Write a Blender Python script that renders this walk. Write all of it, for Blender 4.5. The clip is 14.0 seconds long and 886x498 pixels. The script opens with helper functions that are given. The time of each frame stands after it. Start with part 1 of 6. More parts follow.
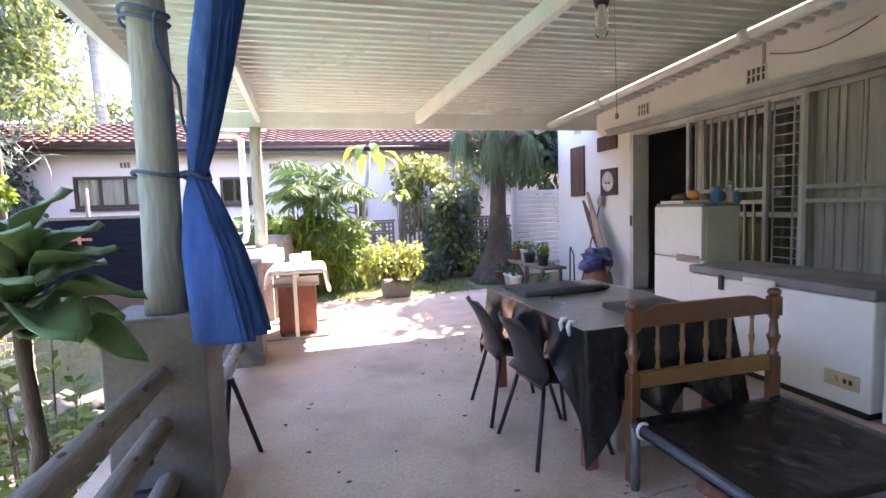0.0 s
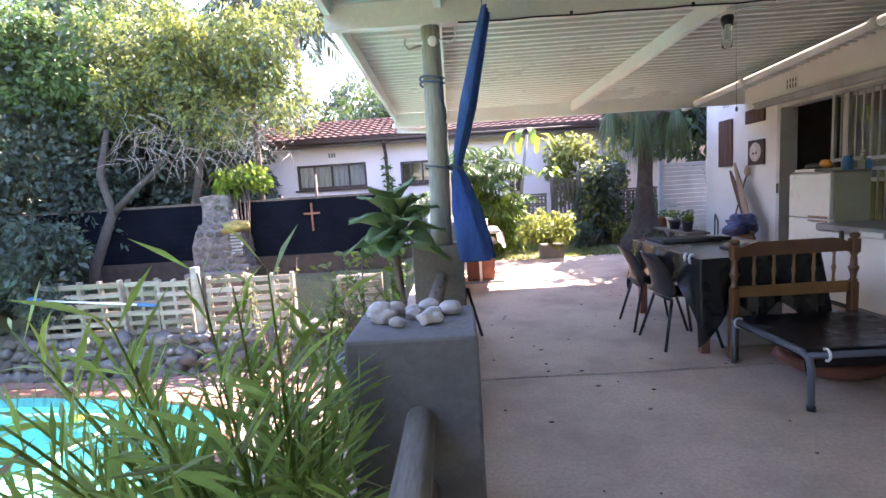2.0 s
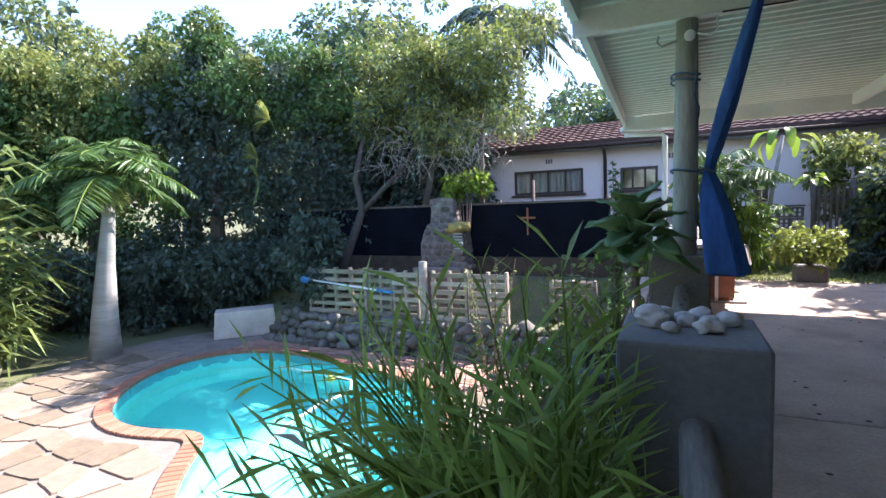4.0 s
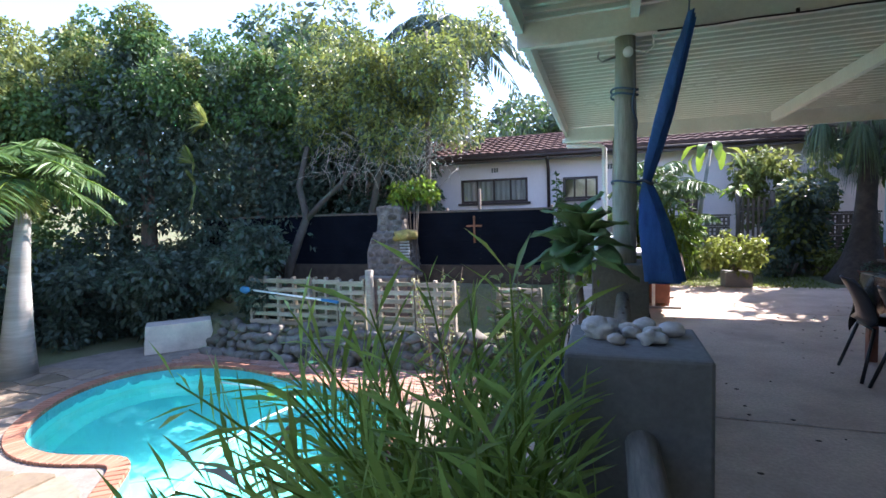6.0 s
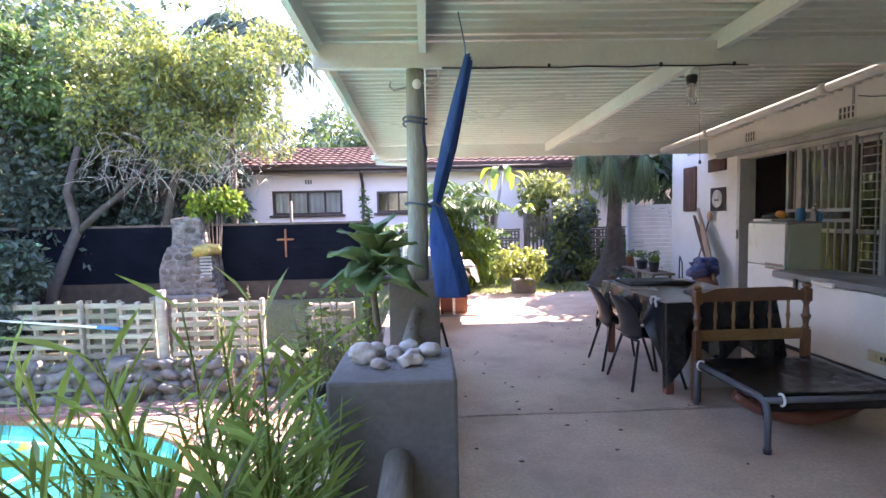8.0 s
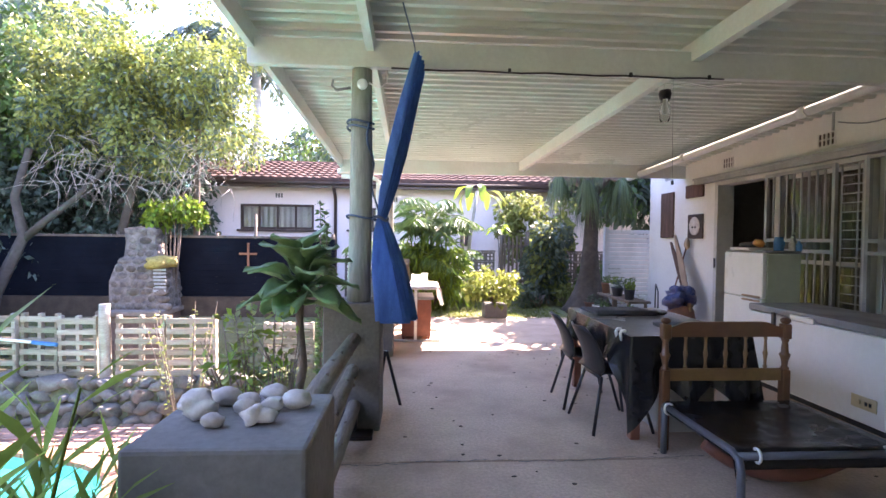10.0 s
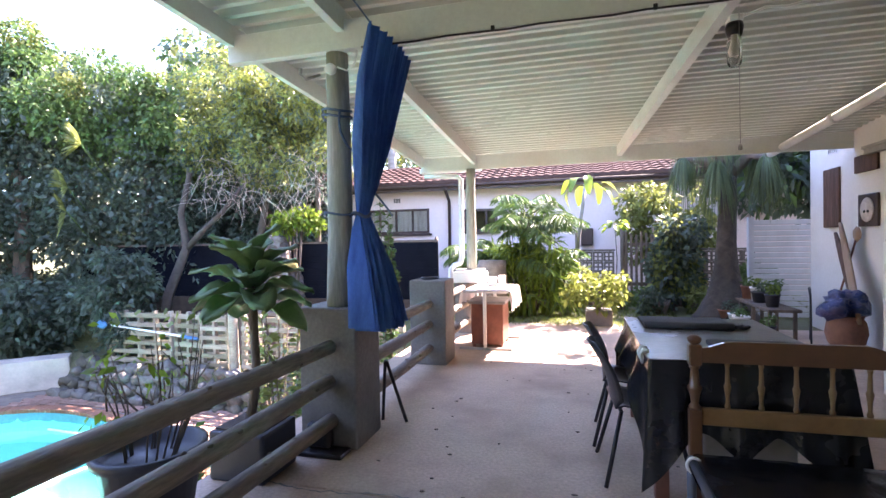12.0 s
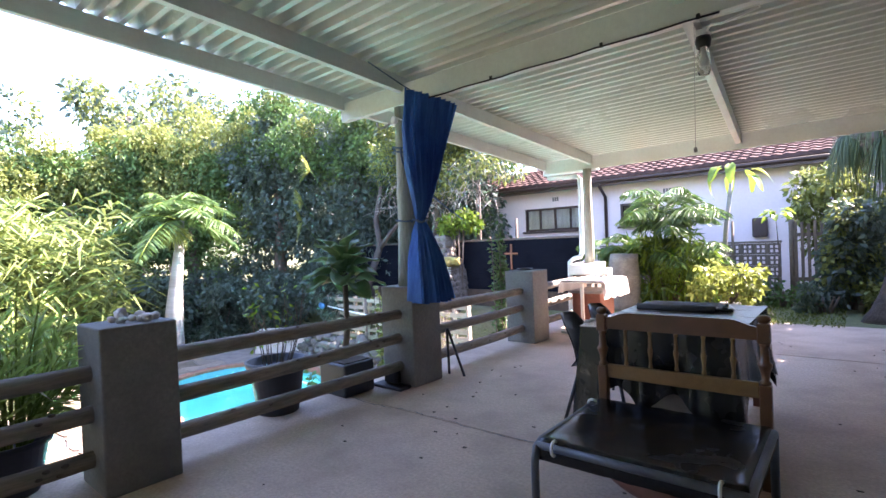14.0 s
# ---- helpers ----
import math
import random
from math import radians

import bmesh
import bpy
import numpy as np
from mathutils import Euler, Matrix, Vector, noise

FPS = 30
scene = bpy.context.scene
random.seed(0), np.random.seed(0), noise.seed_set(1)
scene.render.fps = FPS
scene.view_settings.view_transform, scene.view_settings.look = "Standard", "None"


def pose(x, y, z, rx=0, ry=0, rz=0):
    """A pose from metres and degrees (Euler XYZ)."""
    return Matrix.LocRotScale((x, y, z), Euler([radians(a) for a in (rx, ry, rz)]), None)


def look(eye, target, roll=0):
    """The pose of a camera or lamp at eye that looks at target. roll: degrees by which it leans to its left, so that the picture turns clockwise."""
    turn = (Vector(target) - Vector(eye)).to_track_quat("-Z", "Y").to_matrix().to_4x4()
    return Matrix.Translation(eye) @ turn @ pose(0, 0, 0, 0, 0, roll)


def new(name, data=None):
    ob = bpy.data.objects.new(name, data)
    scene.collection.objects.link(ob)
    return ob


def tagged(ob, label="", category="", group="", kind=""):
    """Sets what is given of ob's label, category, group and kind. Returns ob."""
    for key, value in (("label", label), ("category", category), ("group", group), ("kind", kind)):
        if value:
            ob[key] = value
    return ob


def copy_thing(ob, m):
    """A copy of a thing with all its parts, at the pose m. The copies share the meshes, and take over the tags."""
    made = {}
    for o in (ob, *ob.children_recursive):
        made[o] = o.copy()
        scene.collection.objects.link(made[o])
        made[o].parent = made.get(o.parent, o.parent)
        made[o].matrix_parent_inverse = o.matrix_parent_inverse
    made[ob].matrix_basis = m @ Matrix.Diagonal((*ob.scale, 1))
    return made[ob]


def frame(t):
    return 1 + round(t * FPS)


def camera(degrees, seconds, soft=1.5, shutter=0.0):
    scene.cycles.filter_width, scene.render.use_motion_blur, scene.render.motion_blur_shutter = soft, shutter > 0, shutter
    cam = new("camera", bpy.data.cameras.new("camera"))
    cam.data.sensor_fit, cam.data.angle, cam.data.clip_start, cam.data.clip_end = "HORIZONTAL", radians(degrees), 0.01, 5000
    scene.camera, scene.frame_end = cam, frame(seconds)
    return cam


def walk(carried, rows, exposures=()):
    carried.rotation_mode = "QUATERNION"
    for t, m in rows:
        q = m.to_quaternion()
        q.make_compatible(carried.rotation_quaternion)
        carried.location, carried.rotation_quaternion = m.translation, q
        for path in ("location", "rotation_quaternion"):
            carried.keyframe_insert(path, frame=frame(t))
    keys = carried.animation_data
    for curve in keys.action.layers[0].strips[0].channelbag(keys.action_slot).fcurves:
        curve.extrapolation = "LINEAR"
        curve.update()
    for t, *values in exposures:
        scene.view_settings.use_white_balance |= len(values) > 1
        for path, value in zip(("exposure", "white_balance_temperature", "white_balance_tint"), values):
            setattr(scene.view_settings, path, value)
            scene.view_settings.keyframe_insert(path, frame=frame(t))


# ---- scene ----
cam = camera(84.0, 14.0)
PATH = [
    (0, (-1.042, 0.948, 1.424), (-0.539, 2.876, 1.252), -2.0),
    (0.5, (-1.192, 0.416, 1.422), (-0.8, 2.369, 1.24), -2.5),
    (1, (-1.238, -0.086, 1.422), (-0.997, 1.889, 1.216), -2.9),
    (1.5, (-1.426, -0.413, 1.417), (-1.319, 1.571, 1.186), -3.2),
    (2, (-1.609, -0.666, 1.431), (-1.668, 1.319, 1.191), -3.6),
    (2.5, (-1.681, -0.749, 1.427), (-1.95, 1.219, 1.195), -3.6),
    (3, (-1.744, -0.758, 1.419), (-2.236, 1.169, 1.207), -3.0),
    (3.5, (-1.815, -0.787, 1.41), (-2.504, 1.081, 1.222), -2.4),
    (4.7, (-1.836, -0.751, 1.418), (-2.771, 1.014, 1.253), -2.0),
    (5.8, (-1.856, -0.718, 1.425), (-2.573, 1.144, 1.276), -1.8),
    (6, (-1.849, -0.721, 1.426), (-2.492, 1.167, 1.276), -1.8),
    (6.5, (-1.812, -0.756, 1.445), (-2.262, 1.187, 1.296), -1.6),
    (7, (-1.772, -0.744, 1.471), (-2.031, 1.233, 1.326), -1.6),
    (7.5, (-1.717, -0.78, 1.484), (-1.796, 1.214, 1.345), -1.5),
    (8, (-1.645, -0.738, 1.499), (-1.586, 1.257, 1.371), -1.2),
    (8.2, (-1.578, -0.682, 1.497), (-1.489, 1.313, 1.378), -0.6),
    (9.2, (-1.404, -0.437, 1.475), (-1.278, 1.559, 1.397), 0.3),
    (10.3, (-1.208, -0.161, 1.45), (-1.106, 1.836, 1.412), 1.2),
    (10.5, (-1.103, -0.014, 1.435), (-1.055, 1.985, 1.397), 0.7),
    (11, (-0.848, 0.234, 1.412), (-0.967, 2.23, 1.378), 0.2),
    (11.5, (-0.49, 0.33, 1.423), (-0.815, 2.303, 1.386), -0.4),
    (12, (-0.097, 0.347, 1.412), (-0.628, 2.274, 1.382), -1.0),
    (12.5, (0.303, 0.32, 1.389), (-0.419, 2.185, 1.367), -1.6),
    (13, (0.751, 0.183, 1.412), (-0.172, 1.957, 1.384), -1.9),
    (13.5, (1.211, 0.12, 1.344), (0.101, 1.783, 1.336), -2.4),
    (14, (1.687, -0.038, 1.368), (0.411, 1.503, 1.35), -2.3),
]
walk(cam, [(t, look(eye, target, roll)) for t, eye, target, roll in PATH], exposures=[(0, 4.13, 7050, 37), (0.9, 4.13, 7050, 37), (1.5, 3.99, 7000, 37), (2.5, 3.32, 6700, 32), (3.5, 2.44, 6150, 22), (6.0, 2.44, 6150, 22), (6.5, 2.97, 6350, 28), (7.0, 3.16, 6600, 31), (7.5, 3.64, 6800, 34), (8.2, 3.75, 6850, 35), (10.5, 3.85, 7000, 36), (12, 3.80, 6900, 35), (14, 3.75, 6650, 31)])

# ---- world, sun ----
SUN_DIR = Vector((0.42, 0.62, 0.78)).normalized()      # towards the sun
world = bpy.data.worlds.new("sky")
scene.world = world
world.use_nodes = True
_sky = world.node_tree.nodes.new("ShaderNodeTexSky")
_sky.sky_type = "NISHITA"
_sky.sun_disc = False
_sky.sun_elevation = math.asin(SUN_DIR.z)
_sky.sun_rotation = math.atan2(SUN_DIR.x, SUN_DIR.y)
_sky.air_density, _sky.dust_density, _sky.ozone_density = 1.0, 0.15, 3.0
_bg = world.node_tree.nodes["Background"]
_bg.inputs["Strength"].default_value = 0.12
world.node_tree.links.new(_sky.outputs[0], _bg.inputs["Color"])
sun = new("sun", bpy.data.lights.new("sun", "SUN"))
sun.data.energy, sun.data.angle, sun.data.color = 3.9, radians(0.53), (1.0, 0.95, 0.86)
sun.matrix_world = look(SUN_DIR * 40, (0, 0, 0))


# ---- material tools ----
def ramp(nt, fac, stops):
    r = nt.nodes.new("ShaderNodeValToRGB")
    e = r.color_ramp.elements
    while len(e) < len(stops):
        e.new(0.5)
    for el, (p, c) in zip(e, stops):
        el.position, el.color = p, (*c, 1) if len(c) == 3 else c
    nt.links.new(fac, r.inputs[0])
    return r.outputs[0]


def tex(nt, kind, scale, coord, detail=5.0, rough=0.6, stretch=(1, 1, 1)):
    mp = nt.nodes.new("ShaderNodeMapping")
    mp.inputs["Scale"].default_value = stretch
    nt.links.new(coord, mp.inputs[0])
    if kind == "noise":
        n = nt.nodes.new("ShaderNodeTexNoise")
        n.inputs["Detail"].default_value, n.inputs["Roughness"].default_value = detail, rough
    else:
        n = nt.nodes.new("ShaderNodeTexVoronoi")
    n.inputs["Scale"].default_value = scale
    nt.links.new(mp.outputs[0], n.inputs["Vector"])
    return n.outputs[0]


def mixc(nt, fac, a, b, mode="MIX"):
    m = nt.nodes.new("ShaderNodeMix")
    m.data_type, m.blend_type = "RGBA", mode
    for sock, val in ((m.inputs[0], fac), (m.inputs[6], a), (m.inputs[7], b)):
        if isinstance(val, (float, int)):
            sock.default_value = val
        elif isinstance(val, tuple):
            sock.default_value = (*val, 1)
        else:
            nt.links.new(val, sock)
    return m.outputs[2]


def shade(c, k):
    return tuple(min(1.0, max(0.0, v * k)) for v in c)


def mat(name, col, rough=0.7, var=0.25, grain=30.0, stain=2.0, bump=0.2, metal=0.0, stretch=(1, 1, 1), tint=None,
        coords="Object", rnd=0.0, island=0.0, spec=0.5, coat=0.0, trans=0.0, bump_dist=0.01):
    """A surface with grain and broad stains. tint: colour of the stains; rnd/island: change from piece to piece."""
    m = bpy.data.materials.new(name)
    m.use_nodes = True
    nt = m.node_tree
    b = nt.nodes["Principled BSDF"]
    co = nt.nodes.new("ShaderNodeTexCoord").outputs[coords]
    fine = tex(nt, "noise", grain, co, 6, 0.65, stretch)
    broad = tex(nt, "noise", stain, co, 4, 0.6, stretch)
    c = ramp(nt, fine, [(0.3, shade(col, 1 - var)), (0.7, shade(col, 1 + var))])
    t = tint or shade(col, 0.6)
    f = ramp(nt, broad, [(0.42, (0, 0, 0)), (0.72, (0.75, 0.75, 0.75))])
    c = mixc(nt, f, c, t)
    src = None
    if rnd:
        src = nt.nodes.new("ShaderNodeObjectInfo").outputs["Random"]
    if island:
        src = nt.nodes.new("ShaderNodeNewGeometry").outputs["Random Per Island"]
    if src is not None:
        k = rnd or island
        c = mixc(nt, 1.0, c, ramp(nt, src, [(0, (1 - k, 1 - k, 1 - k * 1.2)), (1, (1, 1, 1))]), "MULTIPLY")
    nt.links.new(c, b.inputs["Base Color"])
    b.inputs["Metallic"].default_value = metal
    b.inputs["Specular IOR Level"].default_value = spec
    b.inputs["Coat Weight"].default_value = coat
    rr = ramp(nt, broad, [(0.3, (max(0, rough - 0.1),) * 3), (0.7, (min(1, rough + 0.1),) * 3)])
    nt.links.new(rr, b.inputs["Roughness"])
    if bump:
        bp = nt.nodes.new("ShaderNodeBump")
        bp.inputs["Strength"].default_value, bp.inputs["Distance"].default_value = bump, bump_dist
        nt.links.new(fine, bp.inputs["Height"])
        nt.links.new(bp.outputs[0], b.inputs["Normal"])
    if trans:
        tr = nt.nodes.new("ShaderNodeBsdfTranslucent")
        nt.links.new(c, tr.inputs["Color"])
        mx = nt.nodes.new("ShaderNodeMixShader")
        mx.inputs[0].default_value = trans
        out = nt.nodes["Material Output"]
        nt.links.new(b.outputs[0], mx.inputs[1])
        nt.links.new(tr.outputs[0], mx.inputs[2])
        nt.links.new(mx.outputs[0], out.inputs[0])
    return m


def leafmat(name, dark, light, trans=0.35, rough=0.45, spec=0.4):
    m = mat(name, light, rough, 0.15, 25, 1.2, 0.0, tint=dark, coords="Object", island=0.55, trans=trans, spec=spec)
    return m


M_CONCRETE = mat("floor_concrete", (0.55, 0.40, 0.295), 0.72, 0.2, 45, 1.3, 0.35, tint=(0.30, 0.215, 0.155))
M_CEMENT = mat("cement_render", (0.195, 0.185, 0.17), 0.85, 0.18, 40, 1.6, 0.4, tint=(0.115, 0.108, 0.10))
M_LIME = mat("whitewash", (0.74, 0.72, 0.68), 0.8, 0.04, 25, 1.0, 0.2, tint=(0.62, 0.59, 0.54))
M_PINKWALL = mat("pale_pink_paint", (0.82, 0.71, 0.69), 0.85, 0.04, 15, 0.6, 0.2, tint=(0.75, 0.64, 0.62))
M_ROOFSHEET = mat("roof_sheet_paint", (0.66, 0.69, 0.63), 0.32, 0.04, 12, 0.7, 0.05, tint=(0.54, 0.58, 0.51))
M_BEAM = mat("beam_paint", (0.70, 0.73, 0.69), 0.6, 0.06, 30, 1.2, 0.15, tint=(0.58, 0.60, 0.55))
M_POLE = mat("weathered_pole", (0.33, 0.33, 0.27), 0.85, 0.25, 14, 2.0, 0.5, stretch=(4, 4, 0.5), tint=(0.24, 0.26, 0.20))
M_LOG = mat("weathered_log", (0.255, 0.22, 0.175), 0.85, 0.35, 14, 2.0, 0.7, stretch=(4, 0.5, 4), tint=(0.15, 0.13, 0.105))
M_GRASS_G = mat("lawn_soil", (0.11, 0.125, 0.05), 0.95, 0.35, 20, 0.8, 0.6, tint=(0.17, 0.135, 0.09), bump_dist=0.04)
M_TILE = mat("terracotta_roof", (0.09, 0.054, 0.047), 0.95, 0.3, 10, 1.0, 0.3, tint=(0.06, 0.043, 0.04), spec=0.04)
M_DARKTRIM = mat("dark_brown_paint", (0.06, 0.035, 0.03), 0.5, 0.1, 20, 2, 0.05)


# ---- mesh tools ----
def bm_box(lo, hi, bevel=0.0, seg=1):
    bm = bmesh.new()
    lo, hi = Vector(lo), Vector(hi)
    bmesh.ops.create_cube(bm, size=1)
    for v in bm.verts:
        v.co = Vector([(l + h) / 2 + c * (h - l) for c, l, h in zip(v.co, lo, hi)])
    if bevel:
        bmesh.ops.bevel(bm, geom=bm.edges[:], offset=bevel, segments=seg, profile=0.5, affect="EDGES")
    return bm


def bm_rod(p, q, r0, r1=None, n=10, rings=1, wob=0.0, seed=0):
    """A round bar from p to q, tapering from r0 to r1, its axis and girth uneven by wob."""
    r1 = r0 if r1 is None else r1
    p, q = Vector(p), Vector(q)
    d = (q - p).normalized()
    u = d.orthogonal().normalized()
    w = d.cross(u)
    rs = random.Random(seed)
    ph = [rs.uniform(0, 6.3) for _ in range(4)]
    bm = bmesh.new()
    last = None
    for i in range(rings + 1):
        f = i / rings
        c = p.lerp(q, f) + (u * math.sin(5 * f + ph[0]) + w * math.sin(4 * f + ph[1])) * wob
        r = (r0 + (r1 - r0) * f) * (1 + wob * 3 * math.sin(9 * f + ph[2]))
        ring = [bm.verts.new(c + (u * math.cos(a) + w * math.sin(a)) * r) for a in [2 * math.pi * k / n for k in range(n)]]
        if last:
            for k in range(n):
                bm.faces.new((last[k], last[(k + 1) % n], ring[(k + 1) % n], ring[k]))
        else:
            bm.faces.new(ring[::-1])
        last = ring
    bm.faces.new(last)
    for f in bm.faces:
        f.smooth = len(f.verts) == 4
    return bm


def bm_tube(pts, r, n=8, closed=False):
    """A tube along points; r a number or one per point."""
    pts = [Vector(p) for p in pts]
    rr = r if isinstance(r, (list, tuple)) else [r] * len(pts)
    bm = bmesh.new()
    last, first = None, None
    u = None
    for i, p in enumerate(pts):
        d = (pts[min(i + 1, len(pts) - 1)] - pts[max(i - 1, 0)]).normalized()
        u = d.orthogonal().normalized() if u is None else (u - d * u.dot(d)).normalized()
        w = d.cross(u)
        ring = [bm.verts.new(p + (u * math.cos(2 * math.pi * k / n) + w * math.sin(2 * math.pi * k / n)) * rr[i]) for k in range(n)]
        if last:
            for k in range(n):
                bm.faces.new((last[k], last[(k + 1) % n], ring[(k + 1) % n], ring[k])).smooth = True
        else:
            first = ring
        last = ring
    bm.faces.new(first[::-1])
    bm.faces.new(last)
    return bm


def bm_lathe(profile, n=20, centre=(0, 0, 0)):
    """Turned shape: profile is (radius, z) from foot to top."""
    bm = bmesh.new()
    c = Vector(centre)
    last = None
    for r, z in profile:
        ring = [bm.verts.new(c + Vector((r * math.cos(2 * math.pi * k / n), r * math.sin(2 * math.pi * k / n), z))) for k in range(n)]
        if last:
            for k in range(n):
                bm.faces.new((last[k], last[(k + 1) % n], ring[(k + 1) % n], ring[k])).smooth = True
        elif profile[0][0] > 1e-4:
            bm.faces.new(ring[::-1])
        last = ring
    if profile[-1][0] > 1e-4:
        bm.faces.new(last)
    bmesh.ops.remove_doubles(bm, verts=bm.verts[:], dist=1e-5)
    return bm


def bm_blob(c, size, seed=0, rough=0.25, sub=2):
    """An uneven stone-like lump."""
    bm = bmesh.new()
    bmesh.ops.create_icosphere(bm, subdivisions=sub, radius=1)
    off = Vector((seed * 3.7, seed * 1.3, seed * 2.1))
    for v in bm.verts:
        k = 1 + rough * noise.noise(v.co * 1.3 + off) + rough * 0.4 * noise.noise(v.co * 3.1 + off)
        v.co = Vector([a * b * k for a, b in zip(v.co, size)]) + Vector(c)
    for f in bm.faces:
        f.smooth = True
    return bm


def join(*bms):
    out = bmesh.new()
    for b in bms:
        me = bpy.data.meshes.new("tmp")
        b.to_mesh(me)
        out.from_mesh(me)
        bpy.data.meshes.remove(me)
        b.free()
    return out


def moved(bm, m):
    bmesh.ops.transform(bm, matrix=m, verts=bm.verts[:])
    return bm


def mesh_ob(name, bm, material, smooth=False):
    me = bpy.data.meshes.new(name)
    bmesh.ops.recalc_face_normals(bm, faces=bm.faces[:])
    bm.to_mesh(me)
    bm.free()
    me.materials.append(material)
    return new(name, me)


def part(name, bm, material, parent, label=""):
    ob = mesh_ob(name, bm, material)
    ob.parent = parent
    if label:
        ob["label"] = label
    return ob


def thing(name, label, category, group="", kind="", at=None):
    """An Empty at the base of a thing, to which its parts are tied."""
    e = new(name)
    e.empty_display_size = 0.1
    if at is not None:
        e.matrix_world = at
    return tagged(e, label, category, group, kind)


def struct(name, bm, material, label="", category=""):
    return tagged(mesh_ob(name, bm, material), label, category, kind="structure")


def raw(name, verts, faces, material):
    me = bpy.data.meshes.new(name)
    me.from_pydata(verts, [], faces)
    me.materials.append(material)
    me.update()
    return new(name, me)


# ---- the plan ----
RAIL_X = (-1.99, -1.56)         # outer and inner face of the pillars
PILLARS = [(-1.43, -1.01), (0.84, 1.255), (3.39, 3.80), (5.72, 6.13), (7.87, 8.27)]
PILLAR_H = 0.97
WALL_X = 3.43
WALL_END = 9.36
EAVE_X = -2.52
FAR_Y = 8.08                    # far fascia
POOL_Z = -1.70
TERRACE_Z = -1.05


def under(y):
    """Height of the beams' undersides; the roof falls gently away from the house's near end."""
    return 2.866 - (y - 3.485) * 0.052


# veranda floor: a concrete slab in bays with joints
for i, (a, b) in enumerate([(-6.0, -0.8), (-0.79, 2.87), (2.88, 6.5), (6.51, 8.8)]):
    struct("veranda_floor" if i == 0 else "veranda_floor.%03d" % i, bm_box((-2.32, a, -0.16), (WALL_X, b, 0), 0.006), M_CONCRETE,
           "worn pinkish-grey concrete veranda floor slab with dusty stains", "floor")
struct("floor_edge_wall", bm_box((-2.28, -6, -2.0), (-2.1, 8.8, -0.165)), M_CEMENT, "grey cement retaining wall under the veranda slab", "wall")

# pillars
for i, (a, b) in enumerate(PILLARS):
    p = struct("pillar" if i == 0 else "pillar.%03d" % i, bm_box((RAIL_X[0], a, 0), (RAIL_X[1], b, PILLAR_H), 0.012, 2), M_CEMENT,
               "square grey cement-rendered veranda pillar stub", "pillar")

# house wall along the veranda
H = 3.75
T = 0.24
struct("wall_house_far", bm_box((WALL_X, 7.195, -0.2), (WALL_X + T, WALL_END, H)), M_LIME, "whitewashed house wall", "wall")
struct("wall_house_above", bm_box((WALL_X, 1.515, 2.40), (WALL_X + T, 7.193, H)), M_LIME, "whitewashed house wall above the doors", "wall")
struct("wall_house_near", bm_box((WALL_X, -6, -0.2), (WALL_X + T, 1.513, H)), M_LIME, "whitewashed house wall", "wall")
struct("wall_house_sill", bm_box((WALL_X, 1.515, -0.2), (WALL_X + T, 7.193, 0.13)), M_CEMENT, "cement door threshold", "wall")
struct("wall_house_end", bm_box((WALL_X + T, WALL_END - T, -0.2), (8, WALL_END, H)), M_LIME, "whitewashed end wall", "wall")
# made-up wall behind the camera, keeps light out of the veranda
struct("wall_back", bm_box((-2.0, -3.4, -0.2), (WALL_X - 0.002, -3.2, 3.1)), M_LIME, "unseen whitewashed wall added to block light from behind", "wall")
# the room's dimness is helped by a darkened plaster colour
M_ROOM_DIMMED = mat("plaster_toned_dim", (0.30, 0.27, 0.24), 0.9, 0.1, 20, 2, 0.1)
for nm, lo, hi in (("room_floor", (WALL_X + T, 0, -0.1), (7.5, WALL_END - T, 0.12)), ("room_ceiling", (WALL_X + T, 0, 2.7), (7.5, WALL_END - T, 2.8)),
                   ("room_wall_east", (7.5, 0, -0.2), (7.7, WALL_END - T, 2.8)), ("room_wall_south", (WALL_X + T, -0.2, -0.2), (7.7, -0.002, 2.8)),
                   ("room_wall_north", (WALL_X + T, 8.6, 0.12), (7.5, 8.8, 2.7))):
    struct(nm, bm_box(lo, hi), M_ROOM_DIMMED, "plain room surface, dimness put into its dark colour", "room")

# roof: corrugated sheets on beams
def corrugated(name, x0, x1, y0, y1, pitch, amp, material):
    n = int((y1 - y0) / pitch * 16)
    vs, fs = [], []
    for i in range(n + 1):
        y = y0 + (y1 - y0) * i / n
        s = math.sin(2 * math.pi * (y - y0) / pitch)
        z = under(y) + 0.197 + amp * max(-1.0, min(1.0, 2.6 * s))
        for x in (x0, x1):
            vs += [(x, y, z), (x, y, z + 0.004)]
        if i:
            o = (i - 1) * 4
            fs += [(o, o + 2, o + 6, o + 4), (o + 1, o + 5, o + 7, o + 3), (o, o + 4, o + 5, o + 1), (o + 2, o + 3, o + 7, o + 6)]
    ob = raw(name, vs, fs, material)
    return tagged(ob, "pale green-white painted corrugated metal veranda roof", "roof", kind="structure")


corrugated("ceiling_veranda", -2.66, WALL_X + 0.05, -6.0, 8.2, 0.134, 0.04, M_ROOFSHEET)


def beam_y(x, y0, y1, w, h, name="beam", drop=0.0, x1=None):
    x1 = x if x1 is None else x1
    bm = bm_box((-w / 2, 0, -h / 2), (w / 2, 1, h / 2), 0.0)
    for v in bm.verts:
        f = v.co.y
        y = y0 + (y1 - y0) * f
        v.co = Vector((x + (x1 - x) * f + v.co.x, y, under(y) + h / 2 - drop + v.co.z))
    return struct(name, bm, M_BEAM, "white-painted timber roof beam", "beam")


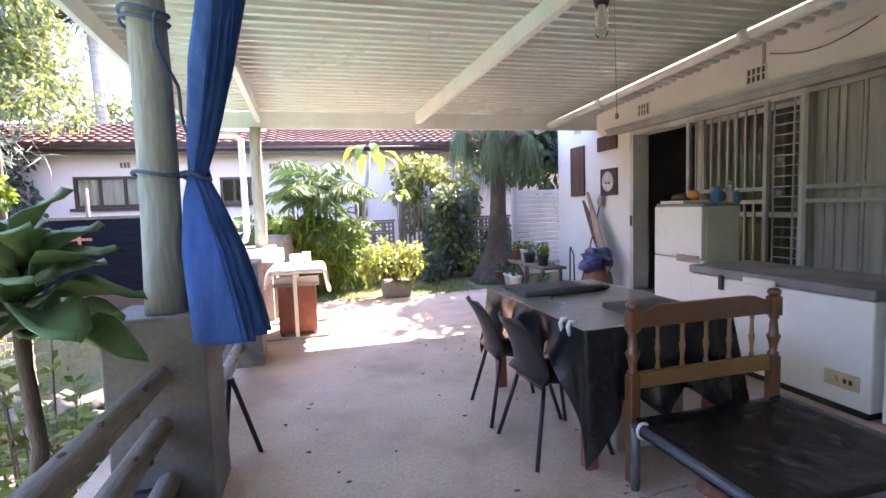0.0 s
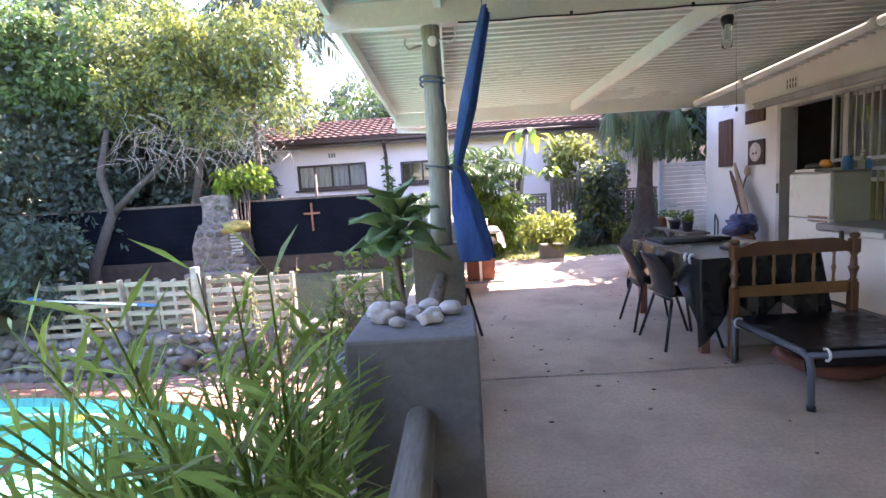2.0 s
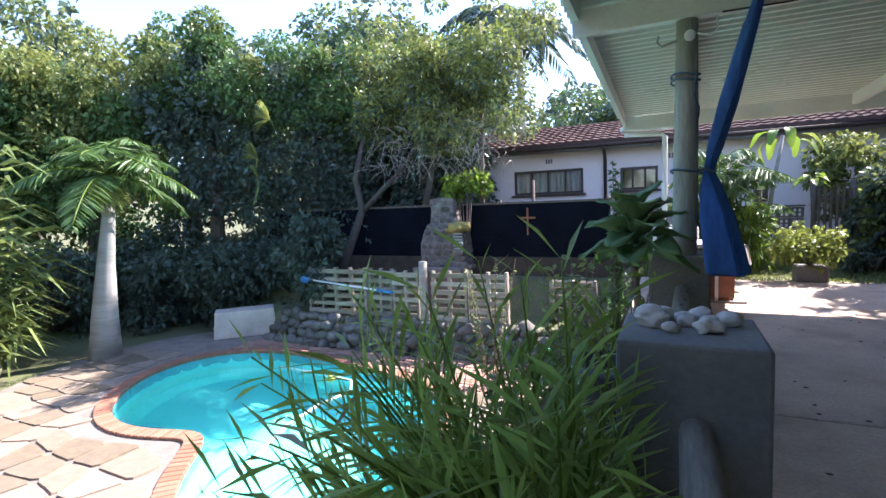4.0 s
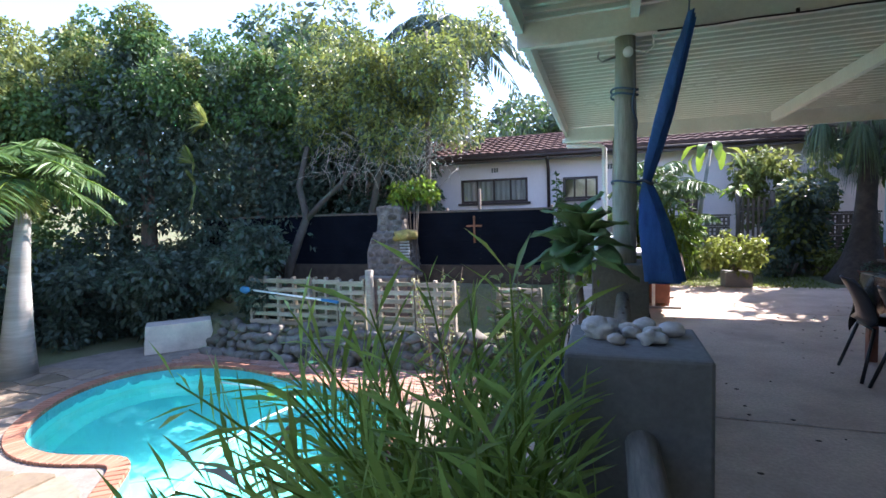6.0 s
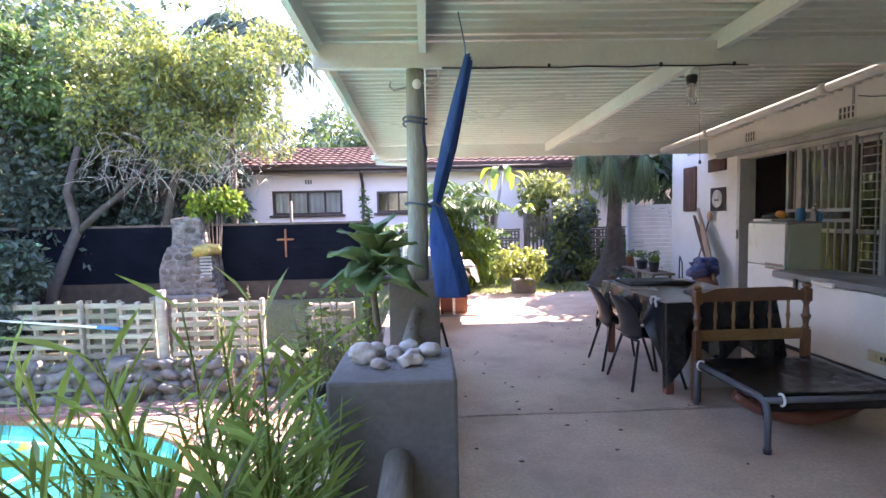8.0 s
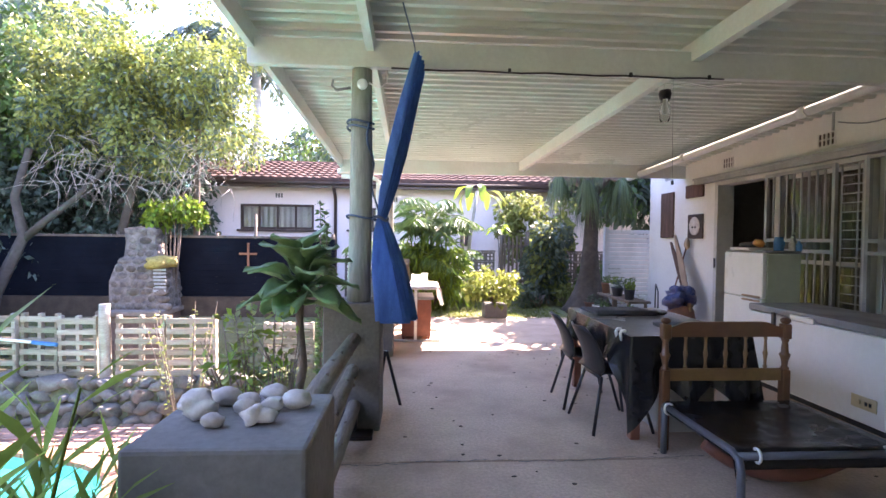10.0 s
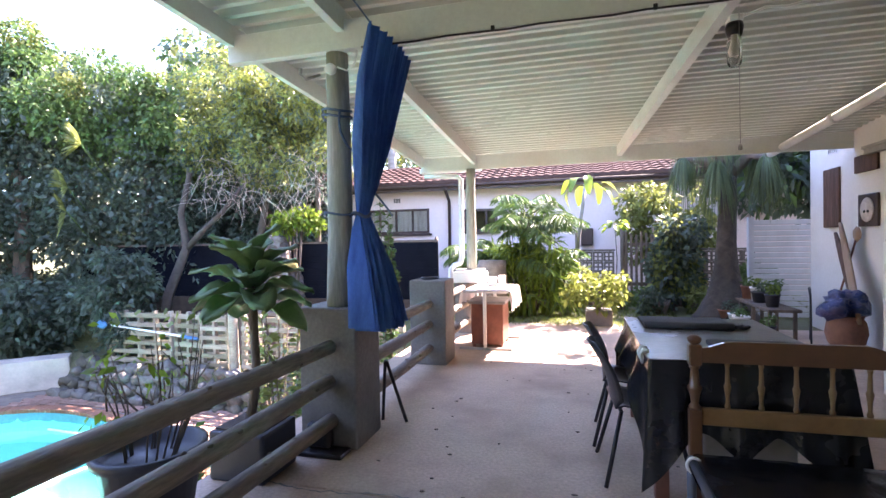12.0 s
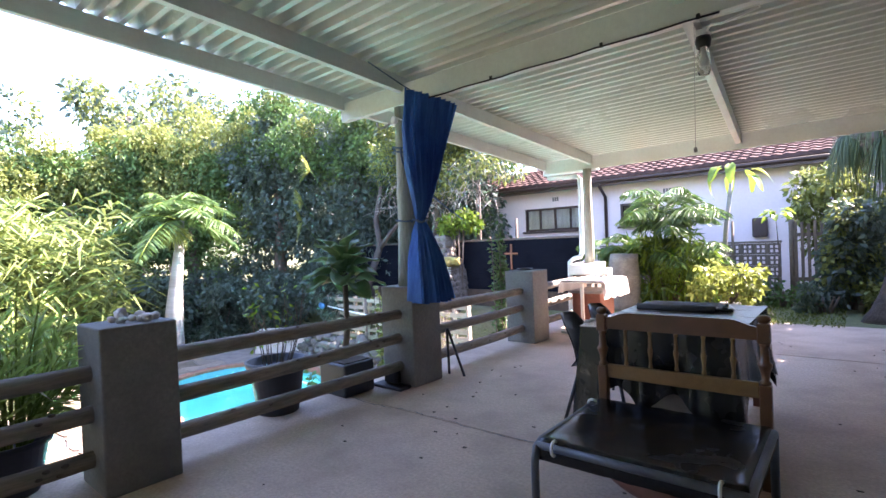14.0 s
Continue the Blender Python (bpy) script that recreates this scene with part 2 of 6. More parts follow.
def beam_x(y, x0, x1, w, h, name="cross_beam", drop=0.0):
    return struct(name, bm_box((x0, y - w / 2, under(y) - drop), (x1, y + w / 2, under(y) + h - drop), 0.004), M_BEAM, "white-painted timber cross beam", "beam")


beam_y(-2.54, -6, 8.04, 0.05, 0.155, "eave_beam")
beam_y(-1.62, -6, 8.04, 0.06, 0.15, "beam", x1=-1.68)
beam_y(1.63, -6, 8.04, 0.07, 0.152, "beam", x1=0.50)
for y in (-1.2, 3.485):
    beam_x(y, EAVE_X - 0.05, WALL_X - 0.01, 0.07, 0.20, drop=0.118)
struct("fascia", bm_box((EAVE_X - 0.05, FAR_Y - 0.025, 2.553), (WALL_X - 0.01, FAR_Y + 0.025, 2.77), 0.004), M_BEAM, "white-painted timber fascia board", "beam")

# poles carrying the roof
for i, (y, r, z1) in enumerate(((3.53, 0.085, 2.746), (7.99, 0.075, 2.552))):
    x = -1.74
    struct("roof_pole" if not i else "roof_pole.001", bm_rod((x, y, PILLAR_H), (x + 0.02, y, z1), r * 1.08, r * 0.92, 20, 14, 0.006, i), M_POLE,
           "weathered grey-green round timber roof pole", "pole")


# ---- ground: one sheet out to the horizon, stepped down to the pool ----
POOL_C = (-7.4, 5.2)


def pool_r(a):
    """Outline of the kidney-shaped pool, as a radius about its middle."""
    r = 2.632
    for k, (c, s) in enumerate([(-0.193, -0.227), (0.611, -0.619), (-0.41, -0.04), (-0.161, 0.083), (0.048, 0.148)], 1):
        r += c * math.cos(k * a) + s * math.sin(k * a)
    return r


def sstep(a, b, x):
    t = max(0.0, min(1.0, (x - a) / (b - a)))
    return t * t * (3 - 2 * t)


def wall_line(x):
    """The foot of the rockery along the pool terrace."""
    return 8.0 + (0.10 * (x + 9) ** 2 if x < -9 else 0.006 * (x + 9) ** 2)


def ground_z(x, y):
    if -2.3 < x < 3.7 and -6 < y < 8.6:
        return -0.3
    low = POOL_Z + (TERRACE_Z - POOL_Z) * sstep(0.0, 0.35, y - wall_line(x))
    low += sstep(9.6, 10.4, y) * 0.75
    east = sstep(-3.3, -2.1, x) * sstep(7.4, 8.6, y)
    z = low * (1 - east) + (-0.02) * east
    if x > 3.6:
        z = -0.03
    z += 0.03 * noise.noise((x * 0.9, y * 0.9, 0)) * (1 if abs(x) + abs(y) < 60 else 0)
    a = math.atan2(y - POOL_C[1], x - POOL_C[0])
    if math.hypot(x - POOL_C[0], y - POOL_C[1]) < pool_r(a) + 0.12:
        z = -3.2
    if x < -15:
        z += 0.08 * min(-15 - x, 40)
    if y > 16:
        z += 0.05 * min(y - 16, 200)
    return z


def axis(lo, hi, step, far):
    a = [lo + step * i for i in range(int((hi - lo) / step) + 1)]
    s, b = step, a[-1]
    out = []
    while b < far:
        s *= 1.5
        b += s
        out.append(b)
    s, b = step, a[0]
    pre = []
    while b > -far:
        s *= 1.5
        b -= s
        pre.append(b)
    return pre[::-1] + a + out


def build_ground():
    xs, ys = axis(-14, 6, 0.16, 900), axis(-7, 14, 0.16, 900)
    vs = [(x, y, ground_z(x, y)) for y in ys for x in xs]
    n = len(xs)
    fs = [(j * n + i, j * n + i + 1, (j + 1) * n + i + 1, (j + 1) * n + i) for j in range(len(ys) - 1) for i in range(n - 1)]
    ob = raw("ground", vs, fs, M_GRASS_G)
    for p in ob.data.polygons:
        p.use_smooth = True
    tagged(ob, "patchy lawn and bare soil of the garden", "ground", kind="structure")


build_ground()
M_POOL = mat("pool_shell", (0.20, 0.70, 0.67), 0.4, 0.05, 12, 0.8, 0.05, tint=(0.16, 0.62, 0.60))


def build_pool():
    n = 72
    out = []
    for k in range(n):
        a = 2 * math.pi * k / n
        r = pool_r(a)
        out.append((POOL_C[0] + r * math.cos(a), POOL_C[1] + r * math.sin(a)))
    vs, fs = [], []
    for z, k in ((POOL_Z - 0.02, 1.0), (POOL_Z - 1.0, 0.99), (POOL_Z - 1.25, 0.93), (POOL_Z - 1.3, 0.0)):
        for x, y in out:
            vs.append((POOL_C[0] + (x - POOL_C[0]) * k, POOL_C[1] + (y - POOL_C[1]) * k, z))
    for j in range(3):
        for k in range(n):
            fs.append((j * n + k, j * n + (k + 1) % n, (j + 1) * n + (k + 1) % n, (j + 1) * n + k))
    tagged(raw("pool_basin", vs, fs, M_POOL), "pale turquoise painted swimming pool basin", "pool", kind="structure")
    m = bpy.data.materials.new("pool_water")
    m.use_nodes = True
    nt = m.node_tree
    b = nt.nodes["Principled BSDF"]
    b.inputs["Base Color"].default_value = (0.50, 0.90, 0.92, 1)
    b.inputs["Roughness"].default_value = 0.02
    b.inputs["IOR"].default_value = 1.33
    b.inputs["Transmission Weight"].default_value = 1.0
    co = nt.nodes.new("ShaderNodeTexCoord").outputs["Object"]
    w = tex(nt, "noise", 3.0, co, 3, 0.5)
    bp = nt.nodes.new("ShaderNodeBump")
    bp.inputs["Strength"].default_value, bp.inputs["Distance"].default_value = 0.08, 0.03
    nt.links.new(w, bp.inputs["Height"])
    nt.links.new(bp.outputs[0], b.inputs["Normal"])
    wat = raw("pool_water", [(x, y, POOL_Z - 0.12) for x, y in out], [tuple(range(n))], m)
    wat.visible_shadow = False
    tagged(wat, "clear turquoise swimming pool water", "water", kind="structure")


build_pool()


# ---- more materials ----
M_WHITE = mat("white_enamel", (0.80, 0.80, 0.77), 0.35, 0.03, 20, 1.5, 0.03, tint=(0.72, 0.71, 0.66))
M_FRIDGE_SIDE = mat("pale_green_enamel", (0.50, 0.54, 0.42), 0.4, 0.03, 20, 1.5, 0.03)
M_GREYTOP = mat("grey_laminate", (0.25, 0.25, 0.25), 0.45, 0.08, 60, 3, 0.05)
M_STEEL = mat("grey_painted_steel", (0.36, 0.36, 0.35), 0.45, 0.08, 30, 3, 0.05)
M_FRAMEWOOD = mat("painted_door_frame", (0.55, 0.53, 0.49), 0.6, 0.06, 30, 2, 0.1)
M_CURTAIN_IN = mat("pale_grey_panel", (0.46, 0.45, 0.42), 0.9, 0.06, 60, 2, 0.1, stretch=(1, 6, 0.3))
M_WOOD = mat("varnished_pine", (0.17, 0.072, 0.03), 0.35, 0.2, 10, 1.5, 0.1, stretch=(1, 1, 1), tint=(0.11, 0.045, 0.022), coat=0.3)
M_WOOD_LT = mat("worn_pine", (0.27, 0.145, 0.055), 0.4, 0.2, 10, 1.5, 0.1, tint=(0.19, 0.09, 0.035), coat=0.2)
M_REDWOOD = mat("red_brown_timber", (0.22, 0.08, 0.05), 0.5, 0.2, 12, 2, 0.15, tint=(0.14, 0.05, 0.035))
M_BLACKSHEET = mat("black_plastic_sheet", (0.010, 0.010, 0.012), 0.22, 0.2, 7, 2, 0.4, bump_dist=0.02, tint=(0.016, 0.016, 0.018), spec=0.4)
M_BLACKPL = mat("black_moulded_plastic", (0.018, 0.018, 0.02), 0.38, 0.15, 40, 3, 0.1)
M_POT = mat("black_plant_pot", (0.03, 0.033, 0.045), 0.5, 0.15, 30, 3, 0.1, tint=(0.06, 0.06, 0.06))
# table cover's top: its reflected sheen is put into a paler grey
M_TABLETOP = mat("cover_top_sheen", (0.33, 0.31, 0.29), 0.22, 0.1, 14, 2.2, 0.25, tint=(0.22, 0.21, 0.20), bump_dist=0.01)
M_CREAM = mat("yellowed_cream_plastic", (0.58, 0.50, 0.30), 0.5, 0.06, 20, 3, 0.05, tint=(0.50, 0.41, 0.22))
M_NET = mat("brown_net_curtain", (0.19, 0.16, 0.125), 0.9, 0.1, 60, 2, 0.1, stretch=(1, 6, 0.3))
M_FOAM = mat("charcoal_mat", (0.07, 0.07, 0.07), 0.8, 0.2, 60, 3, 0.3)
# upright streaks in the blue stand in for highlights along the folds
M_BLUE = mat("blue_curtain_cloth", (0.045, 0.15, 0.44), 0.8, 0.2, 30, 2, 0.3, tint=(0.02, 0.07, 0.24), trans=0.15, stretch=(8, 8, 0.4))
M_ROPE = mat("blue_grey_rope", (0.10, 0.15, 0.22), 0.9, 0.3, 80, 3, 0.4)
M_CLOTH = mat("white_tablecloth", (0.68, 0.64, 0.61), 0.85, 0.06, 40, 3, 0.2, tint=(0.56, 0.49, 0.46), trans=0.2)
M_SHELL = mat("bleached_shell", (0.56, 0.51, 0.46), 0.7, 0.2, 40, 8, 0.5, tint=(0.36, 0.30, 0.26))
M_STONE = mat("rockery_stone", (0.19, 0.17, 0.148), 0.85, 0.35, 14, 3, 0.7, tint=(0.12, 0.115, 0.10), rnd=0.5)
M_PALLET = mat("weathered_pallet", (0.40, 0.345, 0.275), 0.85, 0.25, 14, 3, 0.4, stretch=(0.4, 3, 3), tint=(0.26, 0.215, 0.165), rnd=0.45)
M_SHADE = mat("black_shade_cloth", (0.008, 0.010, 0.016), 0.95, 0.2, 60, 2, 0.2, spec=0.08)
M_RUST = mat("rusty_cross", (0.30, 0.12, 0.06), 0.8, 0.2, 30, 5, 0.3)
M_BRICKDARK = mat("dark_brick", (0.16, 0.11, 0.09), 0.9, 0.3, 14, 3, 0.4)
M_PAVER = mat("brick_paver", (0.42, 0.23, 0.17), 0.85, 0.2, 25, 3, 0.3, tint=(0.34, 0.24, 0.19), rnd=0.4)
M_COPING = mat("brick_coping", (0.37, 0.16, 0.095), 0.75, 0.15, 25, 3, 0.25, tint=(0.36, 0.17, 0.11), rnd=0.3)
M_FLAG = mat("flagstone", (0.285, 0.215, 0.155), 0.85, 0.2, 9, 2.5, 0.5, tint=(0.25, 0.20, 0.16), rnd=0.45)
M_MORTAR = mat("pale_mortar", (0.23, 0.19, 0.155), 0.9, 0.15, 30, 3, 0.4)
M_BARK = mat("tree_bark", (0.16, 0.12, 0.09), 0.9, 0.3, 10, 2, 0.8, stretch=(3, 3, 0.6), tint=(0.10, 0.085, 0.07), bump_dist=0.03)
M_PALEBARK = mat("pale_palm_trunk", (0.31, 0.295, 0.265), 0.85, 0.12, 9, 2, 0.4, stretch=(0.4, 0.4, 4), tint=(0.20, 0.19, 0.165))
M_CLAY = mat("clay_pot", (0.24, 0.11, 0.07), 0.75, 0.15, 20, 3, 0.2)
M_BREEZE = mat("breeze_block", (0.20, 0.165, 0.15), 0.9, 0.2, 25, 2, 0.4, tint=(0.13, 0.11, 0.10), rnd=0.25)
M_TAN = mat("tan_plastic_bin", (0.58, 0.50, 0.42), 0.6, 0.08, 20, 2, 0.1)
M_GREYCRATE = mat("pale_grey_crate", (0.42, 0.41, 0.39), 0.6, 0.08, 25, 2, 0.1)
M_SLATWHITE = mat("white_fence_panel", (0.72, 0.73, 0.74), 0.6, 0.05, 15, 1, 0.15)
M_LIGHTBLUE = mat("blue_plastic", (0.04, 0.20, 0.42), 0.4, 0.1, 20, 3, 0.05)
M_ORANGE = mat("orange_plastic", (0.65, 0.26, 0.05), 0.45, 0.1, 20, 3, 0.05)
M_YELLOW = mat("yellow_float", (0.85, 0.72, 0.08), 0.4, 0.05, 20, 3, 0.02)
# pot soil; also the painted shade on the fence's base wall
M_SOIL_SHADE = mat("soil_and_wall_shade", (0.07, 0.05, 0.035), 0.95, 0.3, 40, 5, 0.8)

# deep green made paler and bluer, so that haze is in the colour
L_DARK = leafmat("leaf_deep_hazed", (0.055, 0.09, 0.075), (0.125, 0.185, 0.135), 0.35, 0.4, 0.5)
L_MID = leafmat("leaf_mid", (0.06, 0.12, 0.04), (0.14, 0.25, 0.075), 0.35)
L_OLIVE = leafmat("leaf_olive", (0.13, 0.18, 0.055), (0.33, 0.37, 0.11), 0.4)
L_BRIGHT = leafmat("leaf_bright", (0.10, 0.20, 0.03), (0.26, 0.38, 0.05), 0.45)
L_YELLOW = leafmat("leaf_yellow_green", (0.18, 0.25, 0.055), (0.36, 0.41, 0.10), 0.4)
L_REED = leafmat("leaf_reed", (0.09, 0.16, 0.035), (0.29, 0.36, 0.11), 0.3)
L_NEAR = leafmat("leaf_cane", (0.15, 0.28, 0.055), (0.38, 0.52, 0.13), 0.5, 0.4)
L_AGAVE = leafmat("leaf_fleshy", (0.17, 0.31, 0.13), (0.28, 0.45, 0.21), 0.4, 0.45)
L_STRAP = leafmat("leaf_strap", (0.075, 0.11, 0.05), (0.15, 0.21, 0.09), 0.35)
L_DRY = leafmat("leaf_dry", (0.20, 0.14, 0.08), (0.42, 0.33, 0.22), 0.25)
L_GRASS = leafmat("grass_blade", (0.09, 0.13, 0.03), (0.24, 0.30, 0.07), 0.4)


def glass(name, col=(0.9, 0.93, 0.92), rough=0.0):
    m = bpy.data.materials.new(name)
    m.use_nodes = True
    b = m.node_tree.nodes["Principled BSDF"]
    b.inputs["Base Color"].default_value = (*col, 1)
    b.inputs["Roughness"].default_value = rough
    b.inputs["Transmission Weight"].default_value = 1.0
    b.inputs["IOR"].default_value = 1.45
    return m


M_GLASS = glass("window_glass")


# ---- foliage tools ----
def leaf_mesh(name, base, way, length, width, material, bend=0.25, seed=0, fold=0.15):
    """Leaves as two-part blades: arrays of base points and directions, lengths and widths."""
    rg = np.random.default_rng(seed)
    n = len(base)
    way = way / (np.linalg.norm(way, axis=1, keepdims=True) + 1e-9)
    side = np.cross(way, rg.normal(size=(n, 3)))
    side /= np.linalg.norm(side, axis=1, keepdims=True) + 1e-9
    up = np.cross(side, way)
    L = np.broadcast_to(np.asarray(length, float), (n,))[:, None]
    W = np.broadcast_to(np.asarray(width, float), (n,))[:, None]
    droop = np.array([0, 0, -1.0]) * L * bend
    p0 = base
    p1 = base + way * L * 0.5 + side * W * 0.5 + droop * 0.25 + up * W * fold
    p2 = base + way * L * 0.5 - side * W * 0.5 + droop * 0.25 + up * W * fold
    pm = base + way * L * 0.5 + droop * 0.25
    p3 = base + way * L + droop
    vs = np.stack([p0, p1, pm, p2, p3], 1).reshape(-1, 3)
    o = np.arange(n) * 5
    tri = np.stack([np.stack([o, o + 1, o + 2], 1), np.stack([o, o + 2, o + 3], 1), np.stack([o + 1, o + 4, o + 2], 1), np.stack([o + 2, o + 4, o + 3], 1)], 1).reshape(-1, 3)
    me = bpy.data.meshes.new(name)
    me.vertices.add(len(vs))
    me.vertices.foreach_set("co", vs.astype(np.float32).ravel())
    me.loops.add(len(tri) * 3)
    me.loops.foreach_set("vertex_index", tri.astype(np.int32).ravel())
    me.polygons.add(len(tri))
    me.polygons.foreach_set("loop_start", np.arange(0, len(tri) * 3, 3, dtype=np.int32))
    me.materials.append(material)
    me.update(calc_edges=True)
    return me


def crown(name, clumps, n, length, width, material, parent=None, seed=0, spread=1.0, hang=0.3, label=""):
    """A crown of leaves in clumps: (x, y, z, radius) each; leaves sit in the outer part of each clump."""
    rg = np.random.default_rng(seed)
    c = np.array(clumps, float)
    w = c[:, 3] ** 2
    idx = rg.choice(len(c), n, p=w / w.sum())
    d = rg.normal(size=(n, 3))
    d /= np.linalg.norm(d, axis=1, keepdims=True)
    r = c[idx, 3] * rg.uniform(0.45, 1.08, n) ** 0.6
    base = c[idx, :3] + d * r[:, None] * np.array([1, 1, 0.85])
    way = d * 0.7 + rg.normal(size=(n, 3)) * 0.6 + np.array([0, 0, -hang])
    sz = rg.uniform(0.6, 1.3, n)
    me = leaf_mesh(name, base, way, length * sz, width * sz, material, 0.2, seed)
    ob = new(name, me)
    if parent is not None:
        ob.parent = parent
    if label:
        ob["label"] = label
    return ob


def clumps_in(lo, hi, n, rmin, rmax, seed, keep=None):
    rs = random.Random(seed)
    out = []
    while len(out) < n:
        p = [rs.uniform(a, b) for a, b in zip(lo, hi)]
        if keep is None or keep(*p):
            out.append((*p, rs.uniform(rmin, rmax)))
    return out


def limb(pts, r0, r1):
    k = len(pts) - 1
    return bm_tube(pts, [r0 + (r1 - r0) * i / k for i in range(k + 1)], 9)


def tree(name, label, category, limbs, leafsets, group=""):
    """limbs: (points, r0, r1); leafsets: (part name, clumps, n, length, width, material, seed)."""
    t = thing(name, label, category, group)
    trunk = join(*[limb(p, a, b) for p, a, b in limbs]) if limbs else None
    if trunk is not None:
        part("trunk", trunk, M_BARK, t)
    for nm, cl, n, ln, wd, m, sd in leafsets:
        crown(nm, cl, n, ln, wd, m, t, sd)
    return t


def frond(base, way, length, nleaf, leaflen, width, droop, seed, vdrop=0.35):
    """Leaflets of one pinnate palm leaf: base, direction, length arrays."""
    rg = np.random.default_rng(seed)
    way = np.array(way, float)
    way /= np.linalg.norm(way)
    side = np.cross(way, [0, 0, 1.0])
    side /= np.linalg.norm(side) + 1e-9
    ts = np.linspace(0.12, 1, nleaf)
    pts = np.array(base) + way * ts[:, None] * length + np.array([0, 0, -1.0]) * (droop * ts[:, None] ** 2) * length
    tang = way + np.array([0, 0, -1.0]) * (2 * droop * ts[:, None])
    tang /= np.linalg.norm(tang, axis=1, keepdims=True)
    B, Wy = [], []
    for s in (1, -1):
        B.append(pts)
        Wy.append(tang * 0.55 + side * s + np.array([0, 0, -vdrop]) + rg.normal(size=(nleaf, 3)) * 0.08)
    L = leaflen * np.concatenate([np.sin(ts * 2.6 + 0.35)] * 2).clip(0.25, 1)
    return np.concatenate(B), np.concatenate(Wy), L, [tuple(p) for p in pts]


def palm(name, label, at, trunk_pts, radii, top, fronds, flen, leaflen, width, material, droop=0.35, seed=0, bark=M_PALEBARK, up=0.6, category="palm tree", nleaf=34):
    t = thing(name, label, category)
    part("trunk", bm_tube(trunk_pts, radii, 14), bark, t)
    rs = random.Random(seed)
    Bs, Ws, Ls, ribs = [], [], [], []
    for i in range(fronds):
        a = 2 * math.pi * i * 0.382 + rs.uniform(-0.2, 0.2)
        e = up * (1 - i / fronds) * 1.6 - 0.15 + rs.uniform(-0.1, 0.1)
        b, w, l, pts = frond(top, (math.cos(a), math.sin(a), e), flen * rs.uniform(0.8, 1.1), nleaf, leaflen, width, droop, seed * 50 + i)
        Bs.append(b), Ws.append(w), Ls.append(l)
        ribs.append(bm_tube([top] + pts[::4], 0.014, 5))
    ob = new("crown", leaf_mesh("crown", np.concatenate(Bs), np.concatenate(Ws), np.concatenate(Ls), width, material, 0.15, seed))
    ob.parent = t
    part("leaf_ribs", join(*ribs), L_BRIGHT, t)
    return t


# ---- neighbour's house ----
def neighbour_house():
    h = thing("neighbour_house", "pale pink bungalow with dark eaves and terracotta tiled roof", "house")
    Y = 13.4
    wins = [(-5.92, -3.97, 1.76, 2.44), (-3.0, -2.08, 1.78, 2.38)]
    xs = [-13.0, wins[0][0], wins[0][1], wins[1][0], wins[1][1], 7.0]
    segs = []
    for a, b, z0, z1 in ((xs[0], xs[1], -1, 3.05), (xs[2], xs[3], -1, 3.05), (xs[4], xs[5], -1, 3.05)):
        segs.append(bm_box((a, Y, z0), (b, Y + 0.22, z1)))
    for a, b, z0, z1 in wins:
        segs.append(bm_box((a, Y, -1), (b, Y + 0.22, z0)))
        segs.append(bm_box((a, Y, z1), (b, Y + 0.22, 3.05)))
    for sg in segs:
        part("wall", sg, M_PINKWALL, h)
    part("back_wall", bm_box((-13, Y + 3, -1), (7, Y + 3.2, 3.05)), M_PINKWALL, h)
    part("eaves_board", join(bm_box((-13.3, Y - 0.52, 2.86), (7.3, Y - 0.48, 3.06)), bm_box((-13.3, Y - 0.48, 2.98), (7.3, Y, 3.02))), M_DARKTRIM, h, "dark brown painted eaves board")
    part("gutter", bm_rod((-13.3, Y - 0.57, 2.99), (7.3, Y - 0.57, 2.97), 0.05, n=8), M_DARKTRIM, h)
    part("downpipe", bm_tube([(-3.36, Y - 0.57, 2.95), (-3.36, Y - 0.5, 2.84), (-3.38, Y - 0.08, 2.6), (-3.38, Y - 0.06, 0.2)], 0.045), M_DARKTRIM, h)
    # roof slope as rows of curved tiles
    rows, slope = 8, 0.30
    cols = int(20.8 / 0.055)
    for r in range(rows):
        vs, fs = [], []
        for e in (0, 1):
            yy = Y - 0.62 + (r + e * 1.12) * 0.33
            zz = 3.06 + (r + e) * 0.33 * slope + (0.04 if e == 0 else 0.012)
            for c in range(cols + 1):
                x = -13.4 + 0.055 * c
                vs.append((x, yy, zz + 0.035 * abs(math.sin(math.pi * x / 0.22)) + 0.004 * math.sin(x * 7 + r)))
        for c in range(cols + 1):
            vs.append((vs[c][0], vs[c][1], vs[c][2] - 0.09))
        n1 = cols + 1
        for c in range(cols):
            fs.append((c, c + 1, n1 + c + 1, n1 + c))
            fs.append((2 * n1 + c, 2 * n1 + c + 1, c + 1, c))
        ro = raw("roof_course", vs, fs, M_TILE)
        ro.parent = h
    part("roof_underlay", bm_box((-13.3, Y - 0.45, 3.03), (7.3, Y + 3.9, 3.045)), M_DARKTRIM, h)
    for nm, ye in (("front_sarking", Y - 0.6), ("rear_slope", Y + 4.6)):
        sk = bmesh.new()
        lo = [sk.verts.new(c) for c in ((-13.35, ye, 3.02), (7.35, ye, 3.02), (7.35, Y + 2.05, 3.80), (-13.35, Y + 2.05, 3.80))]
        hi = [sk.verts.new((v.co.x, v.co.y, v.co.z + 0.02)) for v in lo]
        sk.faces.new(lo)
        sk.faces.new(hi)
        for k in range(4):
            sk.faces.new((lo[k], lo[(k + 1) % 4], hi[(k + 1) % 4], hi[k]))
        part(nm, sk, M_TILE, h)
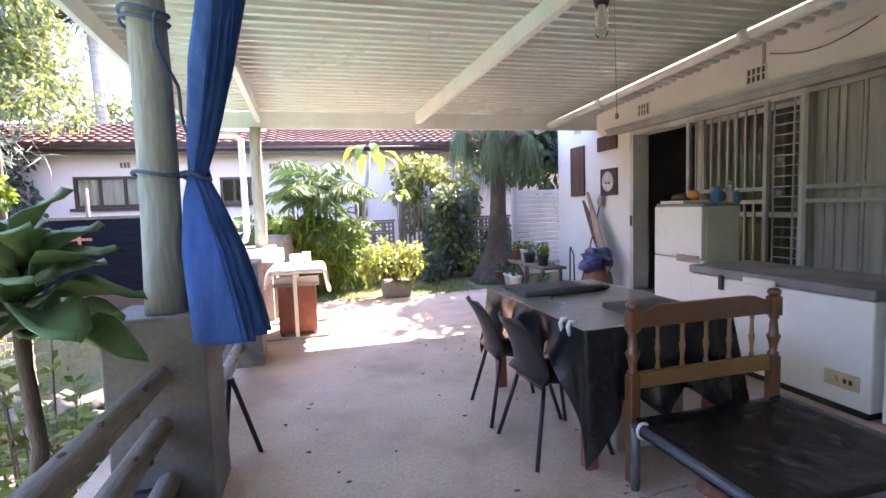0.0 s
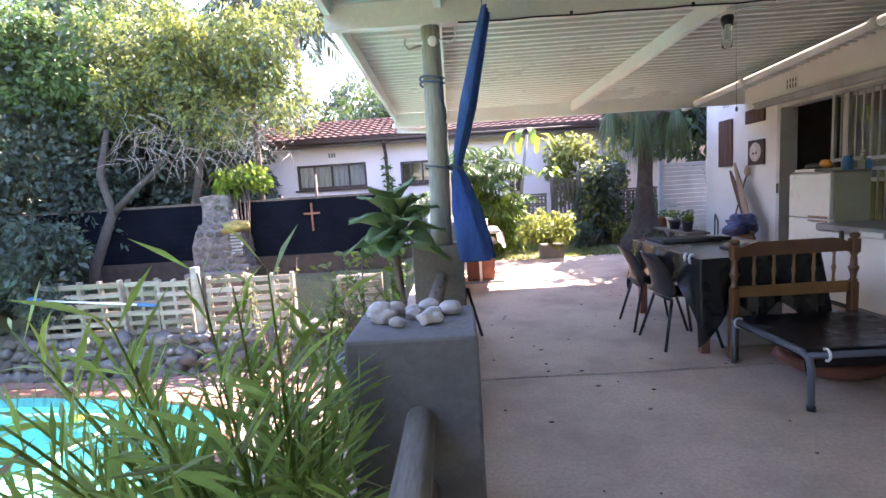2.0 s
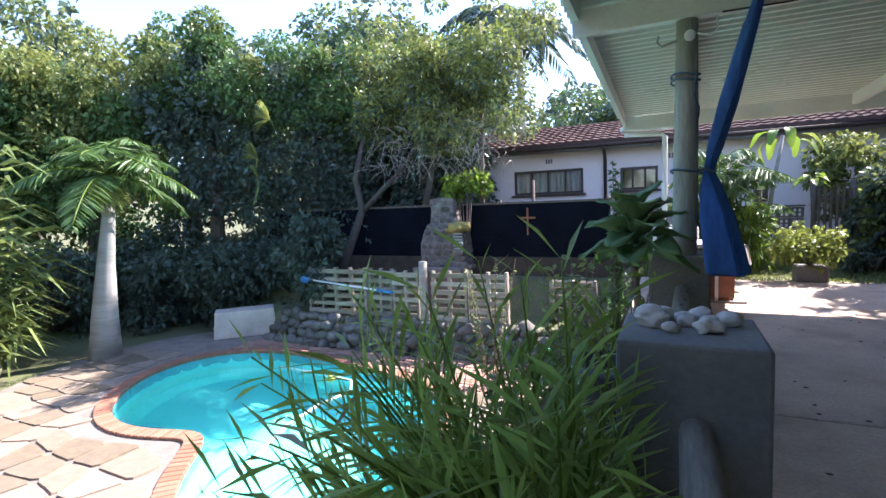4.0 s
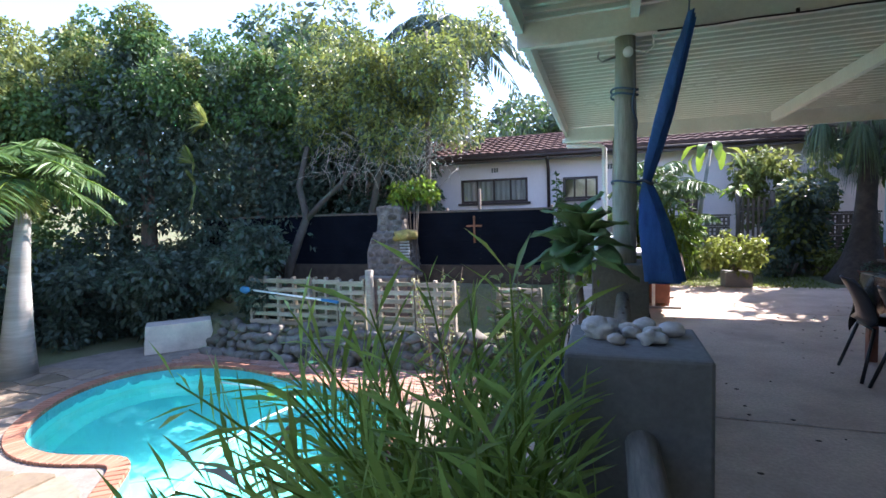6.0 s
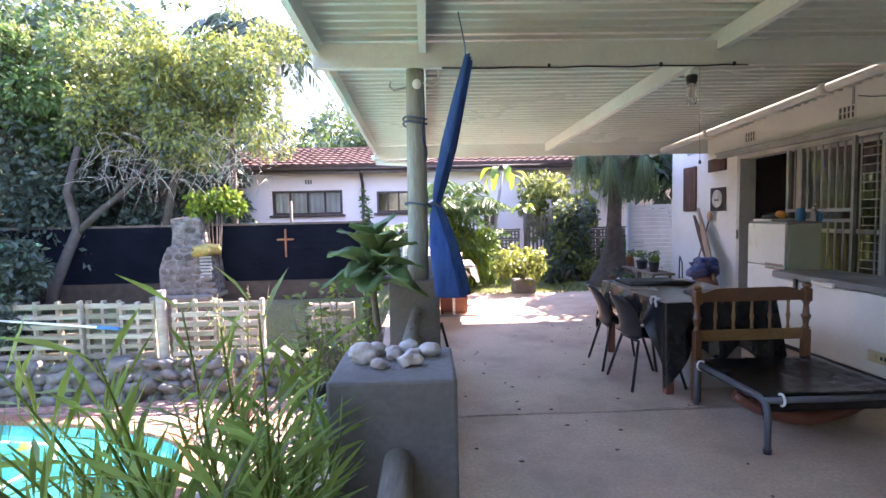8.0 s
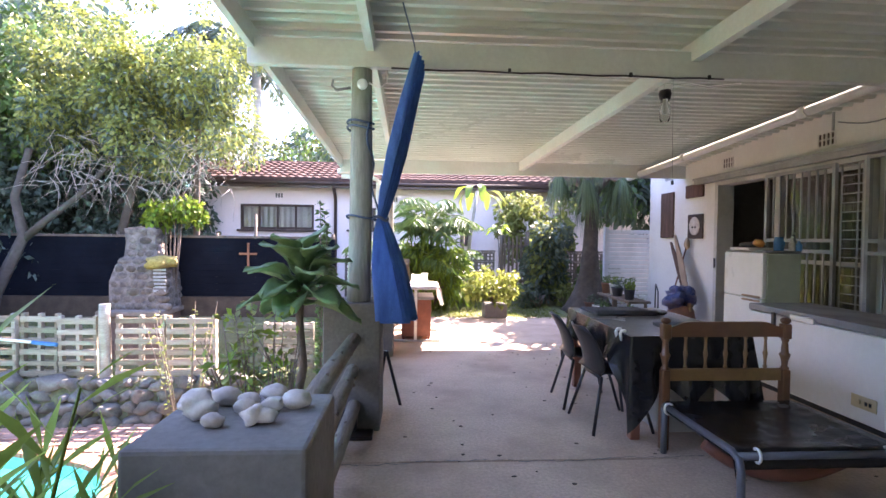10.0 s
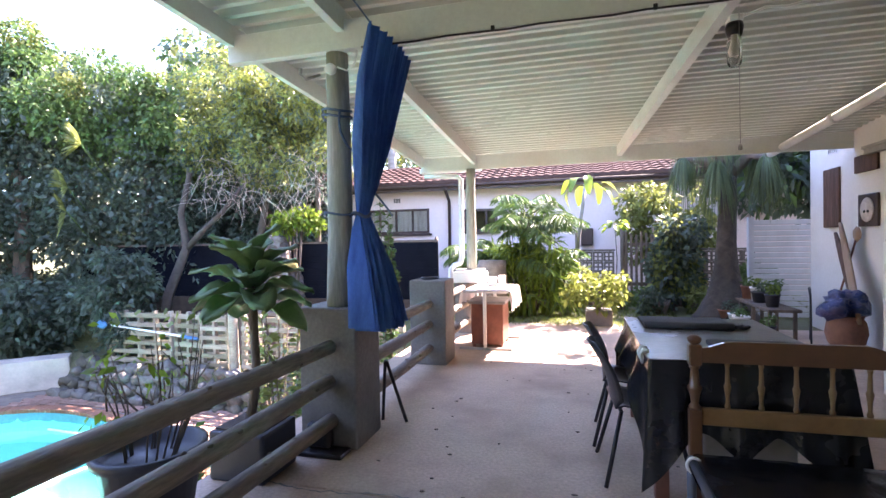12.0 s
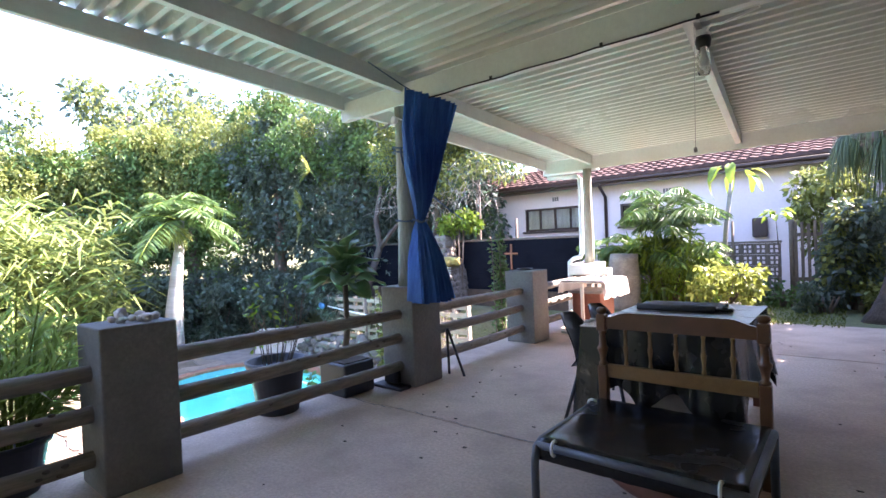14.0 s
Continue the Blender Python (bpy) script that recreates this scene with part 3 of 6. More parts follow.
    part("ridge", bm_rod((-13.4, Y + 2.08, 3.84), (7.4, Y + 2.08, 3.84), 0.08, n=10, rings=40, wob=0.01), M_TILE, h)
    for i, (a, b, z0, z1) in enumerate(wins):
        w = thing("window", "", "")
        w.parent = h
        f = 0.06
        n = 3 if i == 0 else 2
        bars = [bm_box((a, Y - 0.02, z0), (b, Y + 0.08, z0 + f)), bm_box((a, Y - 0.02, z1 - f), (b, Y + 0.08, z1)),
                bm_box((a, Y - 0.02, z0 + f), (a + f, Y + 0.08, z1 - f)), bm_box((b - f, Y - 0.02, z0 + f), (b, Y + 0.08, z1 - f))]
        for k in range(1, n + 1):
            x = a + (b - a) * k / (n + 1)
            bars.append(bm_box((x - 0.025, Y, z0 + f), (x + 0.025, Y + 0.07, z1 - f)))
        part("frame", join(*bars), M_DARKTRIM, w, "dark brown window frame")
        part("pane", bm_box((a + f, Y + 0.03, z0 + f), (b - f, Y + 0.036, z1 - f)), M_GLASS, w).visible_shadow = False
        part("sill", bm_box((a - 0.08, Y - 0.1, z0 - 0.06), (b + 0.08, Y - 0.022, z0 - 0.003), 0.008), M_DARKTRIM, w)
        if i == 0:
            cur = bmesh.new()
            cv = [[cur.verts.new((a + f + (b - a - 2 * f) * k / 60, Y + 0.065 + 0.018 * math.sin(k * 1.3), z)) for k in range(61)] for z in (z0, z1)]
            for k in range(60):
                cur.faces.new((cv[0][k], cv[0][k + 1], cv[1][k + 1], cv[1][k]))
            part("curtain", cur, M_CLOTH, w, "white net curtain")
    part("air_brick", join(*[bm_box((-5.0 + 0.07 * k, Y - 0.012, 2.62), (-4.95 + 0.07 * k, Y - 0.002, 2.74)) for k in range(3)]), M_CEMENT, h)
    part("air_brick", join(*[bm_box((-1.9 + 0.07 * k, Y - 0.012, 2.55), (-1.85 + 0.07 * k, Y - 0.002, 2.68)) for k in range(3)]), M_CEMENT, h)
    box = part("meter_box", bm_box((0.03, Y - 0.14, 1.36), (0.33, Y - 0.002, 1.80), 0.03, 2), M_DARKTRIM, h, "black wall-mounted meter box")
    h.location = (-0.07, -0.1, -0.11)
    return h


neighbour_house()
upper = thing("garage_block", "grey rendered flat-roofed outbuilding behind the tiled roof", "building")
part("wall", bm_box((1.4, 17.6, -0.2), (4.6, 21, 4.7)), M_CEMENT, upper)
part("roof", bm_box((1.2, 17.4, 4.7), (4.8, 21.2, 4.85)), M_DARKTRIM, upper)

# ---- garden walls and fences ----
def breeze_wall():
    w = thing("breeze_block_wall", "brown pierced breeze block garden wall", "wall", kind="structure")
    s = 0.225
    def block():
        bm = bmesh.new()
        out = [bm_box((0, 0, 0), (s - 0.01, 0.1, 0.035)), bm_box((0, 0, s - 0.045), (s - 0.01, 0.1, s - 0.01)),
               bm_box((0, 0, 0.035), (0.035, 0.1, s - 0.045)), bm_box((s - 0.045, 0, 0.035), (s - 0.01, 0.1, s - 0.045)),
               bm_box((s / 2 - 0.02, 0.015, 0.035), (s / 2 + 0.01, 0.085, s - 0.045)), bm_box((0.035, 0.02, s / 2 - 0.02), (s - 0.045, 0.08, s / 2 + 0.01))]
        bm.free()
        return join(*out)
    first = None
    for x0, x1 in ((-2.95, 0.82), (1.75, 3.4)):
        n = int((x1 - x0) / s)
        for i in range(n):
            for j in range(5):
                if first is None:
                    first = part("breeze_block", block(), M_BREEZE, w)
                    ob = first
                else:
                    ob = new("breeze_block", first.data)
                    ob.parent = w
                ob.location = (x0 + i * s, 11.5, 0.02 + j * s)
        part("coping", bm_box((x0 - 0.02, 11.48, 0.02 + 5 * s), (x0 + n * s + 0.01, 11.62, 0.06 + 5 * s), 0.008), M_BREEZE, w)
        part("footing", bm_box((x0 - 0.05, 11.47, -0.4), (x0 + n * s + 0.05, 11.63, 0.018)), M_BRICKDARK, w)
    return w


gate = thing("garden_gate", "dark weathered slatted timber garden gate", "gate")
for k in range(6):
    part("slat", bm_box((0.86 + k * 0.1, 11.5, 0.15), (0.91 + k * 0.1, 11.53, 1.55 - 0.03 * (k % 3)), 0.004), M_BARK, gate)
for z in (0.4, 1.25):
    part("rail", bm_box((0.84, 11.533, z), (1.44, 11.57, z + 0.07)), M_BARK, gate)
for x in (0.82, 1.46):
    part("post", bm_rod((x, 11.6, -0.05), (x, 11.6, 1.65), 0.05, n=10), M_BARK, gate)
tagged(mesh_ob("garden_stake", bm_rod((-0.15, 11.35, -0.05), (-0.14, 11.35, 1.6), 0.025, n=8), M_BARK), "thin dark wooden stake beside the block wall", "stake")


def black_fence():
    f = thing("shade_fence", "black shade-cloth fence on a low dark wall", "fence")
    n = 9
    for k in range(n):
        z = 0.24 + k * 0.14
        bm = bm_box((-13, 10.6, z), (-2.95, 10.625, z + 0.136), 0.0)
        for v in bm.verts:
            v.co.y += 0.02 if abs(v.co.z - z) < 0.01 else 0
        part("slat", bm, M_SHADE, f)
    part("cloth", bm_box((-13, 10.648, 0.24), (-2.95, 10.655, 1.51)), M_SHADE, f)
    for x in (-12.5, -9.8, -7.6, -5.5, -4.68, -3.0):
        part("post", bm_rod((x, 10.68, -0.9), (x, 10.68, 2.05 if x == -4.68 else 1.62), 0.04, 0.035, 8), M_BARK, f)
    part("top_rail", bm_box((-13, 10.6, 1.51), (-2.95, 10.66, 1.56)), M_BARK, f)
    # near-black colour stands for the shade lying on this wall
    part("base_wall", bm_box((-13, 10.55, -1.3), (-2.9, 10.75, 0.235)), M_SOIL_SHADE, f, "low wall with shade painted as a dark colour")
    return f


black_fence().location = (-0.1, 0.03, -0.1)
cross = thing("wall_cross", "rust-coloured metal cross on the black fence", "cross", at=pose(-0.13, 0.035, -0.11))
part("upright", bm_box((-4.80, 10.565, 0.78), (-4.755, 10.595, 1.42), 0.004), M_RUST, cross)
part("arm", bm_box((-4.97, 10.56, 1.16), (-4.59, 10.59, 1.205), 0.004), M_RUST, cross)


def braai():
    b = thing("stone_braai", "weathered rendered stone barbecue chimney with lichen", "barbecue")
    prof = [(-0.97, 0.56), (0.0, 0.54), (0.6, 0.50), (0.95, 0.44), (1.15, 0.32), (1.4, 0.29), (1.68, 0.31), (1.72, 0.24)]
    bm = bmesh.new()
    last = None
    for z, w in prof:
        ring = []
        for k in range(16):
            a = 2 * math.pi * k / 16
            c, s = math.cos(a), math.sin(a)
            q = 1 / max(abs(c), abs(s))
            x, y = c * q * w, s * q * w * 0.75
            j = 0.05 * noise.noise((x * 4, y * 4, z * 4))
            ring.append(bm.verts.new((-6.76 + x * (1 + j), 10.2 + y * (1 + j), z + j * 0.5)))
        if last:
            for k in range(16):
                bm.faces.new((last[k], last[(k + 1) % 16], ring[(k + 1) % 16], ring[k]))
        last = ring
    bm.faces.new(last)
    part("chimney", bm, mat("lichen_stone", (0.19, 0.16, 0.14), 0.9, 0.5, 9, 4, 0.9, tint=(0.10, 0.09, 0.08), bump_dist=0.04), b)
    ms = mat("chimney_stone", (0.19, 0.155, 0.13), 0.9, 0.5, 12, 4, 0.9, tint=(0.09, 0.08, 0.07), rnd=0.4)
    rs = random.Random(31)
    for r in range(11):
        z = 0.12 + r * 0.148
        w = 0.54 - 0.05 * z if z < 0.6 else (0.51 - (z - 0.6) * 0.2 if z < 0.95 else max(0.29, 0.44 - (z - 0.95) * 0.6))
        for side in (0, 1, 2):
            span = w if side == 0 else w * 0.75
            u = -span + rs.uniform(0, 0.08)
            while u < span - 0.05:
                l = rs.uniform(0.13, 0.28)
                m_ = u + l / 2
                o = 0.75 * w - 0.015 if side == 0 else w - 0.015
                c = (-6.76 + m_, 10.2 - o, z) if side == 0 else (-6.76 + (o if side == 1 else -o), 10.2 + m_, z)
                sz = (l * 0.54, 0.035, 0.08) if side == 0 else (0.035, l * 0.54, 0.08)
                part("stone", bm_blob(c, sz, rs.randrange(900), 0.35, 2), ms, b)
                u += l + 0.012
    part("shoulder", bm_blob((-6.34, 9.95, 1.02), (0.27, 0.26, 0.14), 3, 0.5, 3), mat("yellow_lichen", (0.36, 0.27, 0.07), 0.9, 0.4, 20, 4, 0.8, tint=(0.16, 0.13, 0.08)), b, "yellow lichen on the shoulder")
    part("grille", join(*[bm_box((-6.42, 9.80, 0.42 + 0.07 * k), (-6.18, 9.83, 0.46 + 0.07 * k)) for k in range(7)]), M_STEEL, b)
    part("hearth", bm_box((-7.4, 9.55, -0.05), (-6.15, 10.6, 0.06), 0.02), M_MORTAR, b)
    part("base", bm_box((-7.35, 9.65, -1.0), (-6.2, 10.5, -0.052), 0.02), M_BRICKDARK, b)
    b.location = (-0.1, 0.05, -0.1)
    return b


braai()


def pallet(x0, x1, y, z0, z1, tilt=0.0, seed=0):
    p = thing("pallet", "weathered grey timber pallet standing as a fence", "pallet", "pallet fence")
    rs = random.Random(seed)
    w = x1 - x0
    n = 6
    for k in range(n):
        z = (z1 - z0) * (k + 0.25) / n
        for yy in (-0.07, 0.05):
            part("slat", bm_box((0, yy, z), (w, yy + 0.02, z + 0.085 + rs.uniform(-0.01, 0.012)), 0.003), M_PALLET, p)
    for x in (0, w / 2 - 0.03, w - 0.06):
        part("stringer", bm_box((x, -0.048, 0), (x + 0.06, 0.048, z1 - z0), 0.003), M_PALLET, p)
    p.matrix_world = pose(x0 - 0.08, y + 0.04, z0 - 0.08, rs.uniform(-3, 3), tilt, rs.uniform(-2, 2))
    return p


for i, (a, b) in enumerate(((-9.75, -8.95), (-8.92, -8.05), (-8.02, -7.40), (-7.37, -6.72), (-6.42, -5.58), (-5.55, -4.70))):
    pallet(a, b, 8.58, -0.98, 0.12 + (0.04 if i < 3 else 0), [0.6, -0.5, 0.8, 0, -0.8, -0.6][i], i)
pallet(-3.84, -2.98, 8.45, -0.78, 0.03, 0, 9)
tagged(mesh_ob("fence_post", bm_rod((-6.66, 8.56, -1.2), (-6.68, 8.56, 0.25), 0.10, 0.09, 12, 6, 0.006, 4), M_PALLET), "thick weathered round timber fence post", "post")
net = thing("pool_net", "pool leaf net with blue head on a white pole", "pool net")
part("pole", bm_rod((-9.55, 8.42, -0.22), (-7.4, 8.40, -0.42), 0.022, n=8), M_WHITE, net)
part("grip", bm_rod((-7.75, 8.385, -0.385), (-7.35, 8.38, -0.425), 0.035, n=8), M_LIGHTBLUE, net)
part("head", bm_blob((-9.75, 8.36, -0.2), (0.15, 0.04, 0.09), 2, 0.1), M_LIGHTBLUE, net)

# rockery
rock_wall = thing("rock_wall", "low dry-stacked rockery wall of rough grey stones", "wall", kind="structure")
_rs = random.Random(5)
_rocks = [mesh_ob("stone", bm_blob((0, 0, 0), (0.18, 0.14, 0.125), k, 0.7, 2), M_STONE) for k in range(6)]
for r in _rocks:
    r.parent = rock_wall
    r.location = (-10.6 + _rocks.index(r) * 0.3, wall_line(-10) - 0.05, POOL_Z + 0.08)
for row in range(4):
    x = -10.7
    while x < -3.6:
        src = _rocks[_rs.randrange(6)]
        ob = new("stone", src.data)
        ob.parent = rock_wall
        k = _rs.uniform(0.75, 1.25)
        ob.location = (x, wall_line(x) + 0.02 + row * 0.11 + _rs.uniform(-0.04, 0.04), POOL_Z + 0.07 + row * 0.18 + _rs.uniform(-0.02, 0.02))
        ob.rotation_euler = (_rs.uniform(-0.5, 0.5), _rs.uniform(-0.4, 0.4), _rs.uniform(0, 6.3))
        ob.scale = (k, k, k * _rs.uniform(0.8, 1.1))
        x += 0.27 * k + _rs.uniform(0, 0.06)

# white panel fence past the house's end
pf = thing("panel_fence", "white horizontal ribbed panel fence", "fence")
for k in range(18):
    part("panel", bm_box((2.80, 9.9 + 0.006 * (k % 2), 0.03 + k * 0.0925), (4.4, 9.93, 0.03 + k * 0.0925 + 0.082), 0.008), M_SLATWHITE, pf)
for x in (2.755, 4.445):
    part("post", bm_box((x - 0.04, 9.86, -0.05), (x + 0.04, 9.97, 1.74)), M_SLATWHITE, pf)
breeze_wall()

# ---- veranda: rails, rope, curtain ----
def rail_log(y0, y1, z0, z1, seed):
    bm = bm_rod((-1.78, y0, z0), (-1.76, y1, z1), 0.056, 0.05, 14, 16, 0.007, seed)
    t = thing("rail_log", "weathered knotty round timber rail between the pillars", "rail", "veranda rails")
    part("log", bm, M_LOG, t)
    rk = random.Random(seed + 50)
    for k in range(6):
        f, a = rk.uniform(0.1, 0.9), rk.uniform(-0.6, 2.0)
        r = 0.05 - 0.004 * f
        part("knot", bm_blob((-1.78 + 0.02 * f + r * math.cos(a), y0 + (y1 - y0) * f, z0 + (z1 - z0) * f + r * math.sin(a)), (0.011, 0.019, 0.011), seed * 7 + k, 0.3, 2), M_BARK, t, "dark branch knot")
    return t


for i in range(len(PILLARS) - 1):
    a, b = PILLARS[i][1] - 0.06, PILLARS[i + 1][0] + 0.06
    for k, z in enumerate((0.70, 0.455, 0.19)):
        rail_log(-0.45 if (i, k) == (0, 0) else a, b, z - 0.01 + 0.015 * ((i + k) % 2), z + 0.005, i * 3 + k)


def curtain():
    c = thing("tied_curtain", "long blue cloth curtain tied back to the pole", "curtain")
    # bands: z, middle y, middle x, half width, fold depth
    bands = [(2.76, 3.50, -1.31, 0.38, 0.014), (2.45, 3.49, -1.39, 0.33, 0.022), (2.1, 3.52, -1.475, 0.23, 0.028), (1.8, 3.57, -1.55, 0.11, 0.022), (1.62, 3.58, -1.59, 0.05, 0.011),
             (1.5, 3.58, -1.575, 0.09, 0.03), (1.25, 3.57, -1.53, 0.16, 0.055), (1.0, 3.56, -1.485, 0.20, 0.065), (0.83, 3.55, -1.46, 0.225, 0.07)]
    n = 150
    bm = bmesh.new()
    rows = []
    for i in range(len(bands) - 1):
        for s in range(5):
            f = s / 5
            rows.append([a + (b - a) * (f * f * (3 - 2 * f)) for a, b in zip(bands[i], bands[i + 1])])
    rows.append(list(bands[-1]))
    grid = []
    for z, y, x, w, d in rows:
        line = []
        for k in range(n + 1):
            u = k / n
            ph = u * 2 * math.pi * 9
            fold = math.sin(ph + 0.6 * math.sin(u * 7)) + 0.35 * math.sin(2.3 * ph + 1)
            line.append(bm.verts.new((x + 1.6 * d * fold + 0.04 * math.sin(math.pi * u), y + (u - 0.5) * 2 * w + 0.012 * math.cos(ph), z + 0.012 * math.sin(ph * 0.5) * (1 if z < 0.9 else 0))))
        grid.append(line)
    for a, b in zip(grid, grid[1:]):
        for k in range(n):
            bm.faces.new((a[k], a[k + 1], b[k + 1], b[k])).smooth = True
    part("cloth", bm, M_BLUE, c)
    tie = []
    for k in range(33):
        a = 2 * math.pi * k / 32
        tie.append((-1.60 + 0.075 * math.cos(a), 3.58 + 0.075 * math.sin(a), 1.61 + 0.015 * math.sin(3 * a)))
    part("tie_rope", bm_tube(tie, 0.012, 6), M_ROPE, c, "blue-grey rope tie")
    part("curtain_cord", bm_tube([(-1.31, 3.30, 2.74), (-1.33, 3.1, 2.80), (-1.4, 2.8, 2.93)], 0.006, 6), M_ROPE, c)
    return c


curtain()
rope = thing("pole_rope", "blue-grey rope wound round the pole and slung to the curtain", "rope")
part("strand", bm_tube([(-1.66 - 0.02 * math.sin(k), 3.42 + 0.02 * k + (0.012 * k * k if k > 4 else 0) * 0.4, 2.32 - 0.055 * k - 0.02 * math.sin(k * 0.7)) for k in range(13)], 0.009, 6), M_ROPE, rope)
for z in (2.34, 2.30, 1.62):
    part("coil", bm_tube([(-1.735 + 0.1 * math.cos(a), 3.53 + 0.1 * math.sin(a), z + 0.01 * math.sin(2 * a)) for a in [2 * math.pi * k / 24 for k in range(25)]], 0.009, 6), M_ROPE, rope)
lamp2 = thing("pole_hook_fitting", "white plastic junction box with hook on the pole top", "fitting")
part("junction_box", bm_lathe([(0.0, 0), (0.034, 0), (0.038, 0.01), (0.038, 0.035), (0.025, 0.045), (0, 0.045)], 18), M_WHITE, lamp2).matrix_world = pose(-1.71, 3.42, 2.60, 90, 0, 0)
part("hook", bm_tube([(-1.80, 3.42, 2.58), (-1.90, 3.40, 2.55), (-1.93, 3.38, 2.58), (-1.92, 3.37, 2.62)], 0.01, 6), M_STEEL, lamp2)
part("cable", bm_tube([(-1.66, 3.40, 2.61), (-1.58, 3.38, 2.57), (-1.53, 3.40, 2.62), (-1.53, 3.44, 2.72)], 0.006, 6), M_WHITE, lamp2)

# ---- the lamp on the beam, its pull cord, pipe along the wall ----
lamp = thing("jar_lamp", "unlit glass jar ceiling lamp with dark holder", "lamp")
part("holder", bm_lathe([(0.0, 0.0), (0.05, 0.0), (0.055, -0.03), (0.045, -0.08), (0, -0.08)][::-1], 18, (0.90, 3.97, 2.80)), M_BLACKPL, lamp)
part("jar", bm_lathe([(0.0, -0.20), (0.035, -0.195), (0.045, -0.17), (0.045, -0.04), (0.035, 0.0)], 20, (0.90, 3.97, 2.72)), M_GLASS, lamp)
part("bulb", bm_lathe([(0.0, -0.14), (0.02, -0.13), (0.026, -0.10), (0.014, -0.05), (0.012, 0)], 14, (0.90, 3.97, 2.72)), M_WHITE, lamp)
part("bracket", bm_box((0.86, 3.91, 2.80), (0.94, 4.03, 2.84), 0.005), M_WHITE, lamp)
part("cable", bm_tube([(0.92, 3.97, 2.83), (1.0, 3.72, 2.78), (1.08, 3.62, 2.73), (1.3, 3.53, 2.735)], 0.008, 6), M_WHITE, lamp)
cord = thing("pull_cord", "thin hanging pull cord with small weight", "cord")
part("string", bm_rod((0.88, 3.8, 2.84), (0.87, 3.76, 1.98), 0.002, n=5), M_GREYTOP, cord)
part("weight", bm_lathe([(0, -0.03), (0.012, -0.025), (0.012, 0.0), (0.003, 0.012)], 10, (0.87, 3.76, 1.97)), M_GREYTOP, cord)
bc = thing("beam_cable", "thin dark cable clipped under the cross beam", "cable")
part("cable", bm_tube([(-1.5 + 0.2 * k, 3.445, under(3.485) - 0.124 - 0.004 * (k % 3)) for k in range(14)], 0.007, 6), M_BLACKPL, bc)
for x in (-0.6, 0.35, 0.98):
    part("clip", bm_box((x - 0.012, 3.433, under(3.485) - 0.136), (x + 0.012, 3.449, under(3.485) - 0.1), 0.003), M_BLACKPL, bc)
M_PVC = mat("dull_white_pipe", (0.66, 0.65, 0.61), 0.8, 0.05, 20, 2, 0.08, tint=(0.55, 0.53, 0.48), spec=0.2)
pipe = thing("gutter_pipe", "white plastic rainwater pipe under the veranda roof", "pipe")
part("tube", bm_rod((2.60, -5.9, 3.24), (2.60, 8.5, 2.60), 0.052, n=18), M_PVC, pipe)
for y in (1.5, 4.4, 6.6):
    part("collar", bm_rod((2.60, y, 2.60 + (8.5 - y) * 0.0444), (2.60, y + 0.1, 2.60 + (8.5 - y) * 0.0444), 0.062, n=18), M_PVC, pipe)
wp = thing("downpipe", "white plastic rainwater downpipe beside the far pole", "pipe")
part("tube", bm_tube([(-2.55, 8.18, 2.50), (-2.0, 8.18, 2.47), (-1.93, 8.16, 2.42), (-1.93, 8.14, 1.15), (-1.95, 8.12, 1.06), (-2.02, 8.0, 1.03), (-2.06, 7.92, 0.98), (-2.06, 7.9, 0.1)], 0.042, 12), M_WHITE, wp)
part("gutter", bm_box((-2.62, 8.12, 2.54), (-1.6, 8.24, 2.62), 0.01), M_WHITE, wp)

# ---- house front ----
def vent(y, z):
    v = thing("air_vent", "cast air brick in the whitewashed wall", "vent", "wall vents")
    # dark sheet stands for the shade in the vent's openings
    part("shade_backing", bm_box((WALL_X - 0.004, y - 0.12, z - 0.075), (WALL_X + 0.003, y + 0.12, z + 0.075)), M_DARKTRIM, v)
    for k in range(5):
        part("bar", bm_box((WALL_X - 0.014, y - 0.125 + k * 0.058, z - 0.08), (WALL_X - 0.002, y - 0.107 + k * 0.058, z + 0.08)), M_LIME, v)
    for dz in (-0.08, -0.005, 0.07):
        part("bar", bm_box((WALL_X - 0.013, y - 0.12, z + dz), (WALL_X - 0.0025, y + 0.12, z + dz + 0.012)), M_LIME, v)


for y in (5.12, 6.90, 8.65):
    vent(y, 2.655)

door = tagged(thing("door_1", "open sliding door with worn pale timber frame", "door"), kind="structure")
fx = WALL_X
part("jamb", bm_box((fx - 0.02, 6.80, 0.131), (fx + T, 6.877, 2.398)), M_FRAMEWOOD, door)
part("head", bm_box((fx - 0.02, 4.24, 2.34), (fx + T, 6.798, 2.398)), M_FRAMEWOOD, door)
part("mullion", bm_box((fx + 0.02, 5.56, 0.131), (fx + T, 5.64, 2.338)), M_FRAMEWOOD, door)
part("mullion", bm_box((fx - 0.02, 4.24, 0.131), (fx + T, 4.30, 2.338)), M_FRAMEWOOD, door)
part("threshold", bm_box((fx - 0.06, 5.62, 0.0), (fx - 0.001, 6.95, 0.11), 0.006), M_REDWOOD, door)
part("lock", bm_box((fx - 0.035, 6.82, 1.05), (fx - 0.0205, 6.86, 1.2), 0.004), M_BLACKPL, door)
win = tagged(thing("window_1", "fixed glass door panel with net curtain behind", "window"), kind="structure")
part("pane", bm_box((fx + 0.10, 4.302, 0.16), (fx + 0.108, 5.558, 2.338)), M_GLASS, win).visible_shadow = False
for z in (0.131, 1.2, 2.28):
    part("transom", bm_box((fx + 0.08, 4.302, z), (fx + 0.13, 5.558, z + 0.05)), M_FRAMEWOOD, win)
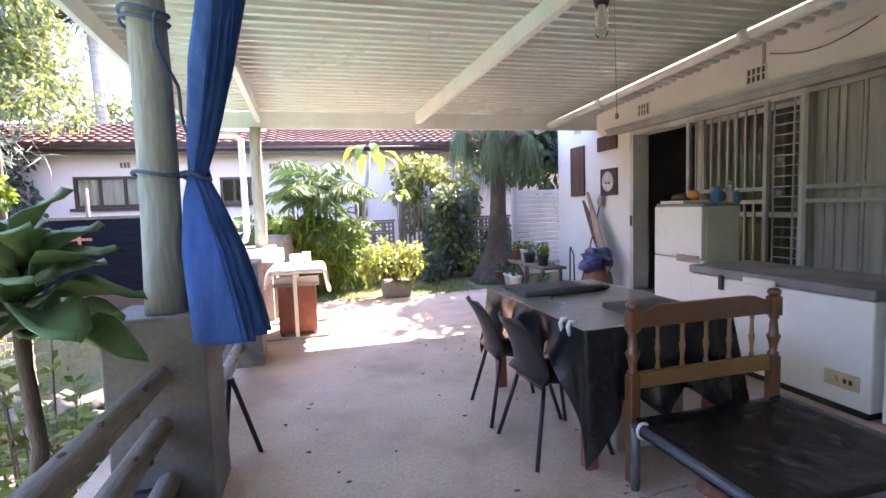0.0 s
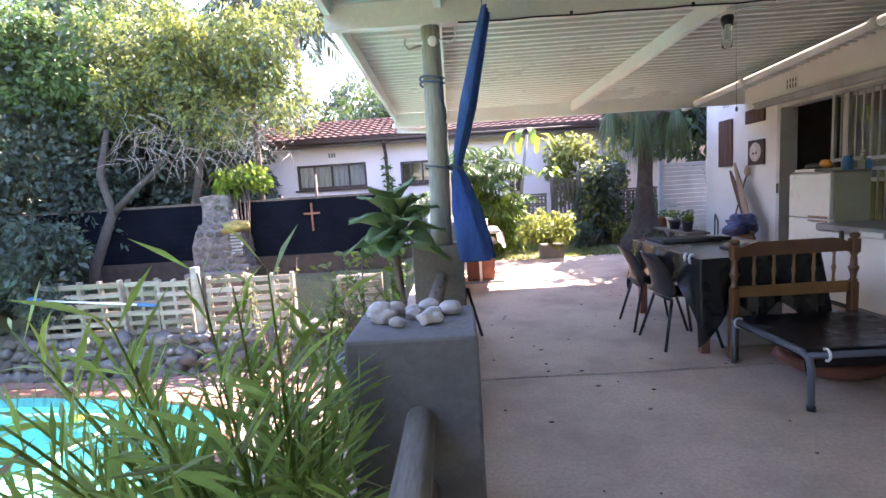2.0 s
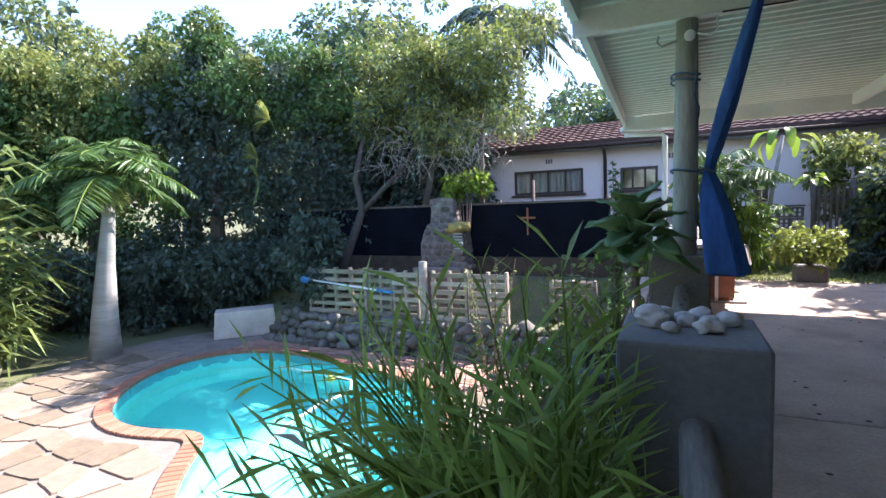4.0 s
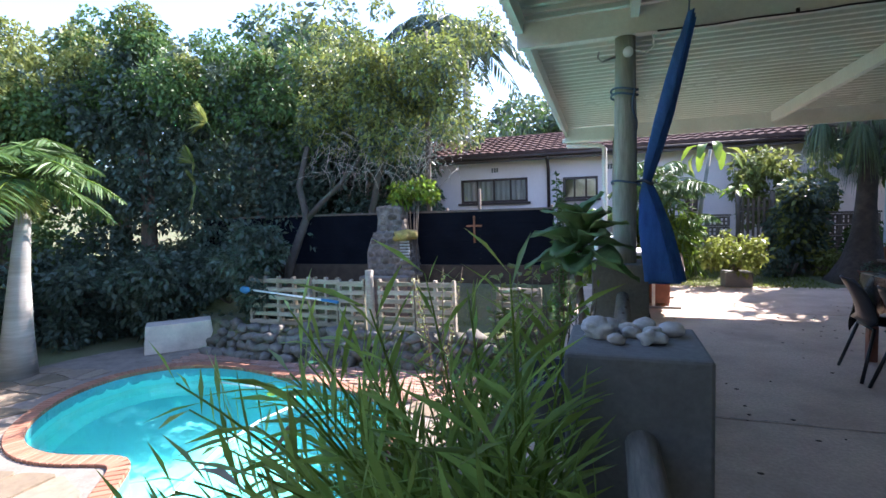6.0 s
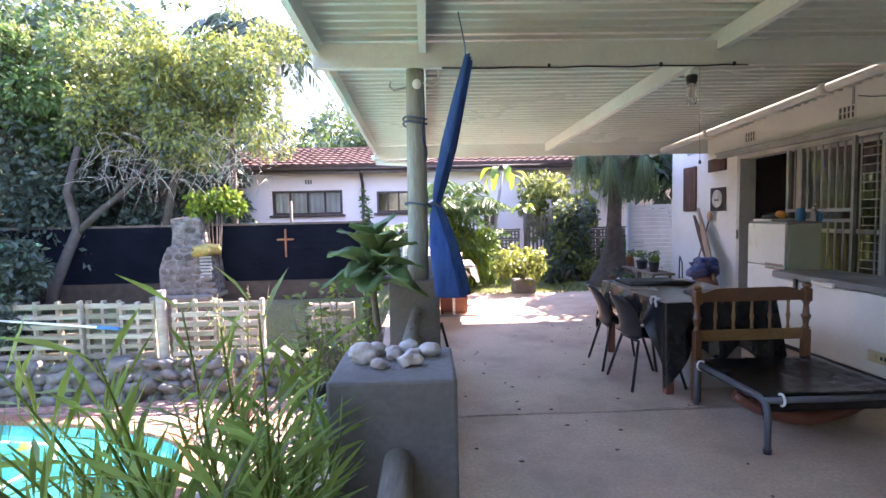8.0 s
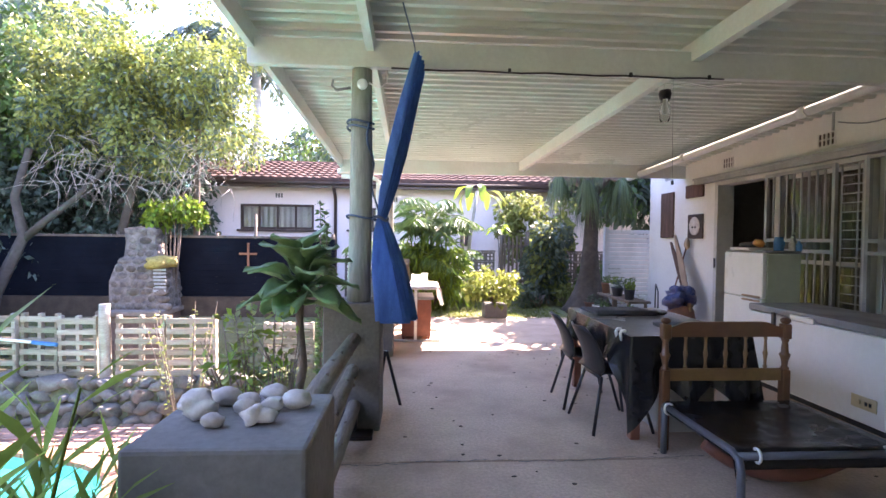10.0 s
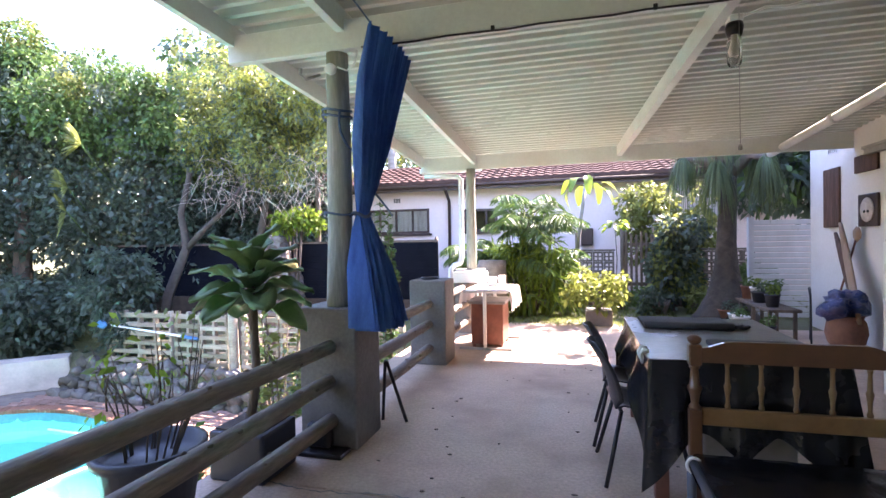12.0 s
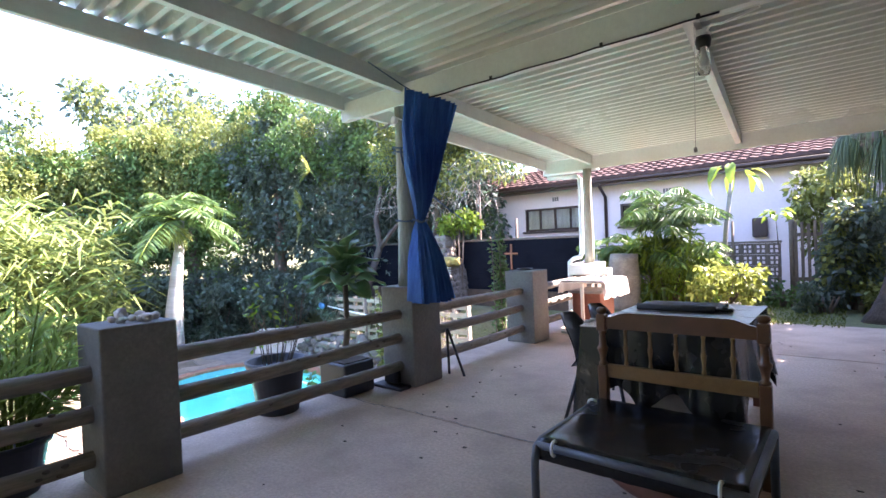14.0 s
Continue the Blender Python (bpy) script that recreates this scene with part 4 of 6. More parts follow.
def drape(y0, y1, x, z0, z1, waves):
    bm = bmesh.new()
    n = 140
    g = [[bm.verts.new((x + 0.035 * math.sin(k / n * waves * 6.283) + 0.01 * math.sin(k * 0.9), y0 + (y1 - y0) * k / n, z)) for k in range(n + 1)] for z in (z0, (z0 + z1) / 2, z1)]
    for a, b in zip(g, g[1:]):
        for k in range(n):
            bm.faces.new((a[k], a[k + 1], b[k + 1], b[k])).smooth = True
    return bm
part("net_curtain", drape(4.32, 5.5, fx + 0.2, 0.2, 2.3, 11), M_NET, win, "brown net curtain")
win2 = tagged(thing("window_2", "closed pale vertical door panels behind the bars", "window"), kind="structure")
for k in range(15):
    part("panel", bm_box((fx + 0.08, 1.2 + k * 0.2026, 0.131), (fx + 0.115 + 0.01 * (k % 2), 1.2 + k * 0.2026 + 0.196, 2.398), 0.006), M_CURTAIN_IN, win2)


FRONT = [door, win, win2]


def bar_gate(name, y0, y1, z0, z1, step, label, x=WALL_X - 0.055, solid=False):
    g = thing(name, label, "gate", "sliding security gates")
    f = 0.04
    part("frame", join(bm_box((x, y0, z0), (x + f, y0 + f, z1)), bm_box((x, y1 - f, z0), (x + f, y1, z1)), bm_box((x, y0 + f, z0), (x + f, y1 - f, z0 + f)), bm_box((x, y0 + f, z1 - f), (x + f, y1 - f, z1))), M_STEEL, g)
    mid = 1.34
    for z in (mid, mid + 0.13):
        part("mid_rail", bm_box((x, y0 + f, z), (x + f, y1 - f, z + 0.04)), M_STEEL, g)
    y = y0 + f + step
    first = None
    while y < y1 - f - step * 0.4:
        for za, zb in ((z0 + f, mid), (mid + 0.17, z1 - f)):
            part("bar", bm_box((x + 0.012, y - 0.009, za), (x + 0.03, y + 0.009, zb)), M_STEEL, g)
        y += step
    FRONT.append(g)
    return g


bar_gate("security_gate", 4.62, 5.72, 0.12, 2.36, 0.115, "grey steel sliding security gate with vertical bars")
bar_gate("security_gate", 1.7, 4.24, 0.12, 2.38, 0.165, "grey steel sliding security gate with vertical bars")
lad = thing("burglar_bars", "narrow grid of grey steel burglar bars", "burglar bars")
for y in (4.30, 4.36, 4.57):
    part("upright", bm_box((fx - 0.02, y, 0.14), (fx - 0.005, y + 0.012, 2.33)), M_STEEL, lad)
for k in range(22):
    part("bar", bm_box((fx - 0.018, 4.31, 0.2 + k * 0.1), (fx - 0.007, 4.57, 0.21 + k * 0.1)), M_STEEL, lad)
track = thing("gate_track", "grey steel sliding gate track on the wall", "track")
part("channel", bm_box((fx - 0.09, 0.6, 2.40), (fx - 0.003, 7.35, 2.475), 0.004), M_STEEL, track)
part("lip", bm_box((fx - 0.115, 0.6, 2.466), (fx - 0.092, 7.35, 2.50)), M_STEEL, track)
wire = thing("wall_cable", "loose cables slung along the whitewashed wall", "cable")
part("cable", bm_tube([(fx - 0.015, 4.0 + 0.12 * k, 2.82 - 0.1 * math.sin(math.pi * k / 8)) for k in range(9)], 0.007, 6), M_GREYTOP, wire)
part("conduit", bm_rod((fx - 0.02, 1.0, 2.84), (fx - 0.02, 4.4, 2.84), 0.012, n=8), M_WHITE, wire)
part("strap", bm_box((fx - 0.012, 5.02, 2.72), (fx - 0.003, 5.05, 2.95)), M_STEEL, wire)

# things hung on the wall
M_OLDPLANK = mat("old_dark_plank", (0.115, 0.058, 0.038), 0.75, 0.35, 9, 3, 0.5, stretch=(1, 4, 0.6), tint=(0.06, 0.035, 0.025))
FRONT += [lad, track]
FRONT.append(tagged(mesh_ob("wall_plank", bm_box((fx - 0.035, 8.10, 1.52), (fx - 0.002, 8.55, 2.36), 0.01), M_OLDPLANK), "dark red-brown wooden plank hung on the wall", "wall decoration"))
bm = bm_box((fx - 0.035, 7.18, 2.20), (fx - 0.002, 7.70, 2.42), 0.006)
for v in bm.verts:
    v.co.z += 0.03 * noise.noise((v.co.y * 9, v.co.z * 5, 2))
FRONT.append(tagged(mesh_ob("wall_plank", bm, M_OLDPLANK), "small rough dark wooden plank hung on the wall", "wall decoration"))
plq = thing("wall_plaque", "square dark plaque with round white face on the wall", "plaque")
part("board", bm_box((fx - 0.03, 7.18, 1.51), (fx - 0.002, 7.62, 1.92), 0.008), M_DARKTRIM, plq)
disc = part("dial", bm_lathe([(0, 0), (0.15, 0), (0.155, 0.006), (0.14, 0.012), (0, 0.012)], 28), M_SHELL, plq, "round white face")
disc.matrix_world = pose(fx - 0.031, 7.40, 1.72, 0, -90, 0)
for dy in (-0.04, 0.04):
    e = part("stud", bm_lathe([(0, 0), (0.02, 0), (0.015, 0.01), (0, 0.012)], 12), M_BLACKPL, plq)
    e.matrix_world = pose(fx - 0.0435, 7.40 + dy, 1.70, 0, -90, 0)


def board_shape(length, w, thick, tip=0.7):
    bm = bmesh.new()
    n = 18
    rings = []
    for i in range(n + 1):
        f = i / n
        ww = w * (math.sin(math.pi * min(1, max(0.02, f * 0.95 + 0.03))) ** tip)
        rings.append([bm.verts.new((sx * thick, sy * ww, f * length)) for sx, sy in ((-1, -0.6), (-1, 0.6), (0, 1), (1, 0.6), (1, -0.6), (0, -1))])
    for a, b in zip(rings, rings[1:]):
        for k in range(6):
            bm.faces.new((a[k], a[(k + 1) % 6], b[(k + 1) % 6], b[k])).smooth = True
    bm.faces.new(rings[0][::-1])
    bm.faces.new(rings[-1])
    return bm


M_PALMBOARD = mat("dry_palm_sheath", (0.40, 0.27, 0.18), 0.7, 0.15, 12, 3, 0.3, stretch=(3, 3, 0.4))
FRONT.append(tagged(mesh_ob("palm_sheath", moved(board_shape(1.5, 0.085, 0.02), pose(3.12, 6.98, 0.34, 0, 8, 0) @ pose(0, 0, 0, -34, 0, 0)), M_PALMBOARD), "tall dry tan palm sheath leaning on the wall", "dried leaf"))
FRONT.append(tagged(mesh_ob("palm_sheath", moved(board_shape(1.45, 0.075, 0.02), pose(3.14, 7.02, 0.34, 0, 8, 0) @ pose(0, 0, 0, -40, 0, 0)), M_OLDPLANK), "tall dark brown palm sheath leaning on the wall", "dried leaf"))
broom = thing("broom", "old broom with wooden handle leaning on the wall", "broom")
part("handle", bm_rod((3.1, 7.75, 0.02), (3.36, 7.55, 1.4), 0.013, n=8), M_REDWOOD, broom)
part("head", bm_blob((3.36, 7.55, 1.42), (0.04, 0.08, 0.1), 4, 0.3), M_PALMBOARD, broom)
urn = thing("clay_urn", "brown clay urn on the floor holding a crumpled blue bag", "urn")
part("body", bm_lathe([(0.13, 0), (0.19, 0.08), (0.22, 0.2), (0.2, 0.33), (0.17, 0.38), (0.19, 0.41), (0.17, 0.41)], 22, (3.08, 7.2, 0.0)), M_CLAY, urn)
bag = bm_blob((3.08, 7.2, 0.55), (0.24, 0.28, 0.19), 8, 0.7, 3)
FRONT.append(tagged(mesh_ob("blue_bag", bag, mat("shiny_blue_foil", (0.03, 0.05, 0.16), 0.3, 0.3, 18, 6, 0.8, bump_dist=0.05, tint=(0.10, 0.06, 0.10))), "crumpled shiny dark blue plastic bag on the urn", "bag"))

# ---- plant stand with pots by the wall's end ----
stand = thing("plant_bench", "low dark bench carrying small potted plants", "bench")
part("top", bm_box((2.35, 7.55, 0.38), (2.75, 9.0, 0.42), 0.005), M_BARK, stand)
for y in (7.65, 8.3, 8.9):
    for x in (2.4, 2.7):
        part("leg", bm_box((x - 0.02, y - 0.02, 0), (x + 0.02, y + 0.02, 0.379)), M_BARK, stand)
hoop = thing("metal_hoop_rack", "bent dark metal rod rack", "rack")
part("rod", bm_tube([(2.75, 7.3, 0), (2.75, 7.32, 0.62), (2.78, 7.45, 0.72), (2.85, 7.6, 0.72), (2.9, 7.7, 0.6), (2.9, 7.72, 0)], 0.012, 7), M_BLACKPL, hoop)
_pr = random.Random(3)
POTS = [(2.5, 8.9, 0.42, M_CLAY), (2.55, 8.62, 0.42, M_WHITE), (2.5, 8.36, 0.42, M_POT), (2.6, 8.1, 0.42, M_POT), (2.5, 7.85, 0.42, M_POT), (2.3, 8.75, 0, M_WHITE), (2.28, 8.45, 0, M_WHITE), (2.3, 9.15, 0, M_LIGHTBLUE), (2.2, 8.98, 0, M_CLAY), (2.32, 7.5, 0, M_POT)]
for i, (x, y, z, m) in enumerate(POTS):
    r = _pr.uniform(0.085, 0.12)
    h = _pr.uniform(0.16, 0.24)
    kinds = {M_CLAY.name: "brown clay", M_WHITE.name: "white plastic", M_POT.name: "black plastic", M_LIGHTBLUE.name: "blue plastic"}
    p = thing("potted_plant", "small green plant in a %s pot" % kinds[m.name], "potted plant", "small pots by the wall")
    part("pot", bm_lathe([(r * 0.75, 0), (r, h), (r * 1.08, h), (r * 1.08, h - 0.02), (r * 0.95, h - 0.02), (r * 0.9, h - 0.03), (0.0, h - 0.03)], 18, (x, y, z)), m, p)
    FRONT.append(p)
    crown("leaves", [(x, y, z + h + 0.05, 0.07), (x + 0.03, y - 0.03, z + h + 0.09, 0.055)], 110, 0.055, 0.025, (L_MID, L_BRIGHT, L_DARK)[i % 3], p, 300 + i)
FRONT += [plq, broom, urn, stand, hoop]
for ob in FRONT:
    ob.location.y += 0.315       # the house front sits this far along the wall

# ---- fridge and chest freezer ----
fr = thing("fridge", "old two-door fridge, white doors and pale green sides", "fridge")
X0, X1, Y0, Y1 = 2.37, 2.80, 4.68, 5.32
part("body", bm_box((X0 + 0.05, Y0, 0.03), (X1, Y1, 1.345), 0.012, 2), M_FRIDGE_SIDE, fr)
part("top", bm_box((X0 + 0.02, Y0 - 0.004, 1.348), (X1, Y1 + 0.004, 1.37), 0.006), M_GREYTOP, fr)
d1 = part("upper_door", bm_box((X0, Y0, 0.86), (X0 + 0.046, Y1, 1.345), 0.01, 2), M_WHITE, fr)
part("handle", bm_box((X0 - 0.02, Y0 + 0.02, 0.865), (X0 - 0.002, Y0 + 0.3, 0.885), 0.004), M_PALMBOARD, d1, "yellowed door handle strip")
d2 = part("lower_door", bm_box((X0, Y0, 0.06), (X0 + 0.046, Y1, 0.85), 0.01, 2), M_WHITE, fr)
part("handle", bm_box((X0 - 0.02, Y0 + 0.02, 0.82), (X0 - 0.002, Y0 + 0.3, 0.84), 0.004), M_PALMBOARD, d2)
for x in (X0 + 0.08, X1 - 0.06):
    for y in (Y0 + 0.05, Y1 - 0.05):
        part("foot", bm_rod((x, y, 0), (x, y, 0.03), 0.02, n=10), M_BLACKPL, fr)
tray = thing("white_tray", "white shallow tray on the fridge", "tray")
part("base", bm_box((2.40, 4.95, 1.371), (2.75, 5.27, 1.382), 0.004), M_WHITE, tray)
part("rim", join(bm_box((2.40, 4.95, 1.383), (2.41, 5.27, 1.40)), bm_box((2.74, 4.95, 1.383), (2.75, 5.27, 1.40)), bm_box((2.411, 4.95, 1.383), (2.739, 4.96, 1.40))), M_WHITE, tray)
tagged(mesh_ob("folded_cloth", bm_blob((2.55, 5.08, 1.425), (0.13, 0.11, 0.045), 5, 0.5), M_FOAM), "dark folded cloth on the tray", "cloth")
tagged(mesh_ob("orange_bundle", bm_blob((2.52, 4.95, 1.45), (0.05, 0.07, 0.045), 6, 0.4), M_ORANGE), "small orange plastic bundle on the fridge", "bundle")
mug = thing("blue_jug", "blue plastic jug on the fridge", "jug")
part("body", bm_lathe([(0.045, 0), (0.05, 0.01), (0.048, 0.1), (0.04, 0.14), (0.042, 0.15)], 18, (2.62, 4.78, 1.371)), M_LIGHTBLUE, mug)
part("handle", bm_tube([(2.62, 4.735, 1.40), (2.62, 4.70, 1.43), (2.62, 4.70, 1.47), (2.62, 4.738, 1.49)], 0.007, 6), M_LIGHTBLUE, mug)
for i, (x, y, h) in enumerate(((2.72, 4.72, 0.14), (2.80, 4.8, 0.18), (2.78, 4.7, 0.11))):
    b = thing("bottle", "small bottle standing on the fridge", "bottle", "bottles on the fridge")
    part("body", bm_lathe([(0.03, 0), (0.032, 0.01), (0.032, h * 0.6), (0.014, h * 0.8), (0.012, h)], 14, (x, y, 1.371)), (M_SHELL, M_GREYTOP, M_LIGHTBLUE)[i], b)
    part("cap", bm_lathe([(0.014, 0), (0.014, 0.02), (0, 0.022)], 12, (x, y, 1.371 + h)), M_WHITE, b)

fz = thing("chest_freezer", "white chest freezer with dark grey lid", "freezer")
A, B, C, D = 2.20, 2.86, 3.12, 4.62
part("body", bm_box((A, C, 0.05), (B, D, 0.755), 0.015, 2), M_WHITE, fz)
part("plinth", bm_box((A + 0.03, C + 0.03, 0.0), (B - 0.03, D - 0.03, 0.049)), M_BLACKPL, fz)
lid = part("lid", bm_box((A - 0.01, C - 0.01, 0.762), (B, D + 0.01, 0.83), 0.012, 2), M_GREYTOP, fz, "dark grey lid")
part("lid_handle", bm_box((A - 0.035, 3.76, 0.745), (A - 0.012, 4.04, 0.80), 0.008), M_WHITE, lid, "white lid handle")
part("latch", bm_box((A - 0.03, 4.24, 0.66), (A - 0.002, 4.28, 0.78), 0.004), M_BLACKPL, fz, "black hasp and padlock")
pl = part("control_panel", bm_box((A - 0.012, 3.18, 0.17), (A - 0.002, 3.40, 0.27), 0.003), M_CREAM, fz, "yellowed control panel")
part("knob", bm_rod((A - 0.025, 3.33, 0.22), (A - 0.013, 3.33, 0.22), 0.022, n=14), M_CREAM, pl)
for y in (3.22, 3.255):
    part("switch", bm_box((A - 0.018, y, 0.205), (A - 0.013, y + 0.018, 0.235)), M_BLACKPL, pl)

# ---- dining table with plastic sheet, chairs, headboard and stretcher ----
TX0, TX1, TY0, TY1, TZ = 0.26, 1.16, 3.14, 4.56, 0.77
tb = thing("dining_table", "wooden dining table under a plastic cover", "table")
part("tabletop", bm_box((TX0, TY0, TZ - 0.04), (TX1, TY1, TZ), 0.006), M_REDWOOD, tb)
for x in (TX0 + 0.06, TX1 - 0.06):
    for y in (TY0 + 0.07, TY1 - 0.07):
        part("leg", bm_box((x - 0.035, y - 0.035, 0), (x + 0.035, y + 0.035, TZ - 0.042), 0.004), M_REDWOOD, tb)
for y in (TY0 + 0.07, TY1 - 0.07):
    part("apron", bm_box((TX0 + 0.097, y - 0.012, TZ - 0.14), (TX1 - 0.097, y + 0.012, TZ - 0.042)), M_REDWOOD, tb)


def sheet_drop():
    """Black sheet: covers the table and hangs in folds, lowest at the corners."""
    bm = bmesh.new()
    n = 220
    per = []
    for k in range(n):
        f = k / n * 4
        s, u = int(f), f - int(f)
        a, b = [((TX0, TY0), (TX1, TY0)), ((TX1, TY0), (TX1, TY1)), ((TX1, TY1), (TX0, TY1)), ((TX0, TY1), (TX0, TY0))][s]
        nrm = [(0, -1), (1, 0), (0, 1), (-1, 0)][s]
        p = (a[0] + (b[0] - a[0]) * u, a[1] + (b[1] - a[1]) * u)
        c = min(u, 1 - u)
        corner = max(0.0, 1 - c / 0.16)
        per.append((p, nrm, u, corner, s))
    rings = []
    for j in range(9):
        f = j / 8
        ring = []
        for p, nrm, u, corner, s in per:
            side_len = (0.42, 0.40, 0.34, 0.24)[s]
            drop = side_len + 0.26 * corner ** 1.3 + 0.05 * math.sin(u * 17 + s)
            cx, cy = (TX0 + TX1) / 2, (TY0 + TY1) / 2
            ox, oy = p[0] - cx, p[1] - cy
            fold = (0.035 * math.sin(u * 17 + s * 2) + 0.012 * math.sin(u * 43 + 1)) * f
            out = 0.012 + fold + 0.05 * f * (1 - corner) + 0.09 * corner * f
            q = corner / math.hypot(ox, oy)
            dx = nrm[0] * (1 - corner) + ox * q
            dy = nrm[1] * (1 - corner) + oy * q
            ring.append(bm.verts.new((p[0] + dx * out, p[1] + dy * out, TZ + 0.006 - drop * f)))
        rings.append(ring)
    for a, b in zip(rings, rings[1:]):
        for k in range(n):
            bm.faces.new((a[k], a[(k + 1) % n], b[(k + 1) % n], b[k])).smooth = True
    return bm


sheet = thing("table_cover", "shiny black plastic table cover hanging in folds", "tablecloth")
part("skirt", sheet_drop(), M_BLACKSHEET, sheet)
# grey sheet over the black cover, coloured to stand for its sheen
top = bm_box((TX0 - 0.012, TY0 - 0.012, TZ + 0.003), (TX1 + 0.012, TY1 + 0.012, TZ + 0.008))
part("top_sheet", top, M_TABLETOP, sheet, "grey top sheet of the cover, sheen painted into its colour")
for x, y in ((TX0 - 0.02, 3.26), (TX0 - 0.02, 3.34)):
    part("clip", bm_tube([(x, y, TZ - 0.05), (x - 0.012, y, TZ), (x, y, TZ + 0.02), (x + 0.03, y, TZ + 0.018)], 0.012, 8), M_WHITE, sheet, "white clip")
mat1 = thing("rolled_mat", "flat grey foam mat folded on the table", "mat")
part("pad", bm_box((0.34, 4.06, TZ + 0.009), (0.92, 4.46, TZ + 0.035), 0.008, 2), M_FOAM, mat1)
part("fold", bm_rod((0.34, 4.04, TZ + 0.034), (0.9, 4.04, TZ + 0.034), 0.025, n=12), M_FOAM, mat1)
tagged(mesh_ob("cable_bundle", bm_tube([(0.95 + 0.05 * math.cos(k * 1.1), 4.1 + 0.06 * math.sin(k * 1.7), TZ + 0.02 + 0.015 * math.sin(k * 2.3) ** 2) for k in range(26)], 0.011, 6), M_BLACKPL), "tangled black cable bundle on the table", "cable")
tagged(mesh_ob("flat_case", bm_box((0.62, 3.22, TZ + 0.009), (1.04, 3.56, TZ + 0.04), 0.01, 2), M_FOAM), "flat dark grey case lying on the table", "case")
crate = thing("storage_crate", "pale grey box standing under the table", "box")
part("body", bm_box((0.55, 3.3, 0.0), (1.0, 3.75, 0.42), 0.015, 2), M_GREYCRATE, crate)
part("rim", bm_box((0.53, 3.28, 0.425), (1.02, 3.77, 0.45), 0.008), M_GREYCRATE, crate)


def chair(m):
    c = thing("plastic_chair", "black moulded plastic chair with splayed steel legs", "chair", "chairs at the table")
    bm = bmesh.new()
    n, k = 16, 12
    grid = []
    for i in range(n + 1):
        f = i / n
        # profile from front lip over the seat up the back
        if f < 0.5:
            g = f / 0.5
            x, z, w = 0.42 - 0.40 * g, 0.44 - 0.03 * math.sin(math.pi * g), 0.21
        else:
            g = (f - 0.5) / 0.5
            x, z, w = 0.02 - 0.14 * g + 0.03 * math.sin(math.pi * g), 0.44 + 0.36 * g, 0.21 - 0.03 * g
            if g < 0.2:
                x, z = x + 0.0, z
        line = []
        for j in range(k + 1):
            u = j / k * 2 - 1
            e = 1 - 0.35 * max(0, (f - 0.85) / 0.15) ** 2
            curve = 0.045 * u * u
            line.append(bm.verts.new((x + (curve if f > 0.5 else 0), u * w * e, z + (curve * 0.6 if f < 0.5 else 0))))
        grid.append(line)
    for a, b in zip(grid, grid[1:]):
        for j in range(k):
            bm.faces.new((a[j], a[j + 1], b[j + 1], b[j])).smooth = True
    sh = part("seat_shell", bm, M_BLACKPL, c)
    so = sh.modifiers.new("thickness", "SOLIDIFY")
    so.thickness = 0.008
    for x0, x1 in ((0.34, 0.44), (0.06, -0.04)):
        for s in (-1, 1):
            part("leg", bm_rod((x0, s * 0.15, 0.41), (x1, s * 0.24, 0.0), 0.0125, n=10), M_BLACKPL, c)
    for x in (0.34, 0.06):
        part("crossbar", bm_rod((x, -0.15, 0.405), (x, 0.15, 0.405), 0.0125, n=8), M_BLACKPL, c)
    c.matrix_world = m
    return c


ch = chair(pose(0.06, 3.50, 0, 0, 0, 4))
copy_thing(ch, pose(0.04, 4.06, 0, 0, 0, -3))


def turned(x, y, z0, z1, r, n=12):
    L = z1 - z0
    prof = [(r * 0.8, 0), (r, 0.06 * L), (r * 0.6, 0.12 * L), (r * 0.75, 0.3 * L), (r * 1.1, 0.45 * L), (r * 1.2, 0.5 * L), (r * 0.8, 0.56 * L), (r * 0.7, 0.8 * L), (r * 0.6, 0.9 * L), (r * 0.9, 0.95 * L), (r * 0.8, L)]
    return bm_lathe(prof, n, (x, y, z0))


hb = thing("bed_headboard", "varnished pine headboard with turned spindles", "headboard")
HX0, HX1, HY = 0.45, 1.325, 3.02
for x in (HX0, HX1):
    part("post", join(bm_box((x - 0.028, HY - 0.028, 0), (x + 0.028, HY + 0.028, 0.56), 0.005), turned(x, HY, 0.56, 0.78, 0.03), bm_box((x - 0.03, HY - 0.03, 0.78), (x + 0.03, HY + 0.03, 0.885), 0.006),
                      bm_lathe([(0.02, 0), (0.032, 0.015), (0.034, 0.03), (0.02, 0.042), (0, 0.045)], 14, (x, HY, 0.885))), M_WOOD, hb)
bm = bmesh.new()
N = 24
fv = []
for yy in (HY - 0.014, HY + 0.014):
    for k in range(N + 1):
        u = k / N
        x = HX0 + 0.03 + (HX1 - HX0 - 0.06) * u
        rise = 0.035 * sstep(0.0, 0.16, u) * sstep(0.0, 0.16, 1 - u)
        fv.append((bm.verts.new((x, yy, 0.795)), bm.verts.new((x, yy, 0.865 + rise))))
M1 = N + 1
for k in range(N):
    a, b, c, d = fv[k], fv[k + 1], fv[M1 + k], fv[M1 + k + 1]
    bm.faces.new((a[0], b[0], b[1], a[1]))
    bm.faces.new((c[0], c[1], d[1], d[0]))
    bm.faces.new((a[1], b[1], d[1], c[1]))
    bm.faces.new((a[0], c[0], d[0], b[0]))
part("top_rail", bm, M_WOOD, hb)
part("lower_rail", bm_box((HX0 + 0.03, HY - 0.014, 0.485), (HX1 - 0.03, HY + 0.014, 0.57), 0.005), M_WOOD_LT, hb)
